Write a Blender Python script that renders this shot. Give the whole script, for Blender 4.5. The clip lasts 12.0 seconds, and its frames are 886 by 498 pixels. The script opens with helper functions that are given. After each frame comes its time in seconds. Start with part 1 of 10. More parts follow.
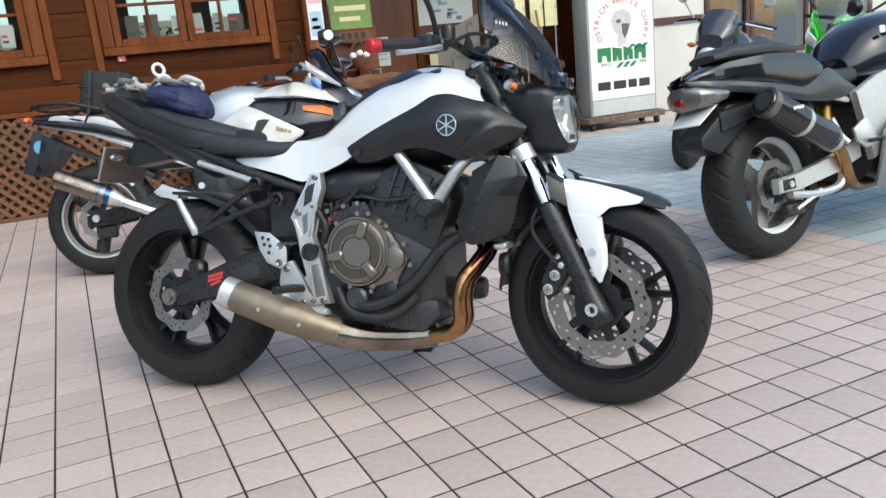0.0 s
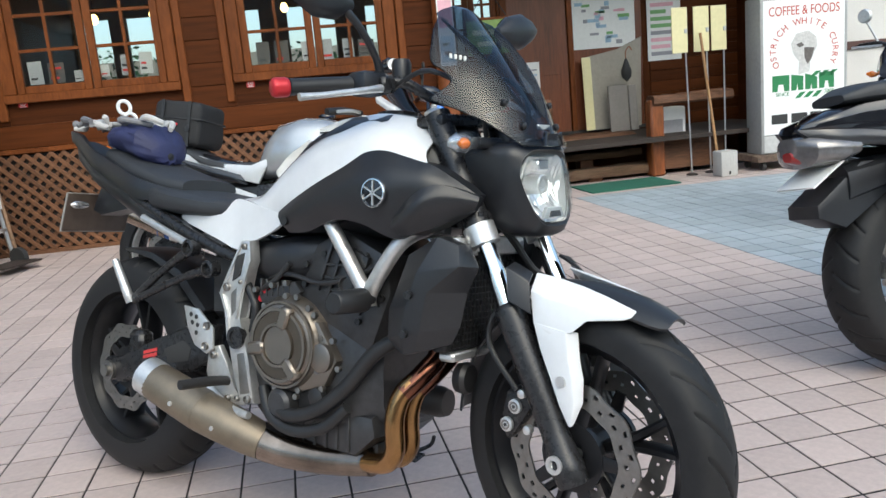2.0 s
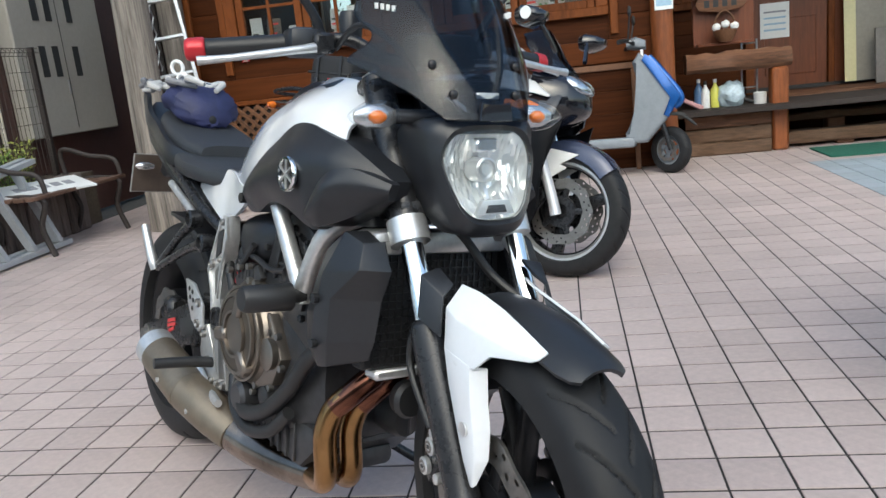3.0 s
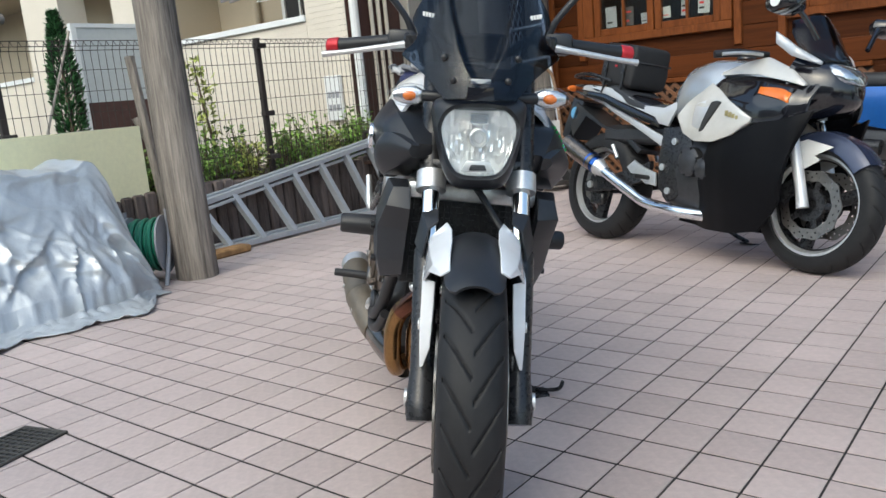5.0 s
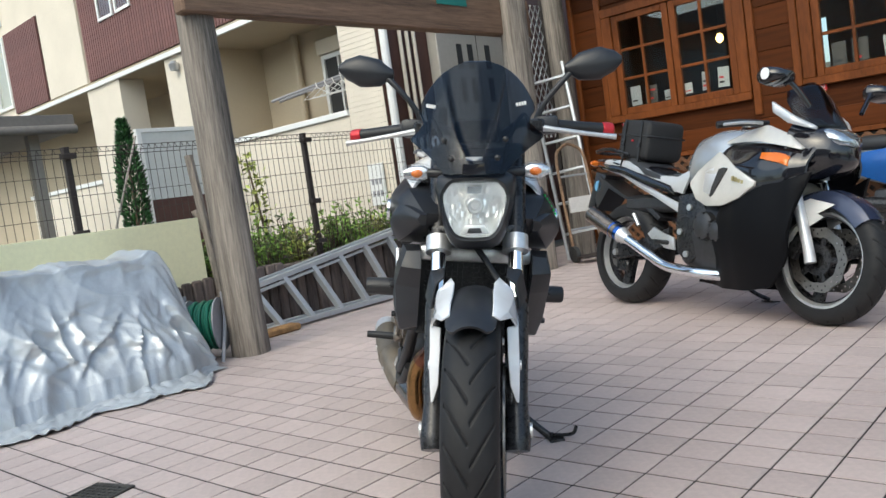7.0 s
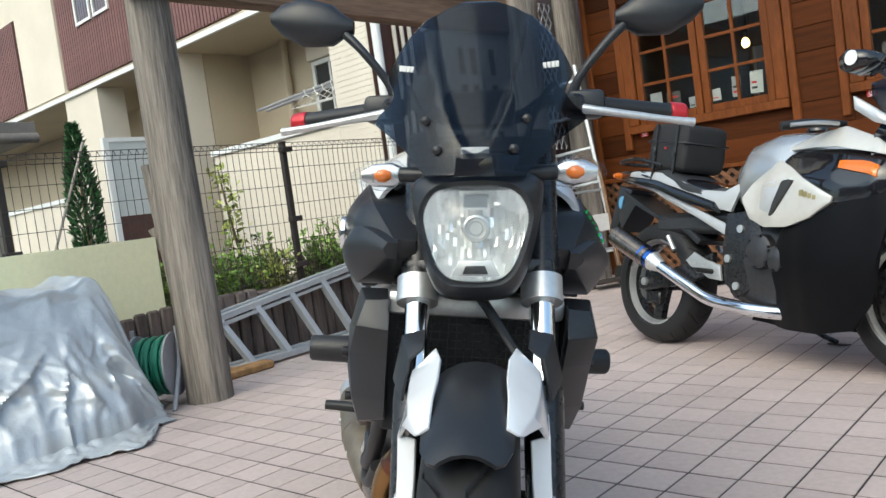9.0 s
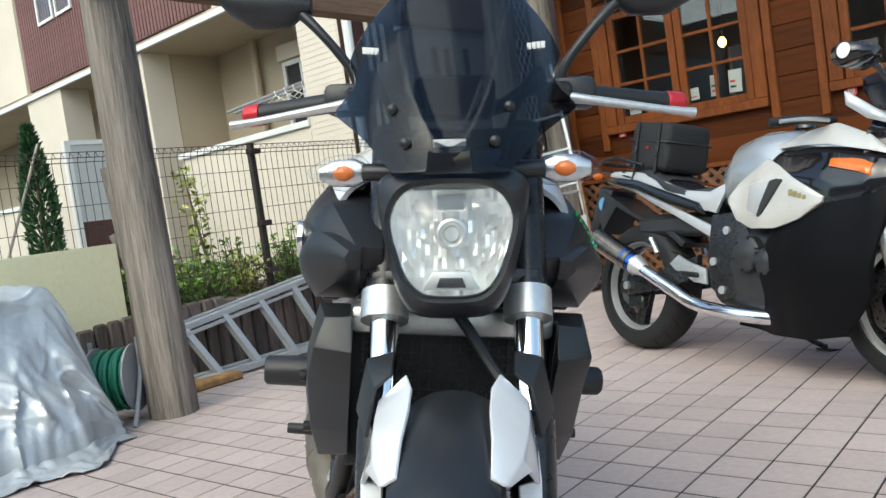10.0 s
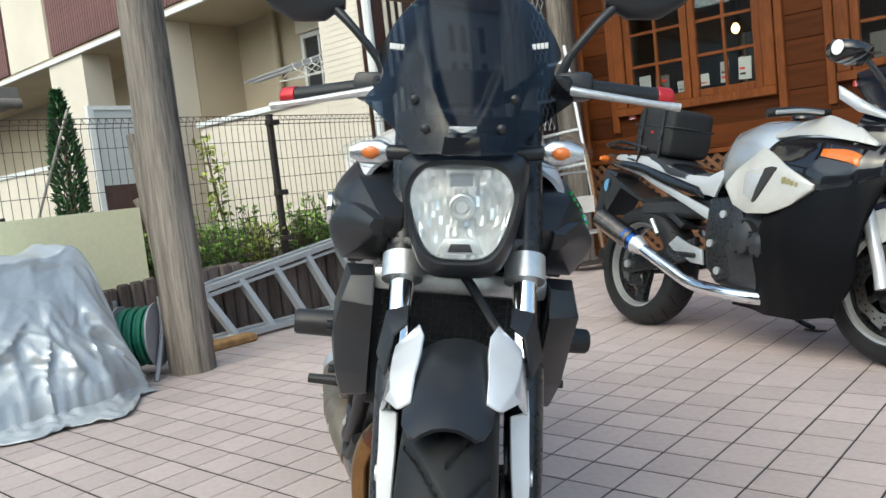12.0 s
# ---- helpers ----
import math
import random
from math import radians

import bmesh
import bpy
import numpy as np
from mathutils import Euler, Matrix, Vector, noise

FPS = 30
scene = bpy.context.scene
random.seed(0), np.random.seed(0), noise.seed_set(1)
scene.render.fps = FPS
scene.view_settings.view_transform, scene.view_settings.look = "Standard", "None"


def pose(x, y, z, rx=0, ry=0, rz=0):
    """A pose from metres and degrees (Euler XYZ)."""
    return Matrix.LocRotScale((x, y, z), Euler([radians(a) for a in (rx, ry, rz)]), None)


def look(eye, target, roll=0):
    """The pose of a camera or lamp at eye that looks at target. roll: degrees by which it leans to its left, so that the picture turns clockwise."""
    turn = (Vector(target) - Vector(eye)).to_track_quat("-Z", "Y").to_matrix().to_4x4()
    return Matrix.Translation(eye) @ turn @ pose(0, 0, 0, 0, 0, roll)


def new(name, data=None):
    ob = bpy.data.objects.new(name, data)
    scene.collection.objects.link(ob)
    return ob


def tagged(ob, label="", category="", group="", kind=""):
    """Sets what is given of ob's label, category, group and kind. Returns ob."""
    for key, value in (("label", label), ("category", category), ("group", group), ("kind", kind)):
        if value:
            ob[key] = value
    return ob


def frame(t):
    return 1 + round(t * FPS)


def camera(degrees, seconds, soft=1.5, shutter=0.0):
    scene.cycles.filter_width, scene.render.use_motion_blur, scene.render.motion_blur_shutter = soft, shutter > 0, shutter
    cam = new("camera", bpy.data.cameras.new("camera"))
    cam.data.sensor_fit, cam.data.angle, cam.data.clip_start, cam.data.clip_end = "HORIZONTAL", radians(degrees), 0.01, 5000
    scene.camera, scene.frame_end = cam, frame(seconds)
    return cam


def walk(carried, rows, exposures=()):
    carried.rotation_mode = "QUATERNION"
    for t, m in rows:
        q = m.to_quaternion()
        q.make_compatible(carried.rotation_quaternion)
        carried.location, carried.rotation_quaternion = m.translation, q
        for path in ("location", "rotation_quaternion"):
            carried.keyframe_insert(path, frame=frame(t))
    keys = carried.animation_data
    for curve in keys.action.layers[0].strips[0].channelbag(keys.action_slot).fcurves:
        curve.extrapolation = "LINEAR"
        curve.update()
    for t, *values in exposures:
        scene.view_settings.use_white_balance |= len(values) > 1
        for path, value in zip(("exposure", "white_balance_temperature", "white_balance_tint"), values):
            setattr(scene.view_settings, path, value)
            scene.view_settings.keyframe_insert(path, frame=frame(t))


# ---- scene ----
cam = camera(58.4, 12.0)
PATH = [
    (0, (-1.376, -1.605, 1.046), (-0.580, 0.164, 0.559), -5.70),
    (0.5, (-1.414, -1.571, 1.064), (-0.653, 0.222, 0.608), -4.76),
    (1, (-1.301, -1.516, 1.084), (-0.659, 0.328, 0.649), -5.89),
    (1.5, (-0.938, -1.428, 1.071), (-0.438, 0.458, 0.632), -4.79),
    (2, (-0.598, -1.237, 1.036), (-0.247, 0.693, 0.645), -5.23),
    (2.5, (-0.268, -1.083, 1.005), (-0.089, 0.872, 0.623), -4.94),
    (3, (0.038, -0.935, 0.998), (-0.285, 0.987, 0.549), -6.13),
    (3.5, (0.283, -0.756, 0.987), (-0.438, 1.059, 0.556), -6.73),
    (3.7, (0.382, -0.744, 0.980), (-0.467, 1.024, 0.585), -6.81),
    (5.3, (1.026, -1.102, 0.914), (-0.273, 0.369, 0.531), -5.51),
    (5.5, (1.109, -1.135, 0.907), (-0.228, 0.305, 0.533), -5.81),
    (6, (1.198, -1.181, 0.900), (-0.193, 0.213, 0.553), -6.79),
    (6.5, (1.195, -1.197, 0.895), (-0.178, 0.241, 0.677), -7.23),
    (7, (1.180, -1.189, 0.893), (-0.169, 0.279, 0.731), -8.14),
    (7.2, (1.161, -1.172, 0.896), (-0.180, 0.304, 0.737), -8.55),
    (9, (0.676, -0.581, 0.873), (-0.674, 0.889, 0.757), -7.85),
    (9.5, (0.620, -0.512, 0.877), (-0.698, 0.988, 0.764), -7.97),
    (10, (0.567, -0.450, 0.870), (-0.738, 1.061, 0.753), -8.22),
    (10.5, (0.522, -0.391, 0.868), (-0.784, 1.120, 0.759), -8.12),
    (11, (0.476, -0.336, 0.863), (-0.835, 1.173, 0.783), -7.53),
    (11.5, (0.463, -0.319, 0.863), (-0.851, 1.185, 0.761), -7.12),
    (12, (0.686, -0.593, 0.874), (-0.639, 0.895, 0.698), -6.35),
]
walk(cam, [(t, look(eye, target, roll)) for t, eye, target, roll in PATH],
     [(0.0, 0.50, 6300.0, 0.0), (1.0, 0.44, 6300.0, 0.0), (2.0, 0.46, 6250.0, 0.0), (2.5, 0.45, 6200.0, 0.0), (3.5, 0.36, 6120.0, 0.0), (6.0, 0.36, 6300.0, 0.0), (7.0, 0.39, 6350.0, 0.0), (9.0, 0.46, 6350.0, -2.0), (12.0, 0.46, 6350.0, -3.0)])

# ---- light ----
world = bpy.data.worlds.new("sky")
scene.world = world
world.use_nodes = True
wn = world.node_tree
sky = wn.nodes.new("ShaderNodeTexSky")
sky.sky_type = "NISHITA"
sky.sun_disc = False
sky.sun_elevation, sky.sun_rotation = radians(45), radians(170)
sky.air_density, sky.dust_density, sky.ozone_density = 1.0, 3.0, 1.0
wn.links.new(sky.outputs[0], wn.nodes["Background"].inputs[0])
wn.nodes["Background"].inputs[1].default_value = 0.20
sun = new("sun", bpy.data.lights.new("sun", "SUN"))
sun.data.energy, sun.data.angle, sun.data.color = 1.0, radians(90), (1.0, 0.97, 0.93)
sun.matrix_world = look((0, 0, 10), (1.2, 9.0, 0))

# ---- materials ----
MATS = {}


def mat(name, color, rough=0.6, metal=0.0, var=0.12, grain=0.0, scale=30.0, bump=0.0, coat=0.0, spec=0.5,
        stretch=(1, 1, 1), dark=None, patch=1.3, rnd=0.0, island=0.0):
    """A surface with colour drift at two scales, fine relief and, if asked, a drift from piece to piece."""
    if name in MATS:
        return MATS[name]
    m = bpy.data.materials.new(name)
    m.use_nodes = True
    nt = m.node_tree
    N, L = nt.nodes.new, nt.links.new
    b = nt.nodes["Principled BSDF"]
    b.inputs["Roughness"].default_value = rough
    b.inputs["Metallic"].default_value = metal
    b.inputs["Coat Weight"].default_value = coat
    b.inputs["Specular IOR Level"].default_value = spec
    tc = N("ShaderNodeTexCoord")
    mp = N("ShaderNodeMapping")
    mp.inputs["Scale"].default_value = stretch
    L(tc.outputs["Object"], mp.inputs[0])
    big = N("ShaderNodeTexNoise")
    big.inputs["Scale"].default_value = patch
    big.inputs["Detail"].default_value = 4
    fine = N("ShaderNodeTexNoise")
    fine.inputs["Scale"].default_value = scale
    fine.inputs["Detail"].default_value = 6
    fine.inputs["Roughness"].default_value = 0.65
    L(mp.outputs[0], big.inputs["Vector"])
    L(mp.outputs[0], fine.inputs["Vector"])
    mixf = N("ShaderNodeMath")
    mixf.operation = "ADD"
    L(big.outputs["Fac"], mixf.inputs[0])
    L(fine.outputs["Fac"], mixf.inputs[1])
    last = mixf.outputs[0]
    if rnd or island:
        oi = N("ShaderNodeObjectInfo") if rnd else N("ShaderNodeNewGeometry")
        mul = N("ShaderNodeMath")
        mul.operation = "MULTIPLY_ADD"
        L(oi.outputs["Random"] if rnd else oi.outputs["Random Per Island"], mul.inputs[0])
        mul.inputs[1].default_value = rnd or island
        L(last, mul.inputs[2])
        off = N("ShaderNodeMath")
        off.operation = "SUBTRACT"
        L(mul.outputs[0], off.inputs[0])
        off.inputs[1].default_value = (rnd or island) / 2
        last = off.outputs[0]
    ramp = N("ShaderNodeMapRange")
    ramp.inputs["From Min"].default_value, ramp.inputs["From Max"].default_value = 0.6, 1.4
    L(last, ramp.inputs["Value"])
    mix = N("ShaderNodeMix")
    mix.data_type = "RGBA"
    lo = dark or tuple(c * (1 - 2 * var) for c in color)
    hi = tuple(min(1, c * (1 + 1.2 * var)) for c in color)
    mix.inputs["A"].default_value = (*lo, 1)
    mix.inputs["B"].default_value = (*hi, 1)
    L(ramp.outputs[0], mix.inputs["Factor"])
    L(mix.outputs["Result"], b.inputs["Base Color"])
    if grain:
        rr = N("ShaderNodeMapRange")
        rr.inputs["To Min"].default_value = max(0.02, rough - grain)
        rr.inputs["To Max"].default_value = min(1, rough + grain)
        L(fine.outputs["Fac"], rr.inputs["Value"])
        L(rr.outputs[0], b.inputs["Roughness"])
    if bump:
        bp = N("ShaderNodeBump")
        bp.inputs["Strength"].default_value = 0.6
        bp.inputs["Distance"].default_value = bump
        L(fine.outputs["Fac"], bp.inputs["Height"])
        L(bp.outputs[0], b.inputs["Normal"])
    MATS[name] = m
    return m


def glass(name, color, rough=0.0, ior=1.45, alpha=None):
    """Clear or tinted glass; thin sheets let light straight through and mirror at a glancing look."""
    if name in MATS:
        return MATS[name]
    m = bpy.data.materials.new(name)
    m.use_nodes = True
    nt = m.node_tree
    N, L = nt.nodes.new, nt.links.new
    out = nt.nodes["Material Output"]
    nt.nodes.remove(nt.nodes["Principled BSDF"])
    t = N("ShaderNodeBsdfTransparent")
    t.inputs[0].default_value = (*color, 1)
    g = N("ShaderNodeBsdfGlossy")
    g.inputs["Roughness"].default_value = rough
    lw = N("ShaderNodeLayerWeight")
    lw.inputs["Blend"].default_value = 0.5
    pw = N("ShaderNodeMath")
    pw.operation = "POWER"
    pw.inputs[1].default_value = 5.0
    L(lw.outputs["Facing"], pw.inputs[0])
    f0 = ((ior - 1) / (ior + 1)) ** 2
    f = N("ShaderNodeMath")
    f.operation = "MULTIPLY_ADD"
    L(pw.outputs[0], f.inputs[0])
    f.inputs[1].default_value, f.inputs[2].default_value = 1 - f0, f0
    mx = N("ShaderNodeMixShader")
    L(f.outputs[0], mx.inputs[0])
    L(t.outputs[0], mx.inputs[1])
    L(g.outputs[0], mx.inputs[2])
    L(mx.outputs[0], out.inputs[0])
    MATS[name] = m
    return m


def glow(name, color, power):
    m = mat(name, color)
    b = m.node_tree.nodes["Principled BSDF"]
    b.inputs["Emission Color"].default_value = (*color, 1)
    b.inputs["Emission Strength"].default_value = power
    return m


TILE = dict(rough=0.5, var=0.14, grain=0.14, scale=42, bump=0.0012, patch=0.9)
M_tile = mat("tile_pink", (0.52, 0.43, 0.40), rnd=0.30, **TILE)
M_tile_far = mat("tile_pink_field", (0.52, 0.43, 0.40), island=0.30, **TILE)
M_tile_blue = mat("tile_blue", (0.36, 0.42, 0.46), island=0.4, **TILE)
M_grout = mat("grout", (0.030, 0.026, 0.025), rough=0.95, var=0.2, bump=0.002, scale=90)
M_asphalt = mat("asphalt", (0.09, 0.09, 0.09), rough=0.9, var=0.2, bump=0.004, scale=120)
M_board = mat("stained_board", (0.080, 0.0228, 0.0058), spec=0.10, rough=0.55, var=0.30, grain=0.1, scale=9, stretch=(0.25, 1, 6), bump=0.004, rnd=0.5, patch=0.9)
M_frame = mat("cedar_frame", (0.160, 0.048, 0.0125), spec=0.16, rough=0.45, var=0.3, grain=0.1, scale=14, stretch=(3, 1, 0.6), bump=0.003)
M_lattice = mat("lattice_wood", (0.155, 0.066, 0.027), rough=0.6, var=0.28, scale=25, bump=0.002, rnd=0.3)
M_log = mat("peeled_log", (0.27, 0.08, 0.022), rough=0.4, var=0.35, scale=12, stretch=(3, 3, 0.5), bump=0.008, grain=0.1)
M_deck = mat("weathered_deck", (0.15, 0.066, 0.031), rough=0.75, var=0.4, scale=14, stretch=(0.5, 4, 4), bump=0.006)
M_deckgrey = mat("grey_step", (0.16, 0.092, 0.052), rough=0.8, var=0.35, scale=14, stretch=(0.5, 4, 4), bump=0.006)
M_pillar = mat("grey_pillar", (0.29, 0.25, 0.21), rough=0.9, var=0.48, scale=13, stretch=(7, 7, 0.35), bump=0.03, patch=2.0)
M_beam = mat("dark_beam", (0.13, 0.07, 0.045), rough=0.7, var=0.3, scale=12, stretch=(5, 0.4, 5), bump=0.006)
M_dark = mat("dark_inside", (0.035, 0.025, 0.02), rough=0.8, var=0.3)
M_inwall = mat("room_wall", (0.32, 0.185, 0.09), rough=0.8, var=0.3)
M_white = mat("white_paint", (0.78, 0.78, 0.76), rough=0.5, var=0.05)
M_offwall = mat("pale_render", (0.62, 0.60, 0.57), rough=0.8, var=0.1, bump=0.003, scale=80)
M_siding = mat("cream_siding", (0.72, 0.65, 0.54), rough=0.75, var=0.08, bump=0.002, scale=60)
M_tan = mat("tan_render", (0.52, 0.44, 0.32), rough=0.85, var=0.08, bump=0.002, scale=70)
M_brown = mat("brown_cladding", (0.085, 0.038, 0.03), rough=0.6, var=0.15, scale=20)
M_slat = mat("maroon_slats", (0.19, 0.085, 0.075), rough=0.6, var=0.15, scale=20, rnd=0.25)
M_steel = mat("galvanised", (0.55, 0.56, 0.57), rough=0.42, metal=0.9, var=0.12, grain=0.12, scale=40)
M_alu = mat("aluminium", (0.62, 0.63, 0.64), rough=0.38, metal=0.85, var=0.1, grain=0.1, scale=50)
M_iron = mat("fence_black", (0.035, 0.026, 0.022), rough=0.6, var=0.2)
M_wire = mat("fence_wire", (0.07, 0.055, 0.048), rough=0.6, metal=0.2, var=0.2)
M_pane = glass("window_pane", (0.92, 0.94, 0.93), ior=1.6)
M_red = mat("red_plate", (0.65, 0.03, 0.03), rough=0.5, var=0.05)
M_paper = mat("paper", (0.78, 0.78, 0.75), rough=0.8, var=0.05)
M_ink = mat("ink", (0.03, 0.03, 0.03), rough=0.7, var=0.05)

# ---- tools ----
def thing(name, label, category, m=None, group="", kind=""):
    ob = new(name)
    ob.empty_display_size = 0.1
    if m is not None:
        ob.matrix_world = m
    return tagged(ob, label, category, group, kind)


def mesh_of(name, bm, material, smooth=True):
    me = bpy.data.meshes.new(name)
    bmesh.ops.recalc_face_normals(bm, faces=bm.faces)
    bm.to_mesh(me)
    bm.free()
    me.materials.append(material)
    if smooth:
        me.shade_smooth()
        me.set_sharp_from_angle(angle=radians(38))
    return me


def part(name, bm, material, parent=None, label="", smooth=True):
    """Links a bmesh as one mesh object under a thing or a part."""
    ob = new(name, mesh_of(name, bm, material, smooth))
    if parent is not None:
        ob.parent = parent
    if label:
        ob["label"] = label
    return ob


def settle(before, m):
    """Sets down all that was built since the set `before` was taken, by the move m."""
    for ob in list(scene.objects):
        if ob not in before and ob.parent is None:
            ob.matrix_world = m @ ob.matrix_world


def share(name, me, parent, m):
    ob = new(name, me)
    ob.parent = parent
    ob.matrix_basis = m
    return ob


def box(x0, x1, y0, y1, z0, z1, bevel=0.0, bm=None, seg=1):
    bm = bm or bmesh.new()
    r = bmesh.ops.create_cube(bm, size=1.0)
    bmesh.ops.scale(bm, vec=(x1 - x0, y1 - y0, z1 - z0), verts=r["verts"])
    bmesh.ops.translate(bm, vec=((x0 + x1) / 2, (y0 + y1) / 2, (z0 + z1) / 2), verts=r["verts"])
    if bevel:
        es = list({e for v in r["verts"] for e in v.link_edges})
        bmesh.ops.bevel(bm, geom=es, offset=bevel, segments=seg, affect="EDGES", profile=0.5)
    return bm


def prism(pts, a, b, axis="y", bevel=0.0, bm=None, seg=2):
    """An outline (pairs) drawn out along an axis from a to b. axis y: pairs are x, z; x: y, z; z: x, y."""
    bm = bm or bmesh.new()
    put = {"y": lambda p, h: (p[0], h, p[1]), "x": lambda p, h: (h, p[0], p[1]), "z": lambda p, h: (p[0], p[1], h)}[axis]
    lo = [bm.verts.new(put(p, a)) for p in pts]
    hi = [bm.verts.new(put(p, b)) for p in pts]
    n = len(pts)
    caps = [bm.faces.new(lo), bm.faces.new(hi[::-1])]
    for i in range(n):
        bm.faces.new((lo[i], hi[i], hi[(i + 1) % n], lo[(i + 1) % n]))
    if bevel:
        es = list({e for f in caps for e in f.edges})
        bmesh.ops.bevel(bm, geom=es, offset=bevel, segments=seg, affect="EDGES", profile=0.5)
    return bm


def tube(points, r, n=10, bm=None, caps=True, smooth=True):
    """A round bar through the points (rounded between them); r: one radius or one a point."""
    bm = bm or bmesh.new()
    P = [Vector(p) for p in points]
    R = list(r) if isinstance(r, (list, tuple)) else [r] * len(P)
    if smooth and len(P) > 2:
        Q, S = [], []
        for i in range(len(P) - 1):
            p0, p1, p2, p3 = P[max(i - 1, 0)], P[i], P[i + 1], P[min(i + 2, len(P) - 1)]
            for k in range(5):
                t = k / 5
                Q.append(0.5 * (2 * p1 + (p2 - p0) * t + (2 * p0 - 5 * p1 + 4 * p2 - p3) * t * t + (3 * p1 - p0 - 3 * p2 + p3) * t ** 3))
                S.append(R[i] + (R[i + 1] - R[i]) * t)
        P, R = Q + [P[-1]], S + [R[-1]]
    rings = []
    side = None
    for i, p in enumerate(P):
        d = (P[min(i + 1, len(P) - 1)] - P[max(i - 1, 0)]).normalized()
        if side is None:
            side = d.orthogonal().normalized()
        side = (side - d * side.dot(d)).normalized()
        up = d.cross(side)
        rings.append([bm.verts.new(p + (side * math.cos(a) + up * math.sin(a)) * R[i]) for a in (2 * math.pi * k / n for k in range(n))])
    for A, B in zip(rings, rings[1:]):
        for k in range(n):
            bm.faces.new((A[k], A[(k + 1) % n], B[(k + 1) % n], B[k]))
    if caps:
        bm.faces.new(rings[0][::-1])
        bm.faces.new(rings[-1])
    return bm


def lathe(profile, axis="y", n=32, center=(0, 0, 0), bm=None, closed=False):
    """Turns an outline of (along, radius) round an axis."""
    bm = bm or bmesh.new()
    c = Vector(center)
    rings = []
    for h, r in profile:
        ring = []
        for k in range(n):
            a = 2 * math.pi * k / n
            u, v = r * math.cos(a), r * math.sin(a)
            ring.append(bm.verts.new(c + Vector({"y": (u, h, v), "x": (h, u, v), "z": (u, v, h)}[axis])))
        rings.append(ring)
    pairs = list(zip(rings, rings[1:])) + ([(rings[-1], rings[0])] if closed else [])
    for A, B in pairs:
        for k in range(n):
            bm.faces.new((A[k], A[(k + 1) % n], B[(k + 1) % n], B[k]))
    if not closed:
        for ring, flip in ((rings[0], True), (rings[-1], False)):
            if (ring[0].co - ring[n // 2].co).length > 1e-5:
                bm.faces.new(ring[::-1] if flip else ring)
    return bm


def loft(rings, bm=None, caps=True, closed=True):
    """A skin over rings of equally many points."""
    bm = bm or bmesh.new()
    V = [[bm.verts.new(p) for p in ring] for ring in rings]
    n = len(V[0])
    for A, B in zip(V, V[1:]):
        for k in range(n if closed else n - 1):
            bm.faces.new((A[k], A[(k + 1) % n], B[(k + 1) % n], B[k]))
    if caps and closed:
        bm.faces.new(V[0][::-1])
        bm.faces.new(V[-1])
    return bm


def rounded(bm, levels=1):
    """Rounds a coarse cage by subdivision."""
    me = bpy.data.meshes.new("cage")
    bm.to_mesh(me)
    bm.free()
    ob = bpy.data.objects.new("cage", me)
    scene.collection.objects.link(ob)
    md = ob.modifiers.new("s", "SUBSURF")
    md.levels = md.render_levels = levels
    dg = bpy.context.evaluated_depsgraph_get()
    dg.update()
    out = bmesh.new()
    out.from_mesh(ob.evaluated_get(dg).to_mesh())
    bpy.data.objects.remove(ob)
    return out


def words(text, size, material, m, parent=None, name="lettering", depth=0.001, align="CENTER", fit=None):
    cu = bpy.data.curves.new(name, "FONT")
    cu.body, cu.size, cu.extrude, cu.align_x = text, size, depth, align
    tmp = bpy.data.objects.new("tmp", cu)
    scene.collection.objects.link(tmp)
    dg = bpy.context.evaluated_depsgraph_get()
    dg.update()
    me = bpy.data.meshes.new_from_object(tmp.evaluated_get(dg))
    bpy.data.objects.remove(tmp)
    if fit:
        w = max(v.co.x for v in me.vertices) - min(v.co.x for v in me.vertices)
        for v in me.vertices:
            v.co.x *= fit / w
    me.materials.clear()
    me.materials.append(material)
    ob = new(name, me)
    if parent is not None:
        ob.parent = parent
    ob.matrix_basis = m
    return ob

# ---- ground and large structure ----
PX, PY, TX, TY = 0.149, 0.150, 0.051, -0.001      # tile pitch and a joint crossing
WALL_Y = 5.84                                    # cafe front


def setting(name, bm, material, label, smooth=False):
    ob = new(name, mesh_of(name, bm, material, smooth))
    return tagged(ob, label, name.split("_")[0], "", "structure")


bm = bmesh.new()
vs = [bm.verts.new(p) for p in ((-400, -400, -0.03), (400, -400, -0.03), (400, 400, -0.03), (-400, 400, -0.03))]
bm.faces.new(vs)
setting("ground", bm, M_asphalt, "grey asphalt ground around the forecourt")
tile_floor = setting("floor", box(-4.0, 7.4, -3.6, 6.6, -0.05, -0.0028), M_grout, "forecourt of square pinkish and blue tiles with dark joints")


def wall_with_holes(name, x0, x1, y0, y1, z0, z1, holes, material, label):
    """A wall along x with rectangular openings (xa, xb, za, zb)."""
    b = bmesh.new()
    xs = sorted({x0, x1, *(h[0] for h in holes), *(h[1] for h in holes)})
    for a, c in zip(xs, xs[1:]):
        cuts = sorted((h[2], h[3]) for h in holes if h[0] <= a and h[1] >= c)
        z = z0
        for lo, hi in cuts:
            if lo > z:
                box(a, c, y0, y1, z, lo, bm=b)
            z = hi
        if z < z1:
            box(a, c, y0, y1, z, z1, bm=b)
    return setting(name, b, material, label)


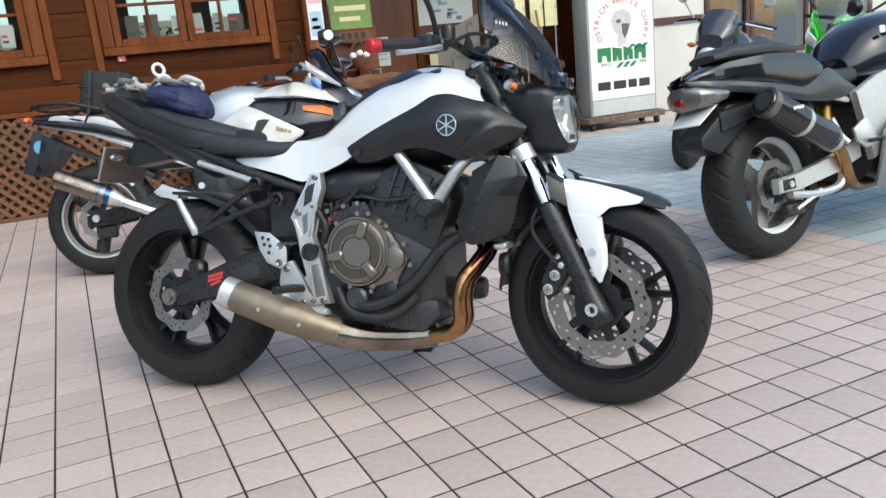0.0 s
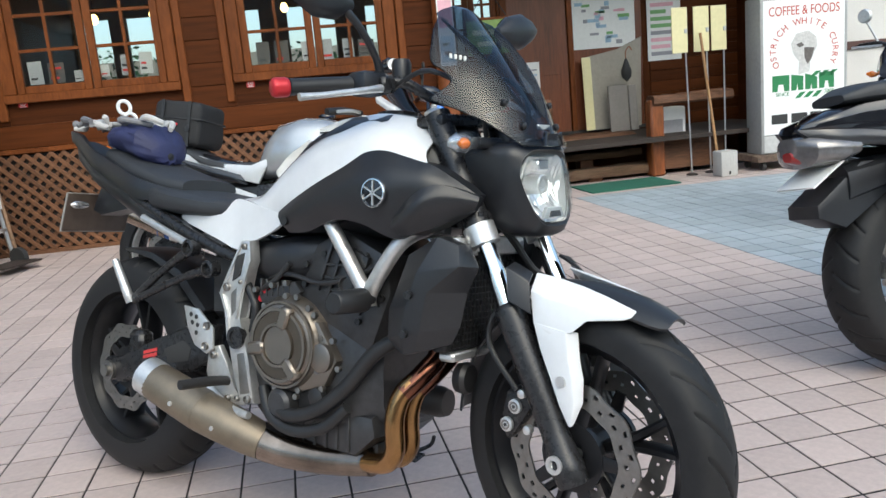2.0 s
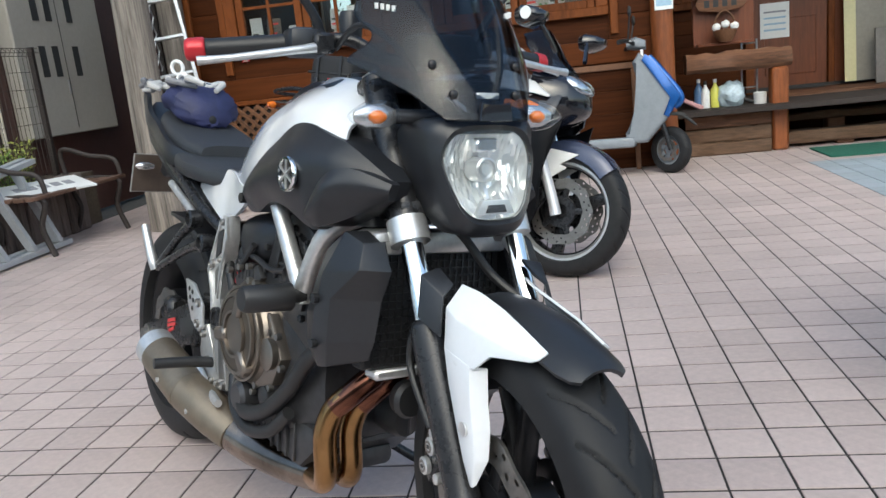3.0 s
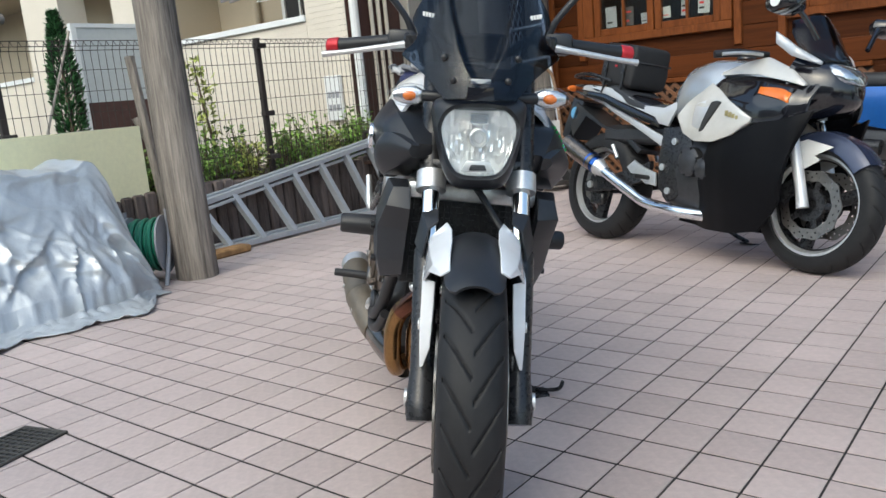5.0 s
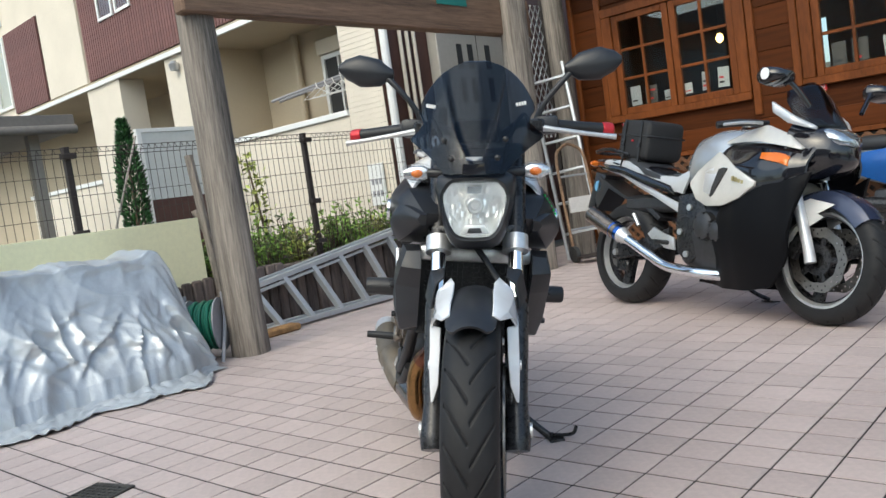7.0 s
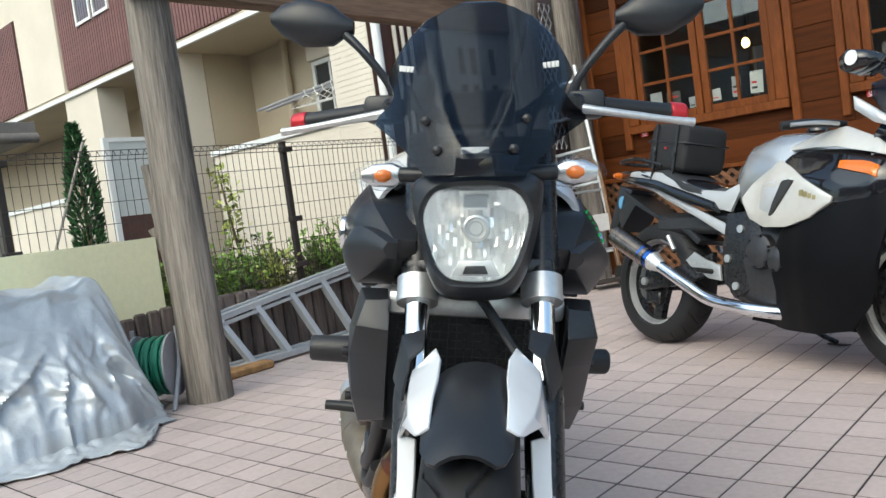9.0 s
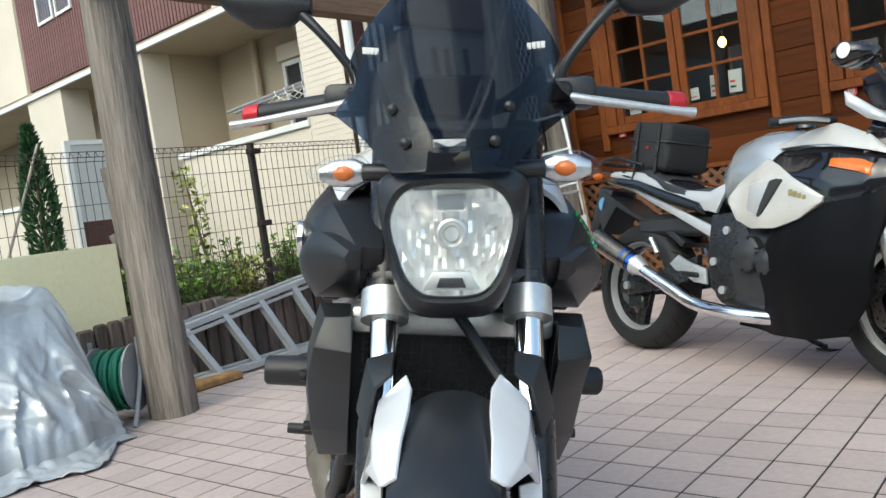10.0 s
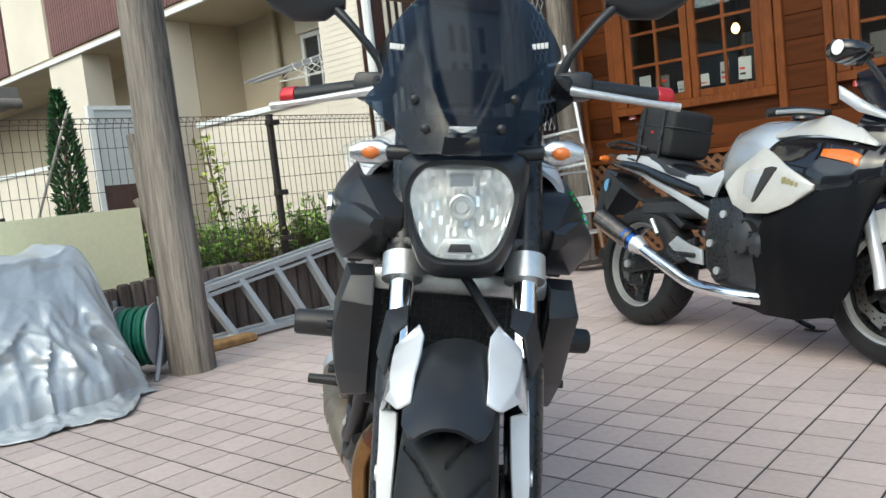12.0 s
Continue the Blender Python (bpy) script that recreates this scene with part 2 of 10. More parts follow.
WIN = [(-2.67, -1.50, 1.305, 2.25), (-0.87, 0.345, 1.325, 2.27)]
wall_front = wall_with_holes("wall_south", -3.10, 0.80, WALL_Y + 0.004, WALL_Y + 0.12, 0.0, 3.0, WIN, M_board,
                             "dark red-brown stained board wall of the cafe")
setting("wall_west", box(-3.10, -2.98, WALL_Y + 0.12, 10.0, 0, 3.0), M_board, "side wall of the wooden cafe")
setting("wall_porch", box(0.68, 0.80, WALL_Y + 0.12, 7.45, 0, 3.0), M_board, "inner side wall of the porch")
DOOR_Y = 7.45
wall_door = wall_with_holes("wall_door", 0.68, 4.8, DOOR_Y, DOOR_Y + 0.12, 0.0, 3.0, [(1.15, 1.82, 1.32, 2.24)], M_board,
                            "brown board wall behind the porch")
# Openings are guessed, so that bright patches show through the front panes.
wall_with_holes("wall_back", -3.1, 4.6, 9.4, 9.5, 0.0, 3.0, [(-2.95, -2.55, 1.35, 2.25), (-2.35, -1.75, 1.35, 2.25), (-1.1, -0.75, 1.35, 2.25), (-0.4, 0.2, 1.35, 2.25), (0.6, 1.0, 1.35, 2.2), (1.6, 2.4, 1.2, 2.2)], M_inwall, "dim back wall of the cafe room with guessed openings")
# Added backdrop; its tone sets how bright the back openings look.
setting("wall_yard", box(-6, 8, 12.0, 12.1, 0, 1.9), mat("backdrop_grey", (0.34, 0.34, 0.30), rough=0.85, var=0.12), "guessed grey backdrop wall behind the cafe")
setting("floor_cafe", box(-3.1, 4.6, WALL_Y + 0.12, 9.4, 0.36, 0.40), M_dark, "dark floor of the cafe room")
# Runs 0.75 m forward as an unseen eave that shades the front wall.
setting("ceiling", box(-3.5, 4.9, WALL_Y - 0.75, 9.6, 3.0, 3.1), M_beam, "dark wooden cafe ceiling with an added eave out of view")
setting("wall_east", box(4.68, 4.8, 6.6, 9.4, 0, 3.0), M_board, "east wall of the cafe")


def window(name, x0, x1, z0, z1, y, cols=2, rows=3):
    """Two sashes side by side, each of small panes between bars."""
    w = thing(name, "two-sash small-pane wooden window with notes behind the glass", "window", pose(0, 0, 0), kind="structure")
    f = bmesh.new()
    t = 0.085
    box(x0 - 0.10, x1 + 0.10, y - 0.045, y + 0.02, z1, z1 + t, 0.006, f)
    box(x0 - 0.10, x1 + 0.10, y - 0.06, y + 0.02, z0 - 0.07, z0, 0.006, f)
    box(x0 - 0.10, x0, y - 0.04, y + 0.02, z0, z1, 0.006, f)
    box(x1, x1 + 0.10, y - 0.04, y + 0.02, z0, z1, 0.006, f)
    part("window_frame", f, M_frame, w)
    mid = (x0 + x1) / 2
    for a, b in ((x0 + 0.002, mid - 0.004), (mid + 0.004, x1 - 0.002)):
        s = bmesh.new()
        e = 0.062
        box(a, a + e, y - 0.02, y + 0.025, z0, z1, 0.005, s)
        box(b - e, b, y - 0.02, y + 0.025, z0, z1, 0.005, s)
        box(a + e, b - e, y - 0.02, y + 0.025, z0, z0 + e, 0.005, s)
        box(a + e, b - e, y - 0.02, y + 0.025, z1 - e, z1, 0.005, s)
        for i in range(1, cols):
            c = a + e + (b - a - 2 * e) * i / cols
            box(c - 0.013, c + 0.013, y - 0.012, y + 0.02, z0 + e, z1 - e, 0.003, s)
        for j in range(1, rows):
            c = z0 + e + (z1 - z0 - 2 * e) * j / rows
            box(a + e, b - e, y - 0.010, y + 0.018, c - 0.013, c + 0.013, 0.003, s)
        sash = part("sash", s, M_frame, w)
        pw, ph = (b - a - 2 * e) / cols, (z1 - z0 - 2 * e) / rows
        for i in range(cols):
            for j in range(rows):
                p = part("pane", box(a + e + pw * i, a + e + pw * (i + 1), y + 0.002, y + 0.006, z0 + e + ph * j, z0 + e + ph * (j + 1)), M_pane, sash)
                p.visible_shadow = False
    return w


for i, (a, b, c, d) in enumerate(WIN):
    window("window_%d" % (i + 1), a, b, c, d, WALL_Y - 0.005)
window("window_3", 1.18, 1.80, 1.34, 2.22, DOOR_Y - 0.01)


# upright trims beside the windows and at the corner
def trim(name, x0, x1, y0, y1, z0, z1, material, label):
    return setting(name, box(x0, x1, y0, y1, z0, z1, 0.006), material, label)


for k, (x, za) in enumerate(((-2.80, 1.16), (-1.36, 1.16), (-1.01, 1.16), (0.49, 1.16))):
    trim("trim_upright_%d" % (k + 1), x - 0.032, x + 0.032, WALL_Y - 0.04, WALL_Y + 0.003, za - 0.06, 2.5, M_frame, "orange-brown upright trim board beside a window")
trim("trim_corner", -3.13, -3.08, WALL_Y - 0.045, WALL_Y + 0.02, 0.0, 3.0, M_frame, "orange-brown corner board of the cafe")
trim("trim_sill", -3.08, -0.36, WALL_Y - 0.05, WALL_Y + 0.003, 0.835, 0.875, M_frame, "thin sill board above the lattice")

# small red notice plates under the windows
for x, z in ((-2.645, 1.236), (-0.838, 1.240)):
    s = thing("notice_plate", "small red no-smoking plate screwed to the board wall", "sign", pose(x, WALL_Y - 0.018, z), "notice plates")
    part("plate", box(-0.035, 0.035, -0.004, 0.002, -0.033, 0.033, 0.001), M_red, s)
    part("ring", lathe([(-0.006, 0.016), (-0.006, 0.022), (-0.004, 0.022), (-0.004, 0.016)], "y", 20, closed=True), M_paper, s)
    part("bar", box(-0.006, 0.006, -0.006, -0.004, -0.006, 0.006), M_paper, s)
    part("caption", box(-0.024, 0.024, -0.0055, -0.004, -0.029, -0.025), M_paper, s)

# pale wall and shop window beyond the entrance
wall_right = wall_with_holes("wall_pale", 4.8, 10.2, 6.6, 6.72, 0.0, 2.9, [(6.42, 7.05, 0.62, 2.4), (7.2, 8.15, 0.62, 2.4), (8.35, 9.45, 0.62, 2.4)], M_offwall,
                             "pale grey rendered wall of the next room")
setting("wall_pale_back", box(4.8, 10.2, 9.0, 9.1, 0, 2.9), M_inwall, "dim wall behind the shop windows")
setting("trim_band", box(4.8, 6.35, 6.575, 6.6, 1.07, 1.16, 0.004), M_brown, "dark brown band along the pale wall")
for k, (a, b) in enumerate(((6.42, 7.05), (7.2, 8.15), (8.35, 9.45))):
    w = thing("window_%d" % (k + 4), "shop window in a dark brown frame", "window", kind="structure")
    f = bmesh.new()
    box(a - 0.07, a, 6.56, 6.64, 0.55, 2.47, 0.005, f)
    box(b, b + 0.07, 6.56, 6.64, 0.55, 2.47, 0.005, f)
    box(a, b, 6.56, 6.64, 0.55, 0.62, 0.005, f)
    box(a, b, 6.56, 6.64, 2.40, 2.47, 0.005, f)
    part("window_frame", f, M_brown, w)
    p = part("pane", box(a, b, 6.615, 6.621, 0.62, 2.40), M_pane, w)
    p.visible_shadow = False


def log_post(name, label, x, y, r, z0, z1, material, lean=(0, 0), seed=1):
    """A barked-off trunk: wobbling radius, split grain."""
    rng = random.Random(seed)
    b = bmesh.new()
    rings, n = [], 18
    ph = [rng.uniform(0, 6.28) for _ in range(4)]
    steps = 16
    for i in range(steps + 1):
        t = i / steps
        z = z0 + (z1 - z0) * t
        cx = lean[0] * t + 0.012 * math.sin(3 * t + ph[0])
        cy = lean[1] * t + 0.012 * math.sin(2.3 * t + ph[1])
        ring = []
        for k in range(n):
            a = 2 * math.pi * k / n
            rr = r * (1.06 - 0.10 * t) * (1 + 0.035 * math.sin(3 * a + ph[2] + 2 * t) + 0.02 * math.sin(7 * a + ph[3]) + rng.uniform(-0.012, 0.012))
            ring.append((cx + rr * math.cos(a), cy + rr * math.sin(a), z))
        rings.append(ring)
    ob = thing(name, label, "post", pose(x, y, 0))
    part("trunk", loft(rings), material, ob)
    return ob


log_post("timber_pillar", "weathered grey timber pillar standing on the tiles", -3.17, 1.62, 0.115, 0.0, 2.5, M_pillar, (0.0, 0.0), 3)
log_post("timber_pillar", "weathered grey timber pillar near the cafe corner", -3.00, 4.68, 0.125, 0.0, 2.5, M_pillar, (0.0, 0.0), 5)
log_post("timber_pillar", "weathered grey timber pillar at the cafe corner", -3.17, 5.62, 0.105, 0.0, 2.9, M_pillar, (0.0, 0.0), 8)
log_post("log_post", "orange varnished log post of the porch", 0.86, 5.76, 0.085, 0.0, 3.0, M_log, (0.0, 0.0), 9)
b = box(-3.14, -3.03, 1.45, 5.0, 2.115, 2.44, 0.012)
tagged(new("beam", mesh_of("beam", b, mat("brown_beam", (0.19, 0.115, 0.072), rough=0.75, var=0.4, scale=12, stretch=(6, 0.35, 6), bump=0.008), False)), "dark brown timber beam between the pillars", "beam")

bpl = thing("beam_plate", "small teal sign plate fixed to the timber beam", "sign", pose(-3.027, 3.91, 2.375))
part("plate", box(-0.002, 0.008, -0.185, 0.185, -0.055, 0.055, 0.002), mat("teal_plate", (0.03, 0.20, 0.17), rough=0.5, var=0.1), bpl)

# low edging of upright wooden logs with soil behind it
edge = thing("planter_edging", "low edging of upright brown wooden stakes", "edging")
rng = random.Random(4)
y = 0.2
soil = box(-5.0, -3.95, -1.9, 5.3, 0.0, 0.44)
tagged(new("planter_soil", mesh_of("planter_soil", soil, mat("soil", (0.10, 0.075, 0.05), rough=0.95, var=0.3, bump=0.01, scale=40), False)), "strip of dark soil behind the wooden edging", "soil", "", "structure")
M_stake = mat("stake_wood", (0.15, 0.115, 0.10), rough=0.85, var=0.35, scale=12, stretch=(4, 4, 0.6), bump=0.008, rnd=0.4)
while y < 5.3:
    w = rng.uniform(0.075, 0.105)
    h = 0.455 + rng.uniform(-0.018, 0.018)
    part("stake", box(-3.945, -3.865 + rng.uniform(-0.008, 0.008), y - 0.35, y - 0.35 + w - 0.008, 0, h, 0.012), M_stake, edge)
    y += w


# Added wall, never in view: gives panes and chrome something to reflect.
setting("wall_across", box(-16, 12, -12.2, -12.0, 0, 5.2), mat("wall_grey_brown", (0.34, 0.32, 0.29), rough=0.85, var=0.15), "unseen plain grey-brown wall added behind the camera")
# Out of view; added to keep skylight off the door and deck.
setting("ceiling_porch", box(0.50, 4.9, 5.12, 6.6, 2.75, 2.85), M_beam, "unseen dark ceiling added to shade the porch")
# ---- porch ----
def plank(x0, x1, y0, y1, z0, z1, seed=0, cuts=10, amp=0.008):
    """A hewn timber along x with uneven faces."""
    rng = random.Random(seed)
    rings = []
    for i in range(cuts + 1):
        x = x0 + (x1 - x0) * i / cuts
        j = lambda: rng.uniform(-amp, amp)
        e = 0.22 * min(y1 - y0, z1 - z0)
        rings.append([(x, y0 + j(), z0 + e), (x, y0 + e, z0 + j() * 0.4), (x, y1 - e, z0 + j() * 0.4), (x, y1, z0 + e),
                      (x, y1, z1 - e + j()), (x, y1 - e, z1 + j()), (x, y0 + e, z1 + j()), (x, y0 + j(), z1 - e)])
    return loft(rings)


built = set(scene.objects)
deck = thing("porch_deck", "low brown timber deck before the cafe door", "deck")
part("deck_board", plank(1.72, 2.80, 6.70, 7.4, 0.34, 0.42, 1), M_deck, deck)
part("riser", plank(1.72, 2.80, 6.66, 6.70, 0.27, 0.41, 2), M_deck, deck)
steps = thing("porch_steps", "two rough timber steps up to the cafe door", "steps")
part("tread", plank(1.70, 2.84, 6.17, 6.42, 0.035, 0.135, 3), M_deckgrey, steps, "grey weathered half-log tread")
part("tread", plank(1.71, 2.75, 6.42, 6.68, 0.20, 0.27, 4), M_deckgrey, steps, "grey weathered half-log tread")
part("support", box(2.10, 2.24, 6.45, 6.6, 0.0, 0.20, 0.01), M_deck, steps)
part("support", box(2.10, 2.24, 6.22, 6.4, 0.0, 0.05, 0.01), M_deck, steps)

bench = thing("log_rail_shelf", "brown log rail with a low shelf and plank front", "rail")
part("top_rail", plank(0.90, 1.72, 6.08, 6.24, 0.70, 0.86, 5, amp=0.012), M_deck, bench)
part("post", box(1.57, 1.70, 6.10, 6.25, 0.0, 0.70, 0.02), M_log, bench)
part("shelf", plank(0.88, 1.58, 6.12, 6.55, 0.35, 0.39, 6), M_deck, bench)
for k, (a, c) in enumerate(((0.0, 0.11), (0.115, 0.23), (0.235, 0.345))):
    part("plank", plank(0.88, 1.56, 6.10 + 0.004 * k, 6.15, a, c, 10 + k), (M_deckgrey, M_deckgrey, M_deck)[k], bench)

rail = thing("log_rail", "brown log rail with a stout post beside the steps", "rail")
part("post", box(2.70, 2.84, 6.08, 6.22, 0.0, 0.76, 0.02), M_log, rail)
part("top_rail", plank(2.72, 3.55, 6.05, 6.22, 0.70, 0.80, 7, amp=0.012), M_deck, rail)
part("plank", plank(2.84, 3.5, 6.16, 6.2, 0.05, 0.34, 8), M_deck, rail)

mat_green = mat("green_mat", (0.02, 0.115, 0.075), rough=0.95, var=0.2, scale=150, bump=0.003)
m = new("door_mat", mesh_of("door_mat", box(1.83, 2.68, 5.46, 6.02, 0.0, 0.014, 0.004), mat_green))
tagged(m, "dark green door mat lying before the steps", "mat")

settle(built, Matrix.Translation((0.155, 0.045, 0)) @ Matrix.Diagonal((1.03, 1.0, 1.0, 1)))
built = set(scene.objects)

# door
DOOR_D = DOOR_Y - 0.045
M_door = mat("door_wood", (0.17, 0.05, 0.018), rough=0.4, var=0.28, scale=12, stretch=(4, 1, 0.4), bump=0.003)
door = thing("door_1", "closed brown wooden cafe door with panels", "door", kind="structure")
part("leaf", box(1.70, 2.36, DOOR_D - 0.05, DOOR_D - 0.003, 0.44, 2.4, 0.006), M_door, door)
part("panel", box(1.80, 2.26, DOOR_D - 0.06, DOOR_D - 0.05, 0.56, 1.10, 0.008), M_door, door)
part("door_frame", box(1.62, 1.70, DOOR_D - 0.08, DOOR_D - 0.003, 0.40, 2.5, 0.006), M_frame, door)
part("door_frame", box(2.36, 2.42, DOOR_D - 0.08, DOOR_D - 0.003, 0.40, 2.5, 0.006), M_frame, door)
part("leaf", box(2.42, 3.22, DOOR_D - 0.05, DOOR_D - 0.003, 0.44, 2.4, 0.006), M_door, door)
part("threshold", box(1.62, 3.3, DOOR_D - 0.09, DOOR_D - 0.003, 0.42, 0.455), M_ink, door)


def sheet(name, label, x0, x1, z0, z1, y, material, category="poster", thick=0.004, turn=0.0, bars=()):
    """A flat notice; bars: (x, z, w, h, material) in fractions, standing for lines that cannot be read."""
    ob = thing(name, label, category, pose((x0 + x1) / 2, y, (z0 + z1) / 2, 0, turn, 0))
    w, h = x1 - x0, z1 - z0
    part("sheet", box(-w / 2, w / 2, -thick, 0, -h / 2, h / 2), material, ob, smooth=False)
    for bx, bz, bw, bh, bmtl in bars:
        part("line", box(-w / 2 + bx * w, -w / 2 + (bx + bw) * w, -thick - 0.0025, -thick, -h / 2 + bz * h, -h / 2 + (bz + bh) * h), bmtl, ob, smooth=False)
    return ob


M_blueink = mat("pale_blue_print", (0.35, 0.5, 0.62), var=0.1)
M_pinkink = mat("pink_print", (0.75, 0.42, 0.48), var=0.1)
M_greenink = mat("green_print", (0.20, 0.42, 0.16), var=0.1)
M_yellow = mat("cream_yellow", (0.72, 0.66, 0.38), rough=0.7, var=0.06)
M_greenboard = mat("green_board", (0.20, 0.30, 0.09), rough=0.7, var=0.2)
M_greyink = mat("grey_print", (0.3, 0.3, 0.32), var=0.1)
rng = random.Random(12)
sheet("paper_notice", "white paper notice with grey lines on the door", 1.76, 2.02, 0.92, 1.25, DOOR_D - 0.064, M_paper, "notice",
      bars=[(0.12, 0.72 - 0.17 * k, 0.76, 0.05, M_blueink if k else M_greyink) for k in range(4)])
bars = [(rng.uniform(0.03, 0.75), rng.uniform(0.05, 0.85), rng.uniform(0.06, 0.2), rng.uniform(0.03, 0.08), rng.choice((M_greenink, M_blueink, M_greyink, M_pinkink))) for _ in range(26)]
sheet("map_poster", "pale printed area map poster with coloured spots on the door", 2.42, 3.14, 1.34, 2.0, DOOR_D - 0.056, M_paper, "poster", bars=bars)
sheet("wall_poster", "pink and white printed poster beside the entrance", 3.30, 3.70, 1.15, 1.85, DOOR_D - 0.02, M_paper, "poster",
      bars=[(0.1, 0.08 + 0.11 * k, rng.uniform(0.4, 0.8), 0.06, rng.choice((M_pinkink, M_greyink, M_greenink))) for k in range(8)])
bd = thing("cream_board", "cream painted board leaning beside the door", "board", pose(2.86, 7.2, 0.45, -4, 0, 0))
# Cream taken down to grey: the porch shade is in the board's colour.
part("board", prism([(-0.38, 0), (0.24, 0), (0.30, 0.98), (0.02, 0.86), (-0.36, 0.80)], -0.02, 0.0, "y", 0.003), mat("shaded_cream_board", (0.34, 0.31, 0.26), rough=0.7, var=0.1), bd)
part("edge_strip", box(-0.40, -0.30, -0.03, -0.022, 0.0, 0.80), M_yellow, bd)
bd = thing("grey_panel", "grey folding panel standing by the door", "panel", pose(2.78, 7.02, 0.42, -5, 0, 0))
part("panel", box(-0.11, 0.11, -0.02, 0.0, 0.0, 0.5, 0.004), mat("panel_grey", (0.22, 0.20, 0.18), rough=0.6), bd)
part("panel", box(0.11, 0.2, -0.04, -0.02, 0.0, 0.49, 0.004), mat("panel_grey", (0.22, 0.20, 0.18), rough=0.6), bd)
um = thing("folded_umbrella", "black folded umbrella hanging by its hook", "umbrella", pose(2.86, 6.98, 0.95))
part("cloth", lathe([(0.0, 0.004), (0.05, 0.05), (0.12, 0.055), (0.22, 0.02), (0.25, 0.008)], "z", 12), M_ink, um)
part("hook", tube([(0, 0, 0.25), (0.0, 0, 0.32), (0.04, 0, 0.37), (0.07, 0, 0.33)], 0.006, 6), mat("hook_wood", (0.25, 0.09, 0.04), rough=0.4), um)

# green hanging board, cloth banner on the post, basket, shelf things
gb = sheet("hanging_board", "green chalk board with pale lettering hung in the porch", 0.98, 1.40, 1.33, 1.64, 6.16, M_greenboard, "sign", 0.02,
           bars=[(0.12, 0.56, 0.76, 0.16, M_yellow), (0.22, 0.24, 0.5, 0.14, M_yellow)])
part("frame", box(-0.23, 0.23, -0.026, -0.001, 0.155, 0.18, 0.004), M_frame, gb)
part("frame", box(-0.23, 0.23, -0.026, -0.001, -0.18, -0.155, 0.004), M_frame, gb)
for sgn in (-1, 1):
    part("cord", tube([(sgn * 0.18, -0.01, 0.17), (0.0, -0.01, 0.45)], 0.004, 6), M_ink, gb)
tb = thing("wooden_name_board", "rounded dark wooden board with carved letters under the green board", "sign", pose(1.19, 6.15, 1.26))
part("board", prism([(-0.2, 0), (-0.17, -0.05), (0, -0.075), (0.17, -0.05), (0.2, 0), (0.17, 0.05), (-0.17, 0.05)], -0.02, 0, "y", 0.004), M_deck, tb)
for k in range(4):
    part("carved_mark", box(-0.13 + 0.07 * k, -0.09 + 0.07 * k, -0.024, -0.02, -0.03, 0.03), M_ink, tb)
wb = thing("wall_shelf_box", "dark wooden wall box with pots hung in the porch", "shelf", pose(1.22, 6.22, 0.92))
part("back", box(-0.24, 0.24, 0.0, 0.02, 0, 0.42, 0.004), M_door, wb)
part("ledge", box(-0.22, 0.22, -0.10, 0.0, 0.0, 0.02, 0.004), M_door, wb)
bk = thing("wicker_basket", "small wicker basket with white cloth flowers", "basket", pose(1.21, 6.10, 0.945))
part("bowl", lathe([(0, 0.05), (0.05, 0.085), (0.10, 0.10), (0.10, 0.09), (0.05, 0.075), (0.01, 0.04)], "z", 16), mat("wicker", (0.16, 0.07, 0.03), rough=0.7, var=0.3, scale=60), bk)
part("handle", tube([(-0.09, 0, 0.1), (-0.06, 0, 0.2), (0, 0, 0.25), (0.06, 0, 0.2), (0.09, 0, 0.1)], 0.008, 6), mat("wicker", (0.16, 0.07, 0.03)), bk)
for k, (fx_, fz) in enumerate(((-0.07, 0.12), (0.0, 0.14), (0.07, 0.12))):
    fl = bmesh.new()
    bmesh.ops.create_icosphere(fl, subdivisions=2, radius=0.035)
    for v in fl.verts:
        v.co *= 1 + 0.18 * noise.noise(v.co * 60)
    bmesh.ops.translate(fl, vec=(fx_, -0.03, fz), verts=fl.verts)
    part("flower", fl, M_paper, bk)


def bottle(name, label, x, y, z, r, h, material, cap):
    ob = thing(name, label, "bottle", pose(x, y, z), "bottles on the porch shelf")
    part("body", lathe([(0, r * 0.95), (0.01, r), (h * 0.62, r), (h * 0.75, r * 0.6), (h * 0.82, r * 0.35), (h * 0.88, r * 0.35)], "z", 16), material, ob)
    part("cap", lathe([(h * 0.88, r * 0.4), (h, r * 0.4)], "z", 12), cap, ob)
    return ob


bottle("spray_bottle", "blue and white plastic bottle on the porch shelf", 1.02, 6.28, 0.39, 0.038, 0.26, mat("bottle_blue", (0.08, 0.16, 0.3), rough=0.3), M_paper)
bottle("spray_bottle", "white plastic bottle on the porch shelf", 1.07, 6.25, 0.39, 0.035, 0.24, M_white, M_ink)
bottle("spray_bottle", "yellow plastic bottle on the porch shelf", 1.15, 6.26, 0.39, 0.038, 0.25, mat("bottle_yellow", (0.7, 0.68, 0.12), rough=0.3), M_paper)
bagm = mat("plastic_bag", (0.55, 0.66, 0.72), rough=0.25, var=0.25, scale=25, bump=0.01)
bg = bmesh.new()
bmesh.ops.create_icosphere(bg, subdivisions=4, radius=0.12)
for v in bg.verts:
    v.co *= 1 + 0.22 * noise.noise(v.co * 14) + 0.1 * noise.noise(v.co * 35)
    v.co.z = max(-0.10, v.co.z)
bmesh.ops.translate(bg, vec=(1.28, 6.27, 0.49), verts=bg.verts)
tagged(new("plastic_bag", mesh_of("plastic_bag", bg, bagm)), "crumpled translucent plastic bag on the porch shelf", "bag")
lid = bmesh.new()
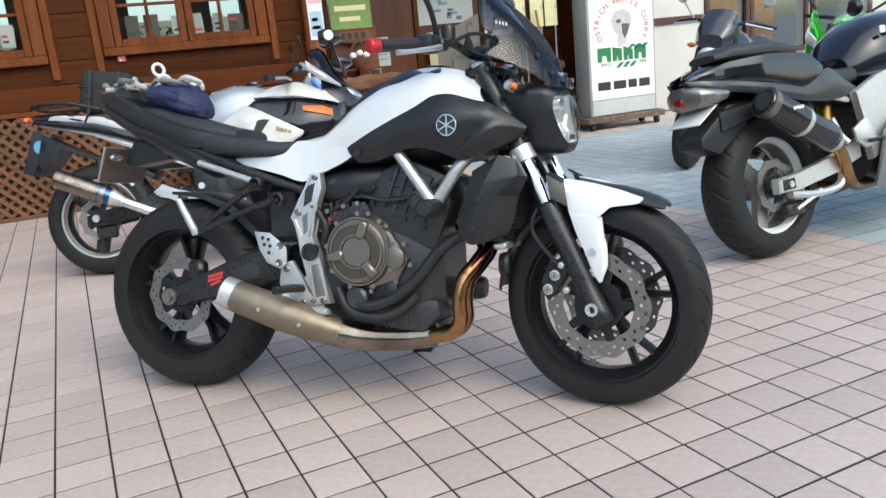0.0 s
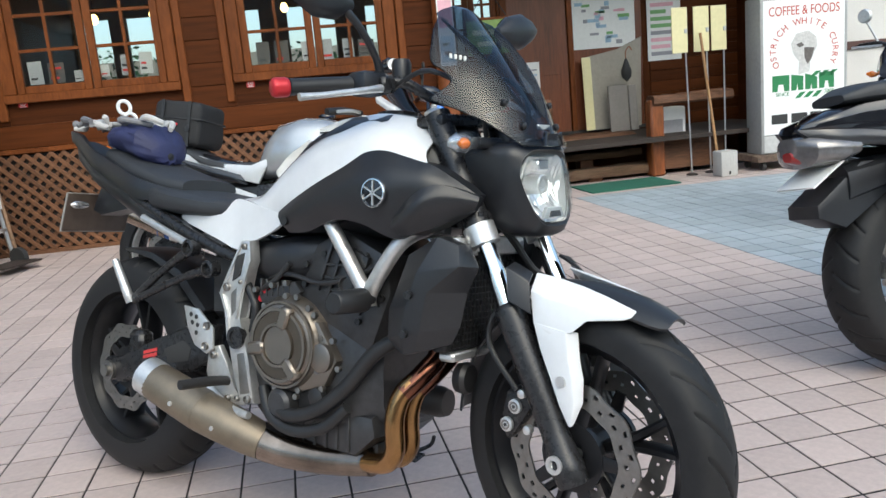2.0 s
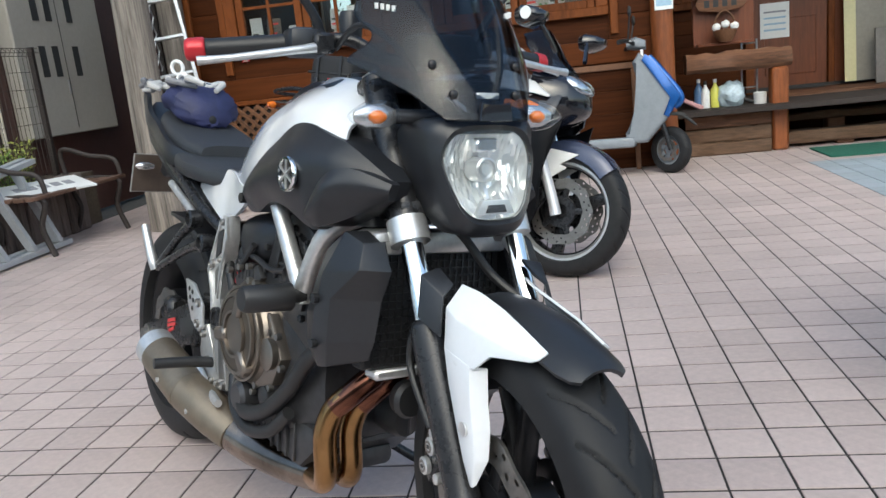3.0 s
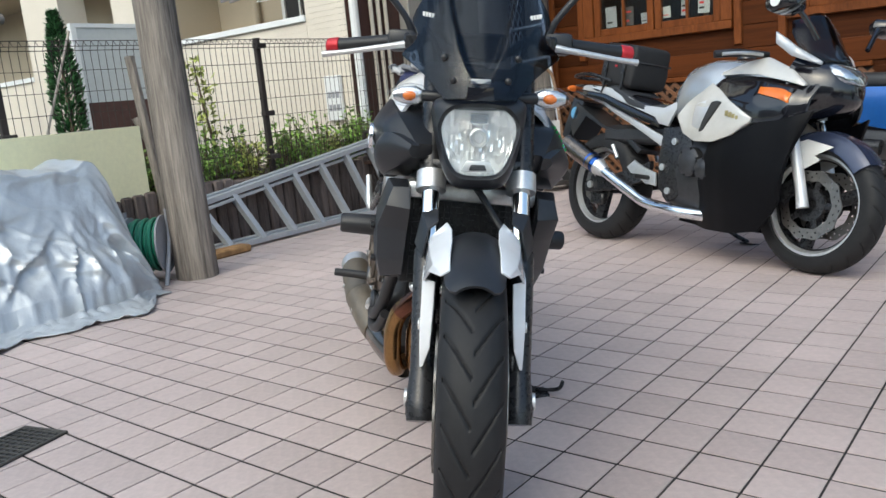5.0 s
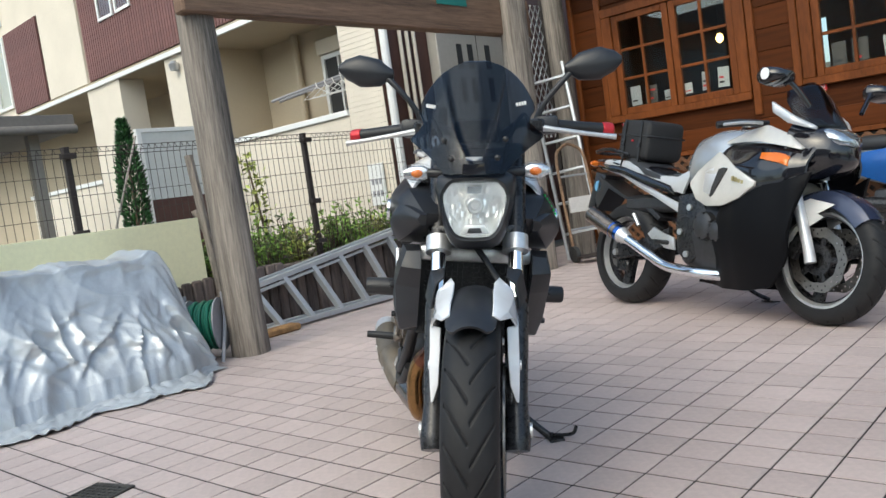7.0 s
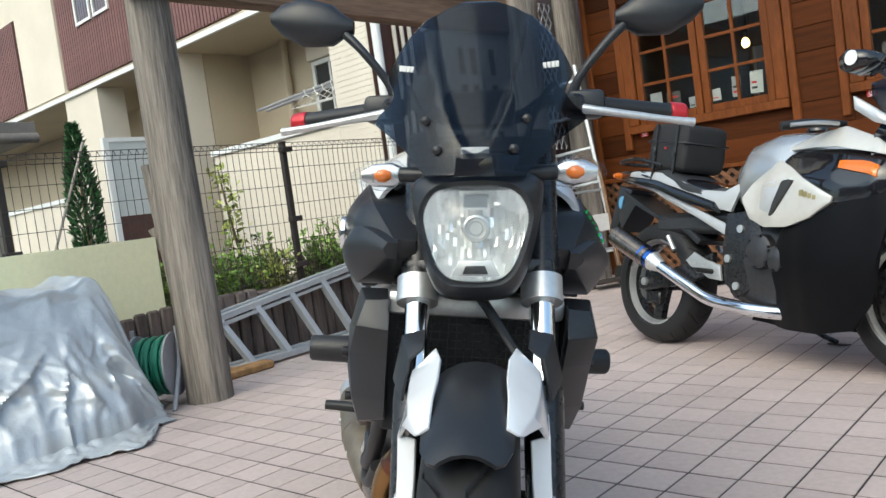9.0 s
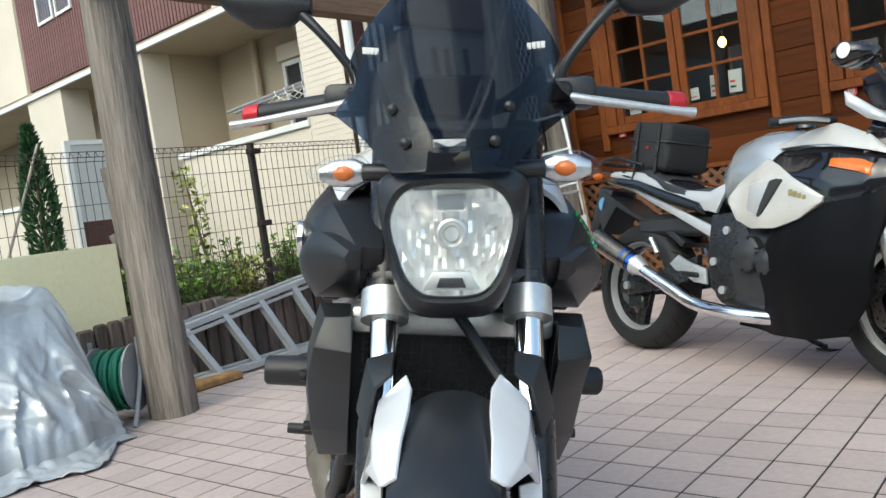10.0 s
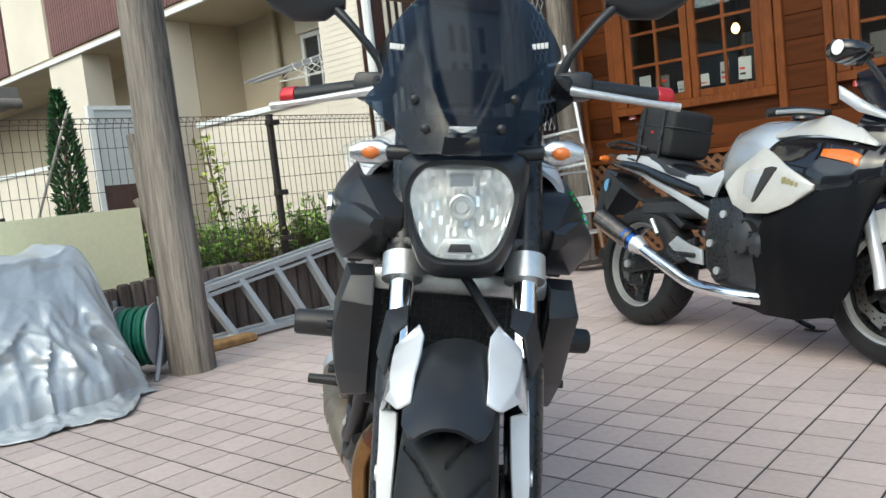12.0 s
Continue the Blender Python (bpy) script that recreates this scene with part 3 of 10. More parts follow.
box(-0.09, 0.09, -0.06, 0.06, 0, 0.04, 0.01, lid)
bmesh.ops.rotate(lid, verts=lid.verts, cent=(0, 0, 0), matrix=Matrix.Rotation(0.5, 3, "Y"))
bmesh.ops.translate(lid, vec=(0.95, 6.24, 0.43), verts=lid.verts)
tagged(new("pink_box", mesh_of("pink_box", lid, mat("pink_card", (0.55, 0.3, 0.3)))), "small pinkish carton lying on the porch shelf", "box")
kt = thing("metal_rack", "small chrome wire rack behind the rail", "rack", pose(1.44, 6.32, 0.39))
for sx in (-0.06, 0.06):
    part("upright", tube([(sx, 0, 0), (sx, 0, 0.55)], 0.008, 8), M_steel, kt)
for hz in (0.15, 0.35, 0.52):
    part("rung", tube([(-0.06, 0, hz), (0.06, 0, hz)], 0.006, 6), M_steel, kt)
ktl = thing("watering_can", "grey watering can lying on the porch shelf", "can", pose(1.50, 6.22, 0.39))
part("body", lathe([(0, 0.05), (0.1, 0.055), (0.11, 0.04)], "z", 14), M_offwall, ktl)
part("spout", tube([(-0.04, 0, 0.03), (-0.12, 0, 0.06), (-0.18, 0, 0.12)], [0.014, 0.012, 0.01], 8), M_ink, ktl)
ht = thing("white_heater", "small white electric heater behind the rail", "heater", pose(3.05, 6.45, 0.36))
part("body", box(-0.15, 0.15, -0.1, 0.1, 0, 0.3, 0.02, seg=2), M_white, ht)
part("grille", box(-0.11, 0.11, -0.106, -0.1, 0.04, 0.17), M_greyink, ht)
st = thing("wooden_stand", "low dark wooden stand under the heater", "stand", pose(3.05, 6.45, 0))
part("top", box(-0.22, 0.22, -0.14, 0.14, 0.32, 0.36, 0.005), M_deck, st)
for sx in (-0.18, 0.18):
    for sy in (-0.1, 0.1):
        part("leg", box(sx - 0.02, sx + 0.02, sy - 0.02, sy + 0.02, 0, 0.32), M_deck, st)

settle(built, Matrix.Translation((0.155, 0.045, 0)) @ Matrix.Diagonal((1.03, 1.0, 1.0, 1)))

cl = sheet("cloth_banner", "pink and pale blue printed banner tied to the log post", 0.79, 0.93, 1.24, 1.82, 5.668, M_paper, "banner",
           bars=[(0.08, 0.55, 0.84, 0.4, M_pinkink), (0.08, 0.05, 0.84, 0.38, M_blueink), (0.2, 0.62, 0.5, 0.05, M_paper), (0.2, 0.16, 0.55, 0.05, M_paper), (0.2, 0.28, 0.4, 0.05, M_paper)])

# three cream menu boards on thin stands
for k, x in enumerate((3.17, 3.41, 3.61)):
    mb = thing("menu_board", "cream menu board clipped to a thin pole stand", "sign", pose(x, 5.95 + 0.03 * k, 0), "menu boards before the porch")
    part("pole", tube([(0.10 - 0.02 * k, 0.01, 0.0), (0.06, 0.01, 1.40)], 0.008, 8), M_steel, mb)
    part("board", box(-0.08, 0.08, -0.012, 0.0, 1.18, 1.60, 0.002), M_yellow, mb)
    part("clip", box(0.045, 0.075, -0.02, 0.02, 1.36, 1.40, 0.003), M_steel, mb)
    part("foot", lathe([(0, 0.055), (0.012, 0.055), (0.025, 0.012)], "z", 16, (0.10 - 0.02 * k, 0.01, 0)), M_iron, mb)
bl = thing("concrete_block", "pale square concrete post base", "block", pose(3.45, 5.66, 0))
part("block", box(-0.085, 0.085, -0.085, 0.085, 0, 0.24, 0.012, seg=2), mat("concrete", (0.48, 0.47, 0.45), rough=0.9, var=0.15, bump=0.004, scale=70), bl)
part("hole", box(-0.01, 0.01, -0.088, -0.085, 0.02, 0.05), M_ink, bl)
br = thing("broom_handle", "plain wooden stick leaning behind the concrete block", "stick", pose(3.43, 5.80, 0))
part("stick", tube([(0.06, 0.02, 0.0), (-0.06, 0.12, 1.35)], 0.014, 8), mat("stick_wood", (0.36, 0.2, 0.09), rough=0.6), br)

# illuminated shop sign on a low trolley
sg = thing("stand_sign", "white lettered shop sign box on a rusty wheeled trolley", "sign", pose(4.30, 5.68, 0, 0, 0, -5))
part("case", box(-0.43, 0.43, 0.0, 0.30, 0.15, 1.62, 0.012, seg=2), mat("sign_grey", (0.36, 0.36, 0.35), rough=0.5, var=0.12), sg)
part("face", box(-0.405, 0.405, -0.006, 0.0, 0.33, 1.58, 0.002), mat("sign_face", (0.84, 0.84, 0.83), rough=0.35, var=0.03), sg, "white lettered face")
part("lower_panel", box(-0.405, 0.405, -0.006, 0.0, 0.16, 0.32, 0.002), mat("sign_lower", (0.55, 0.55, 0.54), rough=0.5), sg)
M_rust = mat("rusty_frame", (0.23, 0.16, 0.12), rough=0.8, metal=0.2, var=0.5, scale=25, bump=0.004)
part("trolley", box(-0.50, 0.50, -0.06, 0.36, 0.08, 0.148, 0.008), M_rust, sg, "rusty trolley frame")
for sx in (-0.42, 0.42):
    for sy in (0.0, 0.3):
        part("castor", lathe([(-0.018, 0.03), (-0.018, 0.04), (0.018, 0.04), (0.018, 0.03)], "x", 16, (sx, sy, 0.04)), M_ink, sg)
M_sgred = mat("sign_red", (0.50, 0.07, 0.05), rough=0.5, var=0.03)
M_sggreen = mat("sign_green", (0.03, 0.20, 0.07), rough=0.5, var=0.05)
fr = lambda x, z, r=0: pose(x, -0.008, z, 90, 0, 0) @ pose(0, 0, 0, 0, 0, r)
words("COFFEE & FOODS", 0.12, M_sgred, fr(0, 1.435), sg, fit=0.70)
word = "OSTRICH WHITE CURRY"
for i, ch in enumerate(word):
    if ch == " ":
        continue
    a = radians(205 - 230 * i / (len(word) - 1))
    words(ch, 0.085, M_sgred, fr(0.285 * math.cos(a), 1.10 + 0.245 * math.sin(a), math.degrees(a) - 90), sg)
M_head2 = mat("sign_drawing_dark", (0.16, 0.14, 0.13), rough=0.6, var=0.3, scale=60)
part("drawing", prism([(-0.13, 1.17), (-0.08, 1.26), (0.04, 1.28), (0.12, 1.22), (0.13, 1.14), (0.06, 1.0), (0.05, 0.90), (-0.06, 0.88), (-0.05, 1.0), (-0.11, 1.08)], -0.009, -0.006, "y"), mat("sign_drawing_pale", (0.66, 0.64, 0.62), var=0.2, scale=50), sg, "plain bird-head shape")
part("drawing", prism([(0.0, 1.13), (0.10, 1.12), (0.07, 1.02), (0.03, 0.97), (0.0, 1.04)], -0.011, -0.009, "y"), M_head2, sg)
part("drawing", prism([(-0.08, 1.16), (-0.03, 1.18), (0.0, 1.15), (-0.05, 1.13)], -0.011, -0.009, "y"), M_head2, sg)
for k, (a, b_) in enumerate(((-0.32, -0.15), (-0.13, -0.01), (0.01, 0.13), (0.15, 0.30))):
    part("block_mark", prism([(a, 0.735), (a + 0.05, 0.735), (a + 0.06, 0.80), (b_ - 0.06, 0.80), (b_ - 0.05, 0.735), (b_, 0.735), (b_, 0.885 - 0.02 * k * (k < 3)), (a, 0.885)], -0.009, -0.006, "y"), M_sggreen, sg)
for k in range(3):
    x = 0.115 + 0.085 * k
    part("stripe", prism([(x, 0.90), (x + 0.055, 0.90), (x - 0.02, 0.845), (x - 0.06, 0.845)], -0.009, -0.006, "y"), M_sggreen, sg)
    part("stripe", prism([(x - 0.15, 0.715), (x - 0.10, 0.715), (x - 0.16, 0.66), (x - 0.21, 0.66)], -0.009, -0.006, "y"), M_sggreen, sg)
words("SINCE", 0.05, M_sggreen, fr(-0.22, 0.69), sg)
words("2004", 0.05, M_sggreen, fr(0.25, 0.69), sg)
for k in range(4):
    a = (-0.33, -0.13, 0.06, 0.20)[k]
    b_ = (-0.17, 0.03, 0.17, 0.34)[k]
    part("line", box(a, b_, -0.008, -0.006, 0.43, 0.52), M_ink, sg)
fl = thing("flag_banner", "pale blue printed banner hanging behind the sign", "banner", pose(4.84, 5.90, 0.35))
part("cloth", box(-0.05, 0.07, -0.004, 0, 0.0, 1.2), M_blueink, fl)
part("pole", tube([(0.08, 0, -0.35), (0.08, 0, 1.4)], 0.01, 8), M_steel, fl)


# things seen behind the cafe windows
M_glowbulb = glow("warm_bulb", (1.0, 0.62, 0.22), 6.0)
for x, y, z in ((-2.35, 7.6, 2.05), (-1.72, 7.2, 2.02), (-0.45, 7.7, 2.05), (0.1, 7.1, 2.0), (1.35, 7.9, 2.0)):
    pl = thing("pendant_lamp", "small warm glass pendant lamp hanging in the cafe room", "lamp", pose(x, y, z), "pendant lamps in the cafe")
    part("bulb", lathe([(-0.05, 0.012), (-0.03, 0.034), (0.0, 0.042), (0.03, 0.032), (0.05, 0.016)], "z", 16), M_glowbulb, pl)
    part("socket", lathe([(0.05, 0.02), (0.10, 0.018), (0.11, 0.008)], "z", 12), M_ink, pl)
    part("cord", tube([(0, 0, 0.10), (0, 0, 3.0 - z)], 0.004, 6), M_ink, pl)
rng = random.Random(44)
NOTE = [mat("note_white", (0.60, 0.60, 0.57), rough=0.8), mat("note_cream", (0.58, 0.50, 0.36), rough=0.8), mat("note_grey", (0.42, 0.42, 0.42), rough=0.8), mat("note_dark", (0.10, 0.09, 0.08), rough=0.8)]
for x0, x1 in ((-2.60, -1.56), (-0.80, 0.28)):
    for k in range(6):
        x = x0 + (x1 - x0) * (k + 0.5) / 6 + rng.uniform(-0.03, 0.03)
        w, h = rng.uniform(0.07, 0.14), rng.uniform(0.08, 0.20)
        z = 1.375 + rng.choice((0.0, 0.0, 0.02))
        nt_ = thing("note", "small printed note behind the window pane", "note", pose(x, WALL_Y + 0.03, z, 0, rng.uniform(-3, 3), 0), "notes behind the panes")
        part("sheet", box(-w / 2, w / 2, 0, 0.002, 0, h), rng.choice(NOTE), nt_)
        for j in range(rng.randint(1, 3)):
            part("mark", box(-w * 0.38, w * rng.uniform(0.0, 0.38), -0.002, 0.0, h * (0.2 + 0.24 * j), h * (0.30 + 0.24 * j)), M_ink if rng.random() < 0.6 else M_red, nt_)
for x, y, w, d, h in ((-2.2, 7.4, 0.9, 0.7, 0.75), (-0.3, 7.5, 0.9, 0.7, 0.75)):
    tb = thing("cafe_table", "wooden table in the cafe room", "table", pose(x, y, 0.40), "tables in the cafe")
    part("tabletop", box(-w / 2, w / 2, -d / 2, d / 2, h - 0.04, h, 0.006), M_frame, tb)
    for sx in (-1, 1):
        for sy in (-1, 1):
            part("leg", box(sx * (w / 2 - 0.06) - 0.025, sx * (w / 2 - 0.06) + 0.025, sy * (d / 2 - 0.06) - 0.025, sy * (d / 2 - 0.06) + 0.025, 0, h - 0.04), M_frame, tb)
# ---- motorcycle materials and wheels ----
M_tyre = mat("tyre_rubber", (0.016, 0.016, 0.017), rough=0.6, var=0.3, scale=40, bump=0.0006, grain=0.1, spec=0.35)
M_indback = mat("indicator_reflector", (0.62, 0.62, 0.63), rough=0.2, metal=0.85, var=0.06, scale=120, bump=0.001)
M_black = mat("matt_black_plastic", (0.018, 0.019, 0.022), spec=0.5, rough=0.37, var=0.15, scale=90, bump=0.0003, grain=0.06)
M_satin = mat("satin_black_metal", (0.028, 0.028, 0.030), rough=0.28, metal=0.3, var=0.15, scale=60, grain=0.08)
M_gloss = mat("gloss_black_paint", (0.010, 0.010, 0.013), rough=0.12, var=0.1, coat=0.6)
M_wpaint = mat("pearl_white_paint", (0.78, 0.80, 0.82), rough=0.16, var=0.03, coat=0.7)
M_silver = mat("silver_paint", (0.58, 0.59, 0.60), rough=0.28, metal=0.25, var=0.04, coat=0.4)
M_champ = mat("champagne_paint", (0.68, 0.66, 0.61), rough=0.25, metal=0.2, var=0.05, coat=0.4)
M_navy = mat("dark_blue_grey_paint", (0.035, 0.045, 0.085), rough=0.25, metal=0.3, var=0.1, coat=0.4)
M_chrome = mat("chrome", (0.85, 0.86, 0.87), rough=0.07, metal=1.0, var=0.03)
M_cast = mat("cast_aluminium", (0.70, 0.70, 0.69), rough=0.36, metal=0.75, var=0.12, scale=80, bump=0.0008, grain=0.1)
M_bronze = mat("bronze_engine_cover", (0.235, 0.205, 0.175), rough=0.34, metal=0.85, var=0.05, scale=30, grain=0.02)
M_engine = mat("engine_black", (0.052, 0.052, 0.055), rough=0.34, metal=0.35, var=0.25, scale=50, grain=0.1)
M_header = mat("heat_tinted_steel", (0.42, 0.24, 0.10), rough=0.24, metal=1.0, var=0.35, scale=9, patch=5, grain=0.06)
M_muffler = mat("titanium_muffler", (0.25, 0.205, 0.15), rough=0.42, metal=0.7, var=0.18, scale=25, patch=4, grain=0.08)
M_leather = mat("seat_vinyl", (0.03, 0.032, 0.036), rough=0.55, var=0.15, scale=160, bump=0.0012)
M_rim = mat("black_rim", (0.018, 0.018, 0.020), rough=0.3, metal=0.3, var=0.1)
M_disc = mat("brake_disc_steel", (0.31, 0.295, 0.275), rough=0.42, metal=0.95, var=0.15, scale=60, grain=0.1)
M_redano = mat("red_anodised", (0.55, 0.03, 0.04), rough=0.3, metal=0.3, var=0.06)
M_orange = mat("orange_lens", (0.75, 0.18, 0.02), rough=0.15, var=0.1, coat=0.5)
M_redlens = mat("red_lens", (0.30, 0.012, 0.012), rough=0.15, var=0.1, coat=0.5)
M_smoke = glass("smoked_screen", (0.31, 0.35, 0.41), rough=0.12, ior=1.48)
M_clear = glass("clear_lens", (0.97, 0.98, 0.98), rough=0.01, ior=1.5)
M_reflector = mat("headlight_reflector", (0.97, 0.97, 0.95), rough=0.14, metal=0.6, var=0.03, scale=20)
M_cloth = mat("navy_nylon", (0.025, 0.03, 0.10), rough=0.6, var=0.3, scale=18, bump=0.006)
M_bagcloth = mat("black_nylon", (0.014, 0.014, 0.015), rough=0.7, var=0.3, scale=120, bump=0.002)
M_smooth_rubber = mat("black_rubber", (0.018, 0.018, 0.019), rough=0.45, var=0.15)


def tyre_bm(R, half, rim, n=480, grooved=True, pitch=22, slope=0.75):
    """A tyre round the y axis with slanting tread grooves."""
    prof = []
    m = 58
    for i in range(m + 1):
        a = math.pi * i / m
        s = -math.cos(a)
        prof.append((half * s, rim + (R - rim) * (math.sin(a) ** 0.55)))
    b = bmesh.new()
    rings = []
    for k in range(n):
        th = 2 * math.pi * k / n
        ring = []
        for h, r in prof:
            rr = r
            u = abs(h) / half
            if grooved and 0.04 < u < 0.84:
                ph = (th / (2 * math.pi) * pitch - u * slope + (0.5 if h < 0 else 0.0)) % 1.0
                rr -= 0.0065 * max(0.0, 1 - abs(ph - 0.08) / 0.08)
            ring.append(b.verts.new((rr * math.cos(th), h, rr * math.sin(th))))
        ring.append(b.verts.new(((rim - 0.006) * math.cos(th), half * 0.55, (rim - 0.006) * math.sin(th))))
        ring.append(b.verts.new(((rim - 0.006) * math.cos(th), -half * 0.55, (rim - 0.006) * math.sin(th))))
        rings.append(ring)
    for k in range(n):
        A, B = rings[k], rings[(k + 1) % n]
        for i in range(len(A)):
            j = (i + 1) % len(A)
            b.faces.new((A[i], A[j], B[j], B[i]))
    return b


def disc_bm(r0, r1, t, waves=10, n=80, wave=0.0042, holes=True):
    """A brake disc round the y axis with a wavy rim and real holes."""
    b = bmesh.new()
    rows = [r0, r0 + (r1 - r0) * 0.3, r0 + (r1 - r0) * 0.48, r0 + (r1 - r0) * 0.66, r0 + (r1 - r0) * 0.84, r1]
    V = [[None] * n for _ in range(2 * len(rows))]
    for i, r in enumerate(rows):
        for k in range(n):
            th = 2 * math.pi * k / n
            f = i / (len(rows) - 1)
            rr = r + wave * math.cos(waves * th) * f + wave * 0.5 * math.cos(waves * th) * (1 - f)
            V[i][k] = b.verts.new((rr * math.cos(th), -t / 2, rr * math.sin(th)))
            V[i + len(rows)][k] = b.verts.new((rr * math.cos(th), t / 2, rr * math.sin(th)))
    for side in (0, len(rows)):
        for i in range(len(rows) - 1):
            for k in range(n):
                if holes and ((i == 1 and k % 4 == 0) or (i == 3 and k % 4 == 2)):
                    continue
                A, B = V[side + i], V[side + i + 1]
                b.faces.new((A[k], A[(k + 1) % n], B[(k + 1) % n], B[k]))
    for i in (0, len(rows) - 1):
        for k in range(n):
            b.faces.new((V[i][k], V[i][(k + 1) % n], V[i + len(rows)][(k + 1) % n], V[i + len(rows)][k]))
    return b


def spoke_bm(r0, r1, w0, w1, t, ang, split=0.0):
    """One spoke in the wheel plane; split: how far its end opens into two."""
    b = bmesh.new()

    def arm(a0, a1):
        def at(r, a, off):
            d = Vector((math.cos(a), 0, math.sin(a)))
            s = Vector((-math.sin(a), 0, math.cos(a)))
            return d * r + s * off
        rings = []
        for r, w, a in ((r0, w0, a0), ((r0 + r1) / 2, (w0 + w1) / 2, (a0 + a1) / 2), (r1, w1, a1)):
            y = Vector((0, t, 0)) * (1.0 if r < r1 else 1.25)
            rings.append([at(r, a, -w) - y * 0.6, at(r, a, -w * 0.5) - y, at(r, a, w * 0.5) - y, at(r, a, w) - y * 0.6,
                          at(r, a, w) + y * 0.6, at(r, a, w * 0.5) + y, at(r, a, -w * 0.5) + y, at(r, a, -w) + y * 0.6])
        loft(rings, b)
    if split:
        arm(ang, ang - split)
        arm(ang, ang + split)
    else:
        arm(ang, ang)
    return b


def wheel(parent, c, R, half, rim, m=None, spokes=5, split=0.16, rim_mat=None, edge_mat=None, disc=None, hub=0.045, name="wheel",
          grooved=True, disc_sides=(-1,), disc_y=0.07, w=0.011, pitch=22, slope=0.75):
    """A wheel as one part with tyre, rim, spokes, hub and discs under it."""
    rim_mat = rim_mat or M_rim
    base = part(name, lathe([(-half * 0.75, hub * 0.8), (-half * 0.7, hub), (half * 0.7, hub), (half * 0.75, hub * 0.8)], "y", 24), rim_mat, parent)
    base.matrix_basis = (m or Matrix()) @ Matrix.Translation(c)
    part("tyre", tyre_bm(R, half, rim, grooved=grooved, pitch=pitch, slope=slope), M_tyre, base)
    e = half * 0.72
    barrel = [(-e, rim + 0.004), (-e, rim - 0.010), (-e * 0.75, rim - 0.018), (-e * 0.4, rim - 0.034), (e * 0.4, rim - 0.034), (e * 0.75, rim - 0.018),
              (e, rim - 0.010), (e, rim + 0.004), (e * 0.3, rim - 0.012), (-e * 0.3, rim - 0.012)]
    part("rim", lathe(barrel, "y", 64, closed=True), rim_mat, base)
    if edge_mat:
        for s in (-1, 1):
            part("rim_edge", lathe([(s * e * 0.62, rim - 0.026), (s * (e + 0.003), rim - 0.014), (s * (e + 0.003), rim + 0.003), (s * e, rim + 0.004), (s * e * 0.6, rim - 0.020)], "y", 64, closed=True), edge_mat, base)
    for k in range(spokes):
        part("spoke", spoke_bm(hub * 0.8, rim - 0.028, w * 1.25, w, half * 0.30, 2 * math.pi * k / spokes + 0.3, split), rim_mat, base)
    if disc:
        for s in disc_sides:
            d = part("brake_disc", disc_bm(disc * 0.70, disc, 0.005), M_disc, base)
            d.matrix_basis = Matrix.Translation((0, s * disc_y, 0))
            cr = bmesh.new()
            for k in range(5):
                sp = spoke_bm(0.03, disc * 0.74, 0.016, 0.012, 0.004, 2 * math.pi * k / 5)
                me = bpy.data.meshes.new("tmp")
                sp.to_mesh(me)
                sp.free()
                cr.from_mesh(me)
            lathe([(-0.006, 0.035), (-0.006, disc * 0.48), (0.006, disc * 0.48), (0.006, 0.035)], "y", 30, closed=True, bm=cr)
            d2 = part("disc_carrier", cr, rim_mat if not edge_mat else M_satin, base)
            d2.matrix_basis = Matrix.Translation((0, s * (disc_y - 0.004), 0))
    return base


def shell(top, low, yfun, side, thick=0.014, rows=5, bm=None, n=26):
    """A body panel between two edge curves given as (x, z) pairs; yfun(x, z) is its distance from the middle plane."""
    bm = bm or bmesh.new()

    def along(c, t):
        P = [Vector((p[0], p[1])) for p in c]
        ln = [0.0]
        for a, b in zip(P, P[1:]):
            ln.append(ln[-1] + (b - a).length)
        d = t * ln[-1]
        for i in range(len(P) - 1):
            if d <= ln[i + 1] + 1e-9:
                f = (d - ln[i]) / max(1e-9, ln[i + 1] - ln[i])
                return P[i].lerp(P[i + 1], f)
        return P[-1]
    grid_o, grid_i = [], []
    for i in range(n + 1):
        t = i / n
        a, b = along(top, t), along(low, t)
        ro, ri = [], []
        for j in range(rows + 1):
            p = a.lerp(b, j / rows)
            edge = min(j, rows - j, i, n - i)
            y = yfun(p.x, p.y) - (0.006 if edge == 0 else 0.0)
            ro.append(bm.verts.new((p.x, side * y, p.y)))
            ri.append(bm.verts.new((p.x, side * (y - thick), p.y)))
        grid_o.append(ro)
        grid_i.append(ri)
    for g in (grid_o, grid_i):
        for i in range(n):
            for j in range(rows):
                bm.faces.new((g[i][j], g[i + 1][j], g[i + 1][j + 1], g[i][j + 1]))
    loop = [(i, 0) for i in range(n)] + [(n, j) for j in range(rows)] + [(i, rows) for i in range(n, 0, -1)] + [(0, j) for j in range(rows, 0, -1)]
    for (a, b), (c, d) in zip(loop, loop[1:] + loop[:1]):
        try:
            bm.faces.new((grid_o[a][b], grid_o[c][d], grid_i[c][d], grid_i[a][b]))
        except ValueError:
            pass
    bmesh.ops.remove_doubles(bm, verts=bm.verts, dist=1e-5)
    return bm


def interp(table, x):
    if x <= table[0][0]:
        return table[0][1:]
    for a, b in zip(table, table[1:]):
        if x <= b[0]:
            f = (x - a[0]) / (b[0] - a[0])
            f = f * f * (3 - 2 * f)
            return tuple(p + (q - p) * f for p, q in zip(a[1:], b[1:]))
    return table[-1][1:]


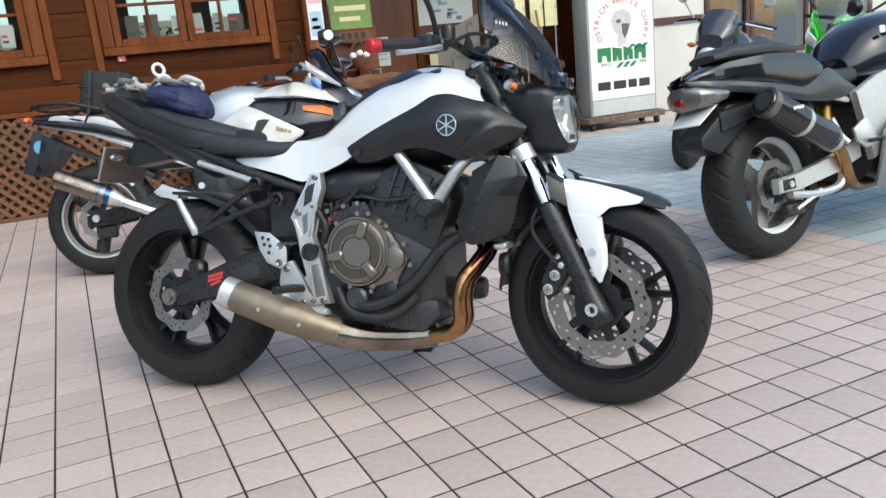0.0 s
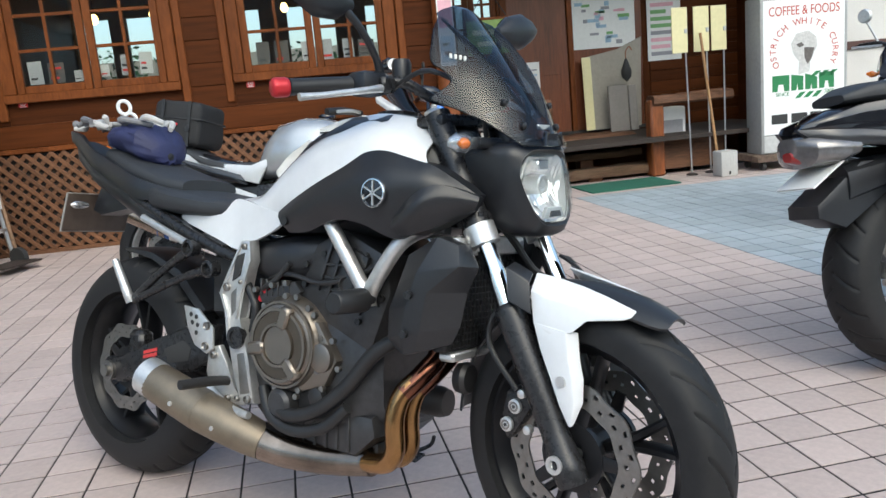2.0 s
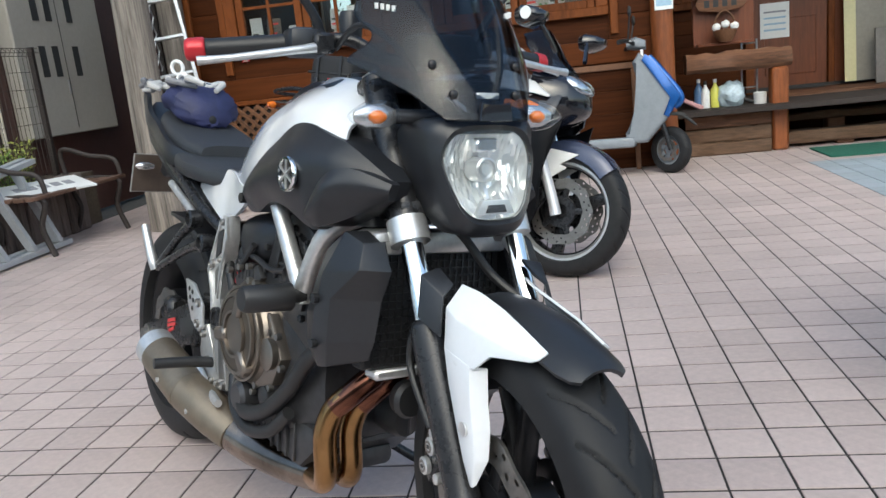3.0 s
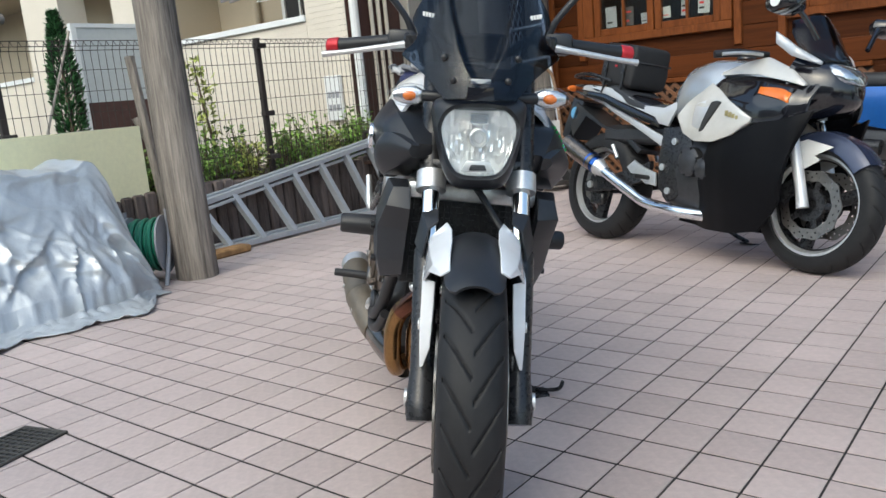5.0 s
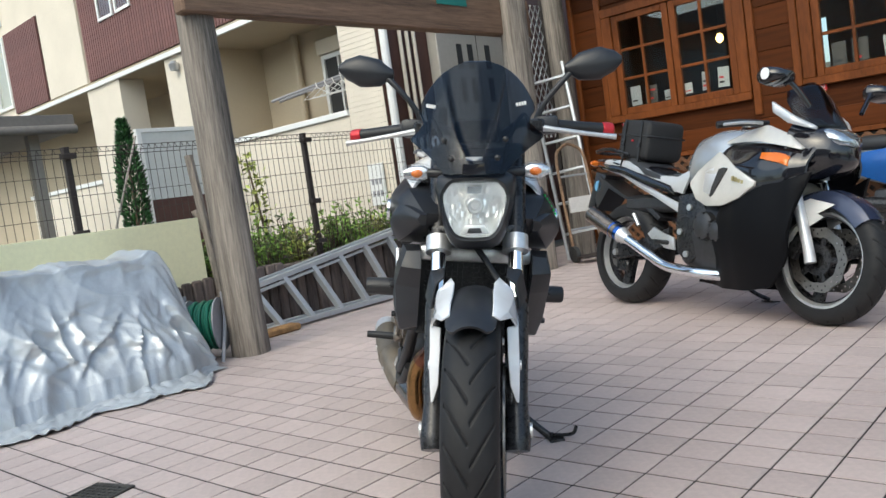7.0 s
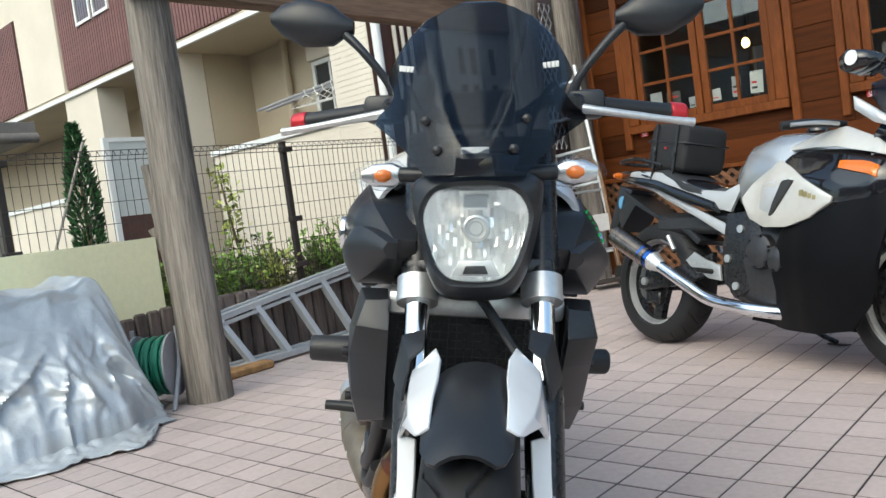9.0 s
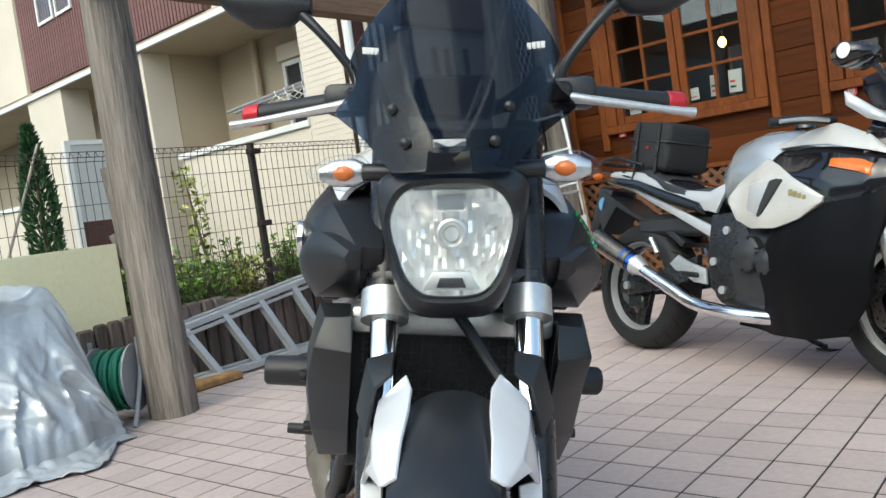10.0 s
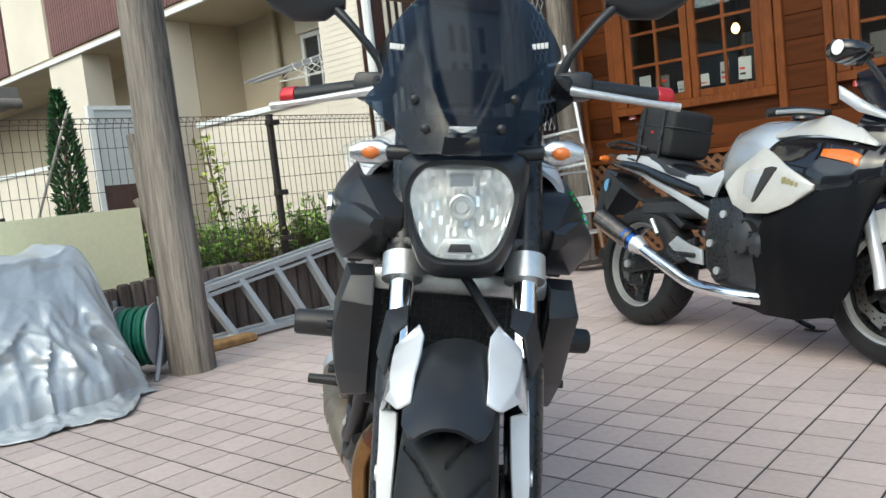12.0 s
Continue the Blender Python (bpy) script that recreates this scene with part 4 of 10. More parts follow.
def body(stations, n=24, power=2.6):
    """A rounded body along x. stations: x, half width, z bottom, z top, z of the widest place."""
    rings = []
    for x, w, z0, z1, zm in stations:
        ring = []
        for k in range(n):
            a = 2 * math.pi * k / n
            c, s = math.cos(a), math.sin(a)
            cy = math.copysign(abs(c) ** (2 / power), c)
            sz = math.copysign(abs(s) ** (2 / power), s)
            ring.append((x, w * cy, zm + (z1 - zm) * sz if s > 0 else zm + (zm - z0) * sz))
        rings.append(ring)
    return loft(rings)


def bolt(parent, p, axis="y", r=0.009, h=0.006, material=None, m=None):
    ob = part("bolt", lathe([(-h, r * 0.5), (-h, r * 0.9), (-h * 0.5, r), (h, r)], axis, 10, p), material or M_cast, parent)
    if m is not None:
        ob.matrix_basis = m
    return ob

# ---- white and black naked motorcycle ----
bike = thing("motorcycle", "white and matt black naked motorcycle leaning on its side stand", "motorcycle", pose(-1.120, 1.124, 0.0, -11.4, 0, -43.8) @ Matrix.Diagonal((1, 1, 1.022, 1)))
RAKE = radians(24.5)
HEAD = Vector((1.075, 0, 0.96))
AXIS = Vector((-math.sin(RAKE), 0, math.cos(RAKE)))
STEER = Matrix.Translation(HEAD) @ Matrix.Rotation(radians(-10.3), 4, AXIS) @ Matrix.Translation(-HEAD)


def bp(name, bm, material, label="", steer=False, smooth=True, under=None):
    ob = part(name, bm, material, under or bike, label, smooth)
    if steer:
        ob.matrix_basis = STEER
    return ob


# wheels
wheel(bike, (0, 0, 0.315), 0.315, 0.092, 0.216, disc=0.1225, disc_y=0.085, split=0.17, name="rear_wheel", pitch=26, disc_sides=(-1,), w=0.010)
wheel(bike, (1.402, 0, 0.297), 0.297, 0.064, 0.227, m=STEER, disc=0.146, disc_y=0.070, split=0.17, name="front_wheel", disc_sides=(-1, 1), pitch=22, slope=1.25, w=0.009)

# fork
for s in (-1, 1):
    y = s * 0.100
    at = lambda t: (1.095 + (1.412 - 1.095) * t, y, 0.965 + (0.285 - 0.965) * t)
    up = tube([at(-0.01), at(0.34)], 0.0285, 18)
    bp("fork_tube", up, M_satin, "black upper fork tube", True)
    bp("fork_clamp", tube([at(0.33), at(0.385)], 0.034, 18), M_cast, "grey aluminium clamp", True)
    bp("fork_chrome", tube([at(0.38), at(0.60)], 0.0205, 18), M_chrome, "chromed stanchion", True)
    lowr = tube([at(0.555), at(0.57), at(0.60), at(0.72), at(0.90), at(1.0), at(1.045)], [0.024, 0.031, 0.031, 0.030, 0.027, 0.034, 0.030], 18)
    bp("fork_slider", lowr, M_satin, "matt black fork slider", True)
    bp("axle_nut", lathe([(s * 0.03, 0.018), (s * 0.036, 0.018), (s * 0.036, 0.010), (s * 0.028, 0.009)], "y", 18, (1.402, y, 0.297)), M_cast, "", True)
    bp("fork_cap", lathe([(0, 0.024), (0.012, 0.024), (0.02, 0.012)], "z", 16, (1.088, y, 0.965)), M_cast, "", True)
    # caliper
    cal = prism([(1.285, 0.33), (1.335, 0.40), (1.315, 0.44), (1.262, 0.41), (1.242, 0.34), (1.262, 0.31)], y - s * 0.002, y - s * 0.045, "y", 0.008)
    c = bp("caliper", cal, M_satin, "black brake caliper", True)
    for cx, cz in ((1.268, 0.345), (1.290, 0.385)):
        part("piston_cap", lathe([(s * 0.0, 0.015), (s * 0.008, 0.015), (s * 0.010, 0.010)], "y", 16, (cx, y, cz)), M_cast, c)
        part("piston_ring", lathe([(s * 0.0095, 0.0105), (s * 0.0112, 0.010), (s * 0.0112, 0.007), (s * 0.0095, 0.0065)], "y", 16, (cx, y, cz), closed=True), M_disc, c)
        part("piston_socket", lathe([(s * 0.009, 0.004), (s * 0.0115, 0.0038)], "y", 6, (cx, y, cz)), M_engine, c)
    bp("caliper_bolt", lathe([(0, 0.009), (s * 0.014, 0.009), (s * 0.016, 0.005)], "y", 12, (1.313, y + s * 0.002, 0.415)), M_cast, "", True)
    bp("caliper_bolt", lathe([(0, 0.009), (s * 0.014, 0.009), (s * 0.016, 0.005)], "y", 12, (1.325, y + s * 0.002, 0.345)), M_cast, "", True)
    bp("brake_hose", tube([(1.30, y + s * 0.01, 0.42), (1.235, y + s * 0.012, 0.50), (1.24, y + s * 0.008, 0.56), (1.28, y * 0.9, 0.60)], 0.0065, 8), M_smooth_rubber, "", True)
bp("front_axle", tube([(1.402, -0.10, 0.297), (1.402, 0.10, 0.297)], 0.012, 12), M_cast, "", True)
bp("lower_yoke", box(1.12, 1.22, -0.12, 0.12, 0.735, 0.775, 0.012, seg=2), M_satin, "", True)
bp("upper_yoke", box(1.05, 1.13, -0.125, 0.125, 0.945, 0.972, 0.010, seg=2), M_satin, "", True)
bp("steering_stem", tube([(1.17, 0, 0.755), (1.075, 0, 0.96)], 0.03, 14), M_satin, "", True)

# front mudguard: black middle arch, white side plates
def panel(cols, side=1, thick=0.006, bevel=0.0025):
    """A crisp folded body panel from columns of (x, y, z) points, y outwards; side mirrors it."""
    b = bmesh.new()
    V = [[b.verts.new((x, side * y, z)) for x, y, z in col] for col in cols]
    for A, B in zip(V, V[1:]):
        for k in range(len(A) - 1):
            q = (A[k], A[k + 1], B[k + 1], B[k])
            b.faces.new(q if side > 0 else q[::-1])
    bmesh.ops.recalc_face_normals(b, faces=b.faces)
    mid = sum((f.normal.y * side for f in b.faces)) / len(b.faces)
    if mid < 0:
        bmesh.ops.reverse_faces(b, faces=b.faces)
    bmesh.ops.solidify(b, geom=list(b.faces), thickness=thick)
    if bevel:
        es = [e for e in b.edges if len(e.link_faces) == 2 and e.calc_face_angle(0) > 0.16]
        bmesh.ops.bevel(b, geom=es, offset=bevel, segments=2, affect="EDGES", profile=0.6)
    return b


def soft(cols, side=1, thick=0.008):
    """The same, drawn smooth: the columns are filled in along flowing curves first."""
    def flow(P, n):
        out = []
        for i in range(len(P) - 1):
            p0, p1, p2, p3 = P[max(i - 1, 0)], P[i], P[i + 1], P[min(i + 2, len(P) - 1)]
            for k in range(n):
                t = k / n
                out.append(0.5 * (2 * p1 + (p2 - p0) * t + (2 * p0 - 5 * p1 + 4 * p2 - p3) * t * t + (3 * p1 - p0 - 3 * p2 + p3) * t ** 3))
        return out + [P[-1]]
    grid = [flow([Vector(p) for p in col], 3) for col in cols]
    rows_ = [flow([col[k] for col in grid], 4) for k in range(len(grid[0]))]
    return panel([[tuple(r[i]) for r in rows_] for i in range(len(rows_[0]))], side, thick, 0.0)


def pod(cols, side=1, inner=0.10, smooth=True):
    """A closed body behind an outer skin given as columns of (x, y, z), filled in to the plane y = inner."""
    def flow(P, n):
        out = []
        for i in range(len(P) - 1):
            p0, p1, p2, p3 = P[max(i - 1, 0)], P[i], P[i + 1], P[min(i + 2, len(P) - 1)]
            for k in range(n):
                t = k / n
                out.append(0.5 * (2 * p1 + (p2 - p0) * t + (2 * p0 - 5 * p1 + 4 * p2 - p3) * t * t + (3 * p1 - p0 - 3 * p2 + p3) * t ** 3))
        return out + [P[-1]]
    grid = [[Vector(p) for p in col] for col in cols]
    if smooth:
        grid = [flow(col, 4) for col in grid]
        lines = [flow([col[k] for col in grid], 4) for k in range(len(grid[0]))]
        grid = [[ln[i] for ln in lines] for i in range(len(lines[0]))]
    rings = []
    for col in grid:
        a, b = col[0], col[-1]
        ring = list(col) + [Vector((b.x, min(inner, b.y - 0.004), b.z)), Vector((a.x, min(inner, a.y - 0.004), a.z))]
        rings.append([(v.x, side * v.y, v.z) for v in ring])
    b = loft(rings)
    bmesh.ops.recalc_face_normals(b, faces=b.faces)
    if not smooth:
        es = [e for e in b.edges if len(e.link_faces) == 2 and e.calc_face_angle(0) > 0.16]
        bmesh.ops.bevel(b, geom=es, offset=0.003, segments=2, affect="EDGES", profile=0.6)
    return b


def crisp(ob, degrees=38):
    ob.data.set_sharp_from_angle(angle=radians(degrees))
    return ob


AX, AZ = 1.402, 0.297
top_ = bmesh.new()
GUARD = [(1.27, 0.044, 0.616, 0.604), (1.33, 0.052, 0.632, 0.614), (1.41, 0.056, 0.632, 0.606), (1.47, 0.059, 0.622, 0.592), (1.52, 0.059, 0.608, 0.580), (1.56, 0.056, 0.592, 0.568), (1.580, 0.048, 0.581, 0.562), (1.590, 0.036, 0.574, 0.561)]
rings = []
for x, hw, zc, ze in GUARD:
    up_ = [(x, hw * k, zc - (zc - ze) * abs(k) ** 2.4) for k in (-1, -0.82, -0.45, 0, 0.45, 0.82, 1)]
    rings.append(up_ + [(x - 0.003, y * 0.96, z - 0.005) for x, y, z in up_[::-1]])
loft(rings, top_)
bp("mudguard", top_, M_black, "matt black front mudguard", True)
rings = []
for i in range(13):
    t = i / 12
    a = radians(112 + (174 - 112) * t)
    r = 0.322 + 0.006 * t
    hw = 0.060 - 0.006 * t
    up_ = [(AX + (r - 0.020 * abs(k) ** 3) * math.cos(a), hw * k, AZ + (r - 0.020 * abs(k) ** 3) * math.sin(a)) for k in (-1, -0.8, -0.4, 0, 0.4, 0.8, 1)]
    dn = [(AX + (r - 0.005 - 0.020 * abs(k) ** 3) * math.cos(a), hw * 0.97 * k, AZ + (r - 0.005 - 0.020 * abs(k) ** 3) * math.sin(a)) for k in (1, 0.8, 0.4, 0, -0.4, -0.8, -1)]
    rings.append(up_ + dn)
bp("mudguard_tail", loft(rings), M_black, "matt black mudguard tail", True)
for s in (-1, 1):
    bp("mudguard_side", panel([[(1.318, 0.060, 0.650), (1.326, 0.095, 0.618), (1.339, 0.106, 0.555)],
                               [(1.36, 0.050, 0.642), (1.362, 0.095, 0.606), (1.376, 0.107, 0.540)],
                               [(1.42, 0.048, 0.628), (1.42, 0.090, 0.596), (1.424, 0.103, 0.546)],
                               [(1.475, 0.050, 0.612), (1.472, 0.082, 0.588), (1.452, 0.094, 0.570)],
                               [(1.534, 0.049, 0.590), (1.530, 0.064, 0.580), (1.518, 0.068, 0.574)]], s, 0.005), M_wpaint, "white mudguard side plate", True)
    bp("mudguard_leg", panel([[(1.339, 0.106, 0.560), (1.414, 0.105, 0.548), (1.426, 0.079, 0.544)], [(1.355, 0.108, 0.51), (1.418, 0.106, 0.495), (1.431, 0.081, 0.492)],
                              [(1.377, 0.109, 0.46), (1.428, 0.107, 0.458), (1.440, 0.083, 0.456)], [(1.399, 0.108, 0.403), (1.430, 0.106, 0.408), (1.440, 0.086, 0.412)],
                              [(1.417, 0.106, 0.367), (1.423, 0.105, 0.367), (1.426, 0.099, 0.370)]], s, 0.006), M_wpaint, "white mudguard leg", True)
    bp("leg_hole", lathe([(0, 0.011), (s * 0.003, 0.011), (s * 0.003, 0.007)], "y", 14, (1.404, s * 0.1085, 0.452)), M_cast, "", True)
    bp("fork_guard", panel([[(1.278, 0.080, 0.672), (1.282, 0.116, 0.664), (1.296, 0.130, 0.60)], [(1.322, 0.078, 0.652), (1.328, 0.100, 0.635), (1.338, 0.112, 0.575)]], s, 0.006), M_black, "", True)

# headlamp
def ring_outline(top, mid, bot, zt, zm, zb, x_t, x_m, x_b, full=0.80):
    """A rounded lamp outline in the y-z plane: broad under its top edge, then drawn in to the foot."""
    zl = zb + 0.24 * (zm - zb)
    low = bot + full * (mid - bot) * 0.62
    half = [(top, zt, x_t), (mid, zm, x_m), (low, zl, x_b + 0.24 * (x_m - x_b)), (bot, zb, x_b)]
    pts = [Vector((x, y, z)) for y, z, x in half] + [Vector((x, -y, z)) for y, z, x in half[::-1]]
    for f in (0.20, 0.25, 0.25):
        pts = [q for a, b in zip(pts, pts[1:] + pts[:1]) for q in (a.lerp(b, f), a.lerp(b, 1 - f))]
    return [tuple(q) for q in pts]


cowl = [ring_outline(0.094, 0.100, 0.050, 0.906, 0.850, 0.735, 1.17, 1.15, 1.20),
        ring_outline(0.104, 0.105, 0.052, 0.912, 0.855, 0.716, 1.21, 1.19, 1.24),
        ring_outline(0.100, 0.099, 0.049, 0.907, 0.848, 0.716, 1.280, 1.262, 1.30),
        ring_outline(0.090, 0.096, 0.044, 0.902, 0.845, 0.722, 1.292, 1.276, 1.316),
        ring_outline(0.062, 0.092, 0.040, 0.892, 0.846, 0.738, 1.304, 1.296, 1.326),
        ring_outline(0.057, 0.084, 0.035, 0.884, 0.842, 0.746, 1.297, 1.290, 1.318)]
bp("headlamp_cowl", loft(cowl, caps=False), M_black, "matt black headlamp cowl", True)
bp("cowl_back", loft([cowl[0], [(x - 0.03, y * 0.6, 0.83 + (z - 0.83) * 0.6) for x, y, z in cowl[0]]]), M_black, "", True)
lens0 = ring_outline(0.058, 0.086, 0.036, 0.885, 0.843, 0.745, 1.302, 1.293, 1.327)
lens1 = ring_outline(0.050, 0.077, 0.031, 0.876, 0.838, 0.755, 1.317, 1.311, 1.337)
lens2 = [(1.337, y * 0.45, 0.82 + (z - 0.82) * 0.45) for x, y, z in lens1]
bp("headlamp_lens", loft([lens0, lens1, lens2]), M_clear, "clear headlamp glass", True).visible_shadow = False
# bowl of upright mirrored strips, each facet set at its own angle
rf = bmesh.new()
rr_ = random.Random(5)


def lamp_span(y):
    """Lower and upper height of the lamp outline at y."""
    zs = []
    for (x0, y0, z0), (x1, y1, z1) in zip(lens0, lens0[1:] + lens0[:1]):
        if (y0 - y) * (y1 - y) <= 0 and y0 != y1:
            zs.append(z0 + (z1 - z0) * (y - y0) / (y1 - y0))
    return (min(zs), max(zs)) if zs else (0.84, 0.842)


def bowl_x(y, z):
    r2 = (y / 0.088) ** 2 + ((z - 0.822) / 0.075) ** 2
    return 1.294 + 0.22 * max(0.0, 0.80 - z) - 0.046 * max(0.0, 1 - r2) ** 0.8


WY = 0.0835
strips = 29
for i in range(strips):
    y0, y1 = -WY + 2 * WY * i / strips, -WY + 2 * WY * (i + 1) / strips
    (a0, a1), (b0, b1) = lamp_span(y0), lamp_span(y1)
    cuts = max(2, int((a1 - a0 + b1 - b0) / 2 / 0.015))
    jog = [0.0] + [rr_.uniform(-0.18, 0.18) for _ in range(cuts - 1)] + [0.0]
    for j in range(cuts):
        f0, f1 = (j + jog[j]) / cuts, (j + 1 + jog[j + 1]) / cuts
        q = [(y0, a0 + (a1 - a0) * f0), (y1, b0 + (b1 - b0) * f0), (y1, b0 + (b1 - b0) * f1), (y0, a0 + (a1 - a0) * f1)]
        w1, w2 = rr_.uniform(-0.0014, 0.0014), rr_.uniform(-0.0024, 0.0024)
        off = (w1 - w2, -w1 - w2, -w1 + w2, w1 + w2)
        rf.faces.new([rf.verts.new((bowl_x(y, z) + o, y, z)) for (y, z), o in zip(q, off)])
rim_ = [(x - 0.004, y, z) for x, y, z in lens0]
deep = [(1.240, y * 0.99, 0.822 + (z - 0.822) * 0.99) for x, y, z in lens0]
loft([rim_, deep], rf, caps=False)
rf.faces.new([rf.verts.new(p) for p in deep])
bp("headlamp_reflector", rf, M_reflector, "mirrored faceted headlamp bowl", True, smooth=False)
bp("headlamp_bulb", lathe([(1.255, 0.020), (1.293, 0.020), (1.295, 0.0165), (1.289, 0.015), (1.287, 0.011), (1.293, 0.009), (1.293, 0.0)], "x", 24, (0, 0, 0.822)), M_cast, "round bulb shield", True)
bp("headlamp_bar", prism([(-0.036, 0.754), (0.036, 0.754), (0.024, 0.776), (-0.024, 0.776)], 1.312, 1.322, "x", 0.001), M_cast, "grey reflector foot", True)
bp("headlamp_pod", prism([(-0.019, 0.757), (0.019, 0.757), (0.014, 0.769), (-0.014, 0.769)], 1.321, 1.326, "x", 0.001), M_engine, "", True)
bp("headlamp_fin", box(1.275, 1.296, -0.020, 0.020, 0.850, 0.872, 0.003), M_chrome, "", True)

# tinted screen with raised wings
def screen_x(z):
    return 1.322 - 0.70 * (z - 0.898) - 0.22 * (z - 0.898) ** 2


SW = [(0.898, 0.076), (0.92, 0.094), (0.945, 0.117), (0.968, 0.144), (0.985, 0.166), (0.996, 0.178), (1.006, 0.171), (1.020, 0.152), (1.035, 0.143), (1.05, 0.146), (1.068, 0.156), (1.085, 0.153),
      (1.105, 0.144), (1.13, 0.130), (1.155, 0.111), (1.18, 0.085), (1.195, 0.060), (1.205, 0.030)]


def flowing(table, x):
    """A smooth curve through the table's points."""
    i = 0
    while i < len(table) - 2 and x > table[i + 1][0]:
        i += 1
    (x1, y1), (x2, y2) = table[i], table[i + 1]
    x0, y0 = table[i - 1] if i else (2 * x1 - x2, y1)
    x3, y3 = table[i + 2] if i + 2 < len(table) else (2 * x2 - x1, y2)
    h = x2 - x1
    t = max(0.0, min(1.0, (x - x1) / h))
    m1, m2 = (y2 - y0) / (x2 - x0) * h, (y3 - y1) / (x3 - x1) * h
    return y1 * (2 * t ** 3 - 3 * t * t + 1) + m1 * (t ** 3 - 2 * t * t + t) + y2 * (3 * t * t - 2 * t ** 3) + m2 * (t ** 3 - t * t)


FOLD = [(0.898, -0.010), (0.935, 0.002), (0.965, 0.018), (1.0, 0.032), (1.06, 0.050), (1.13, 0.066), (1.205, 0.078)]   # half width of the middle channel
RISE = [(0.898, 0.0), (0.935, 0.005), (1.0, 0.024), (1.06, 0.036), (1.12, 0.034), (1.17, 0.020), (1.205, 0.004)]          # how far the wings stand forward of it


def screen_point(y, z):
    f = max(0.0, min(1.0, (abs(y) - flowing(FOLD, z)) / 0.016))
    wing = flowing(RISE, z) * f * f * (3 - 2 * f)
    return screen_x(z) - 4.0 * y * y - 0.05 * max(0.0, abs(y) - 0.115) + wing


sc = bmesh.new()
m_ = 120
rows = []
for i in range(65):
    z = 0.898 + 0.307 * i / 64
    w = flowing(SW, z)
    rows.append([sc.verts.new((screen_point(w * (-1 + 2 * k / m_), z), w * (-1 + 2 * k / m_), z)) for k in range(m_ + 1)])
for A, B in zip(rows, rows[1:]):
    for k in range(m_):
        sc.faces.new((A[k], A[k + 1], B[k + 1], B[k]))
screen = bp("windscreen", sc, M_smoke, "large dark tinted windscreen", True)
so = screen.modifiers.new("thick", "SOLIDIFY")
so.thickness, so.offset = 0.003, -1
screen.visible_shadow = True
for s in (-1, 1):
    for z, w in ((0.985, 0.078), (0.938, 0.058)):
        bp("screen_bolt", lathe([(0, 0.0075), (0.006, 0.007), (0.009, 0.003)], "x", 12, (screen_point(w, z), s * w, z)), M_satin, "", True)
bp("screen_badge", box(screen_point(0, 0.936) - 0.001, screen_point(0, 0.936) + 0.003, -0.021, 0.021, 0.931, 0.941, 0.001), M_cast, "small pale oval badge", True)
bp("screen_cutout", prism([(-0.030, 0.897), (0.030, 0.897), (0.026, 0.926), (0.012, 0.920), (-0.012, 0.920), (-0.026, 0.926)], 1.315, 1.325, "x", 0.002), M_gloss, "", True)
bp("screen_bracket", box(1.19, 1.295, -0.062, 0.062, 0.878, 0.899, 0.008), M_black, "", True)
bp("meter", box(1.10, 1.17, -0.06, 0.06, 0.985, 1.045, 0.014, seg=2), M_black, "", True)
for s in (-1, 1):
    for k in range(4):
        y_ = s * (0.108 + 0.007 * k)
        bp("sticker", box(screen_point(y_, 1.077), screen_point(y_, 1.077) + 0.003, y_ - 0.0028, y_ + 0.0028, 1.072 + 0.002 * k, 1.081 + 0.002 * k), M_paper, "", True)

# indicators
for s in (-1, 1):
    bp("indicator_stem", tube([(1.225, s * 0.06, 0.905), (1.215, s * 0.125, 0.907)], [0.013, 0.012], 12), M_black, "", True)
    body_ = lathe([(0.0, 0.014), (0.008, 0.022), (0.035, 0.026), (0.060, 0.021), (0.082, 0.008), (0.088, 0.002)], "y", 20)
    if s < 0:
        bmesh.ops.scale(body_, vec=(1, -1, 1), verts=body_.verts)
    bmesh.ops.scale(body_, vec=(0.85, 1, 1), verts=body_.verts)
    bmesh.ops.translate(body_, vec=(1.215, s * 0.118, 0.907), verts=body_.verts)
    ind = bp("indicator", body_, M_clear, "clear indicator with an amber bulb", True)
    ind.visible_shadow = False
    core = lathe([(-0.002, 0.004), (0.005, 0.010), (0.016, 0.011), (0.026, 0.005)], "y", 14, (1.213, 0.142 if s > 0 else -0.166, 0.906))
    part("indicator_bulb", core, M_orange, ind)
    bk2 = lathe([(0.0, 0.012), (0.02, 0.021), (0.05, 0.019), (0.07, 0.009)], "y", 16)
    if s < 0:
        bmesh.ops.scale(bk2, vec=(1, -1, 1), verts=bk2.verts)
    bmesh.ops.scale(bk2, vec=(0.4, 1, 0.95), verts=bk2.verts)
    bmesh.ops.translate(bk2, vec=(1.203, s * 0.120, 0.907), verts=bk2.verts)
    part("indicator_back", bk2, M_indback, ind)

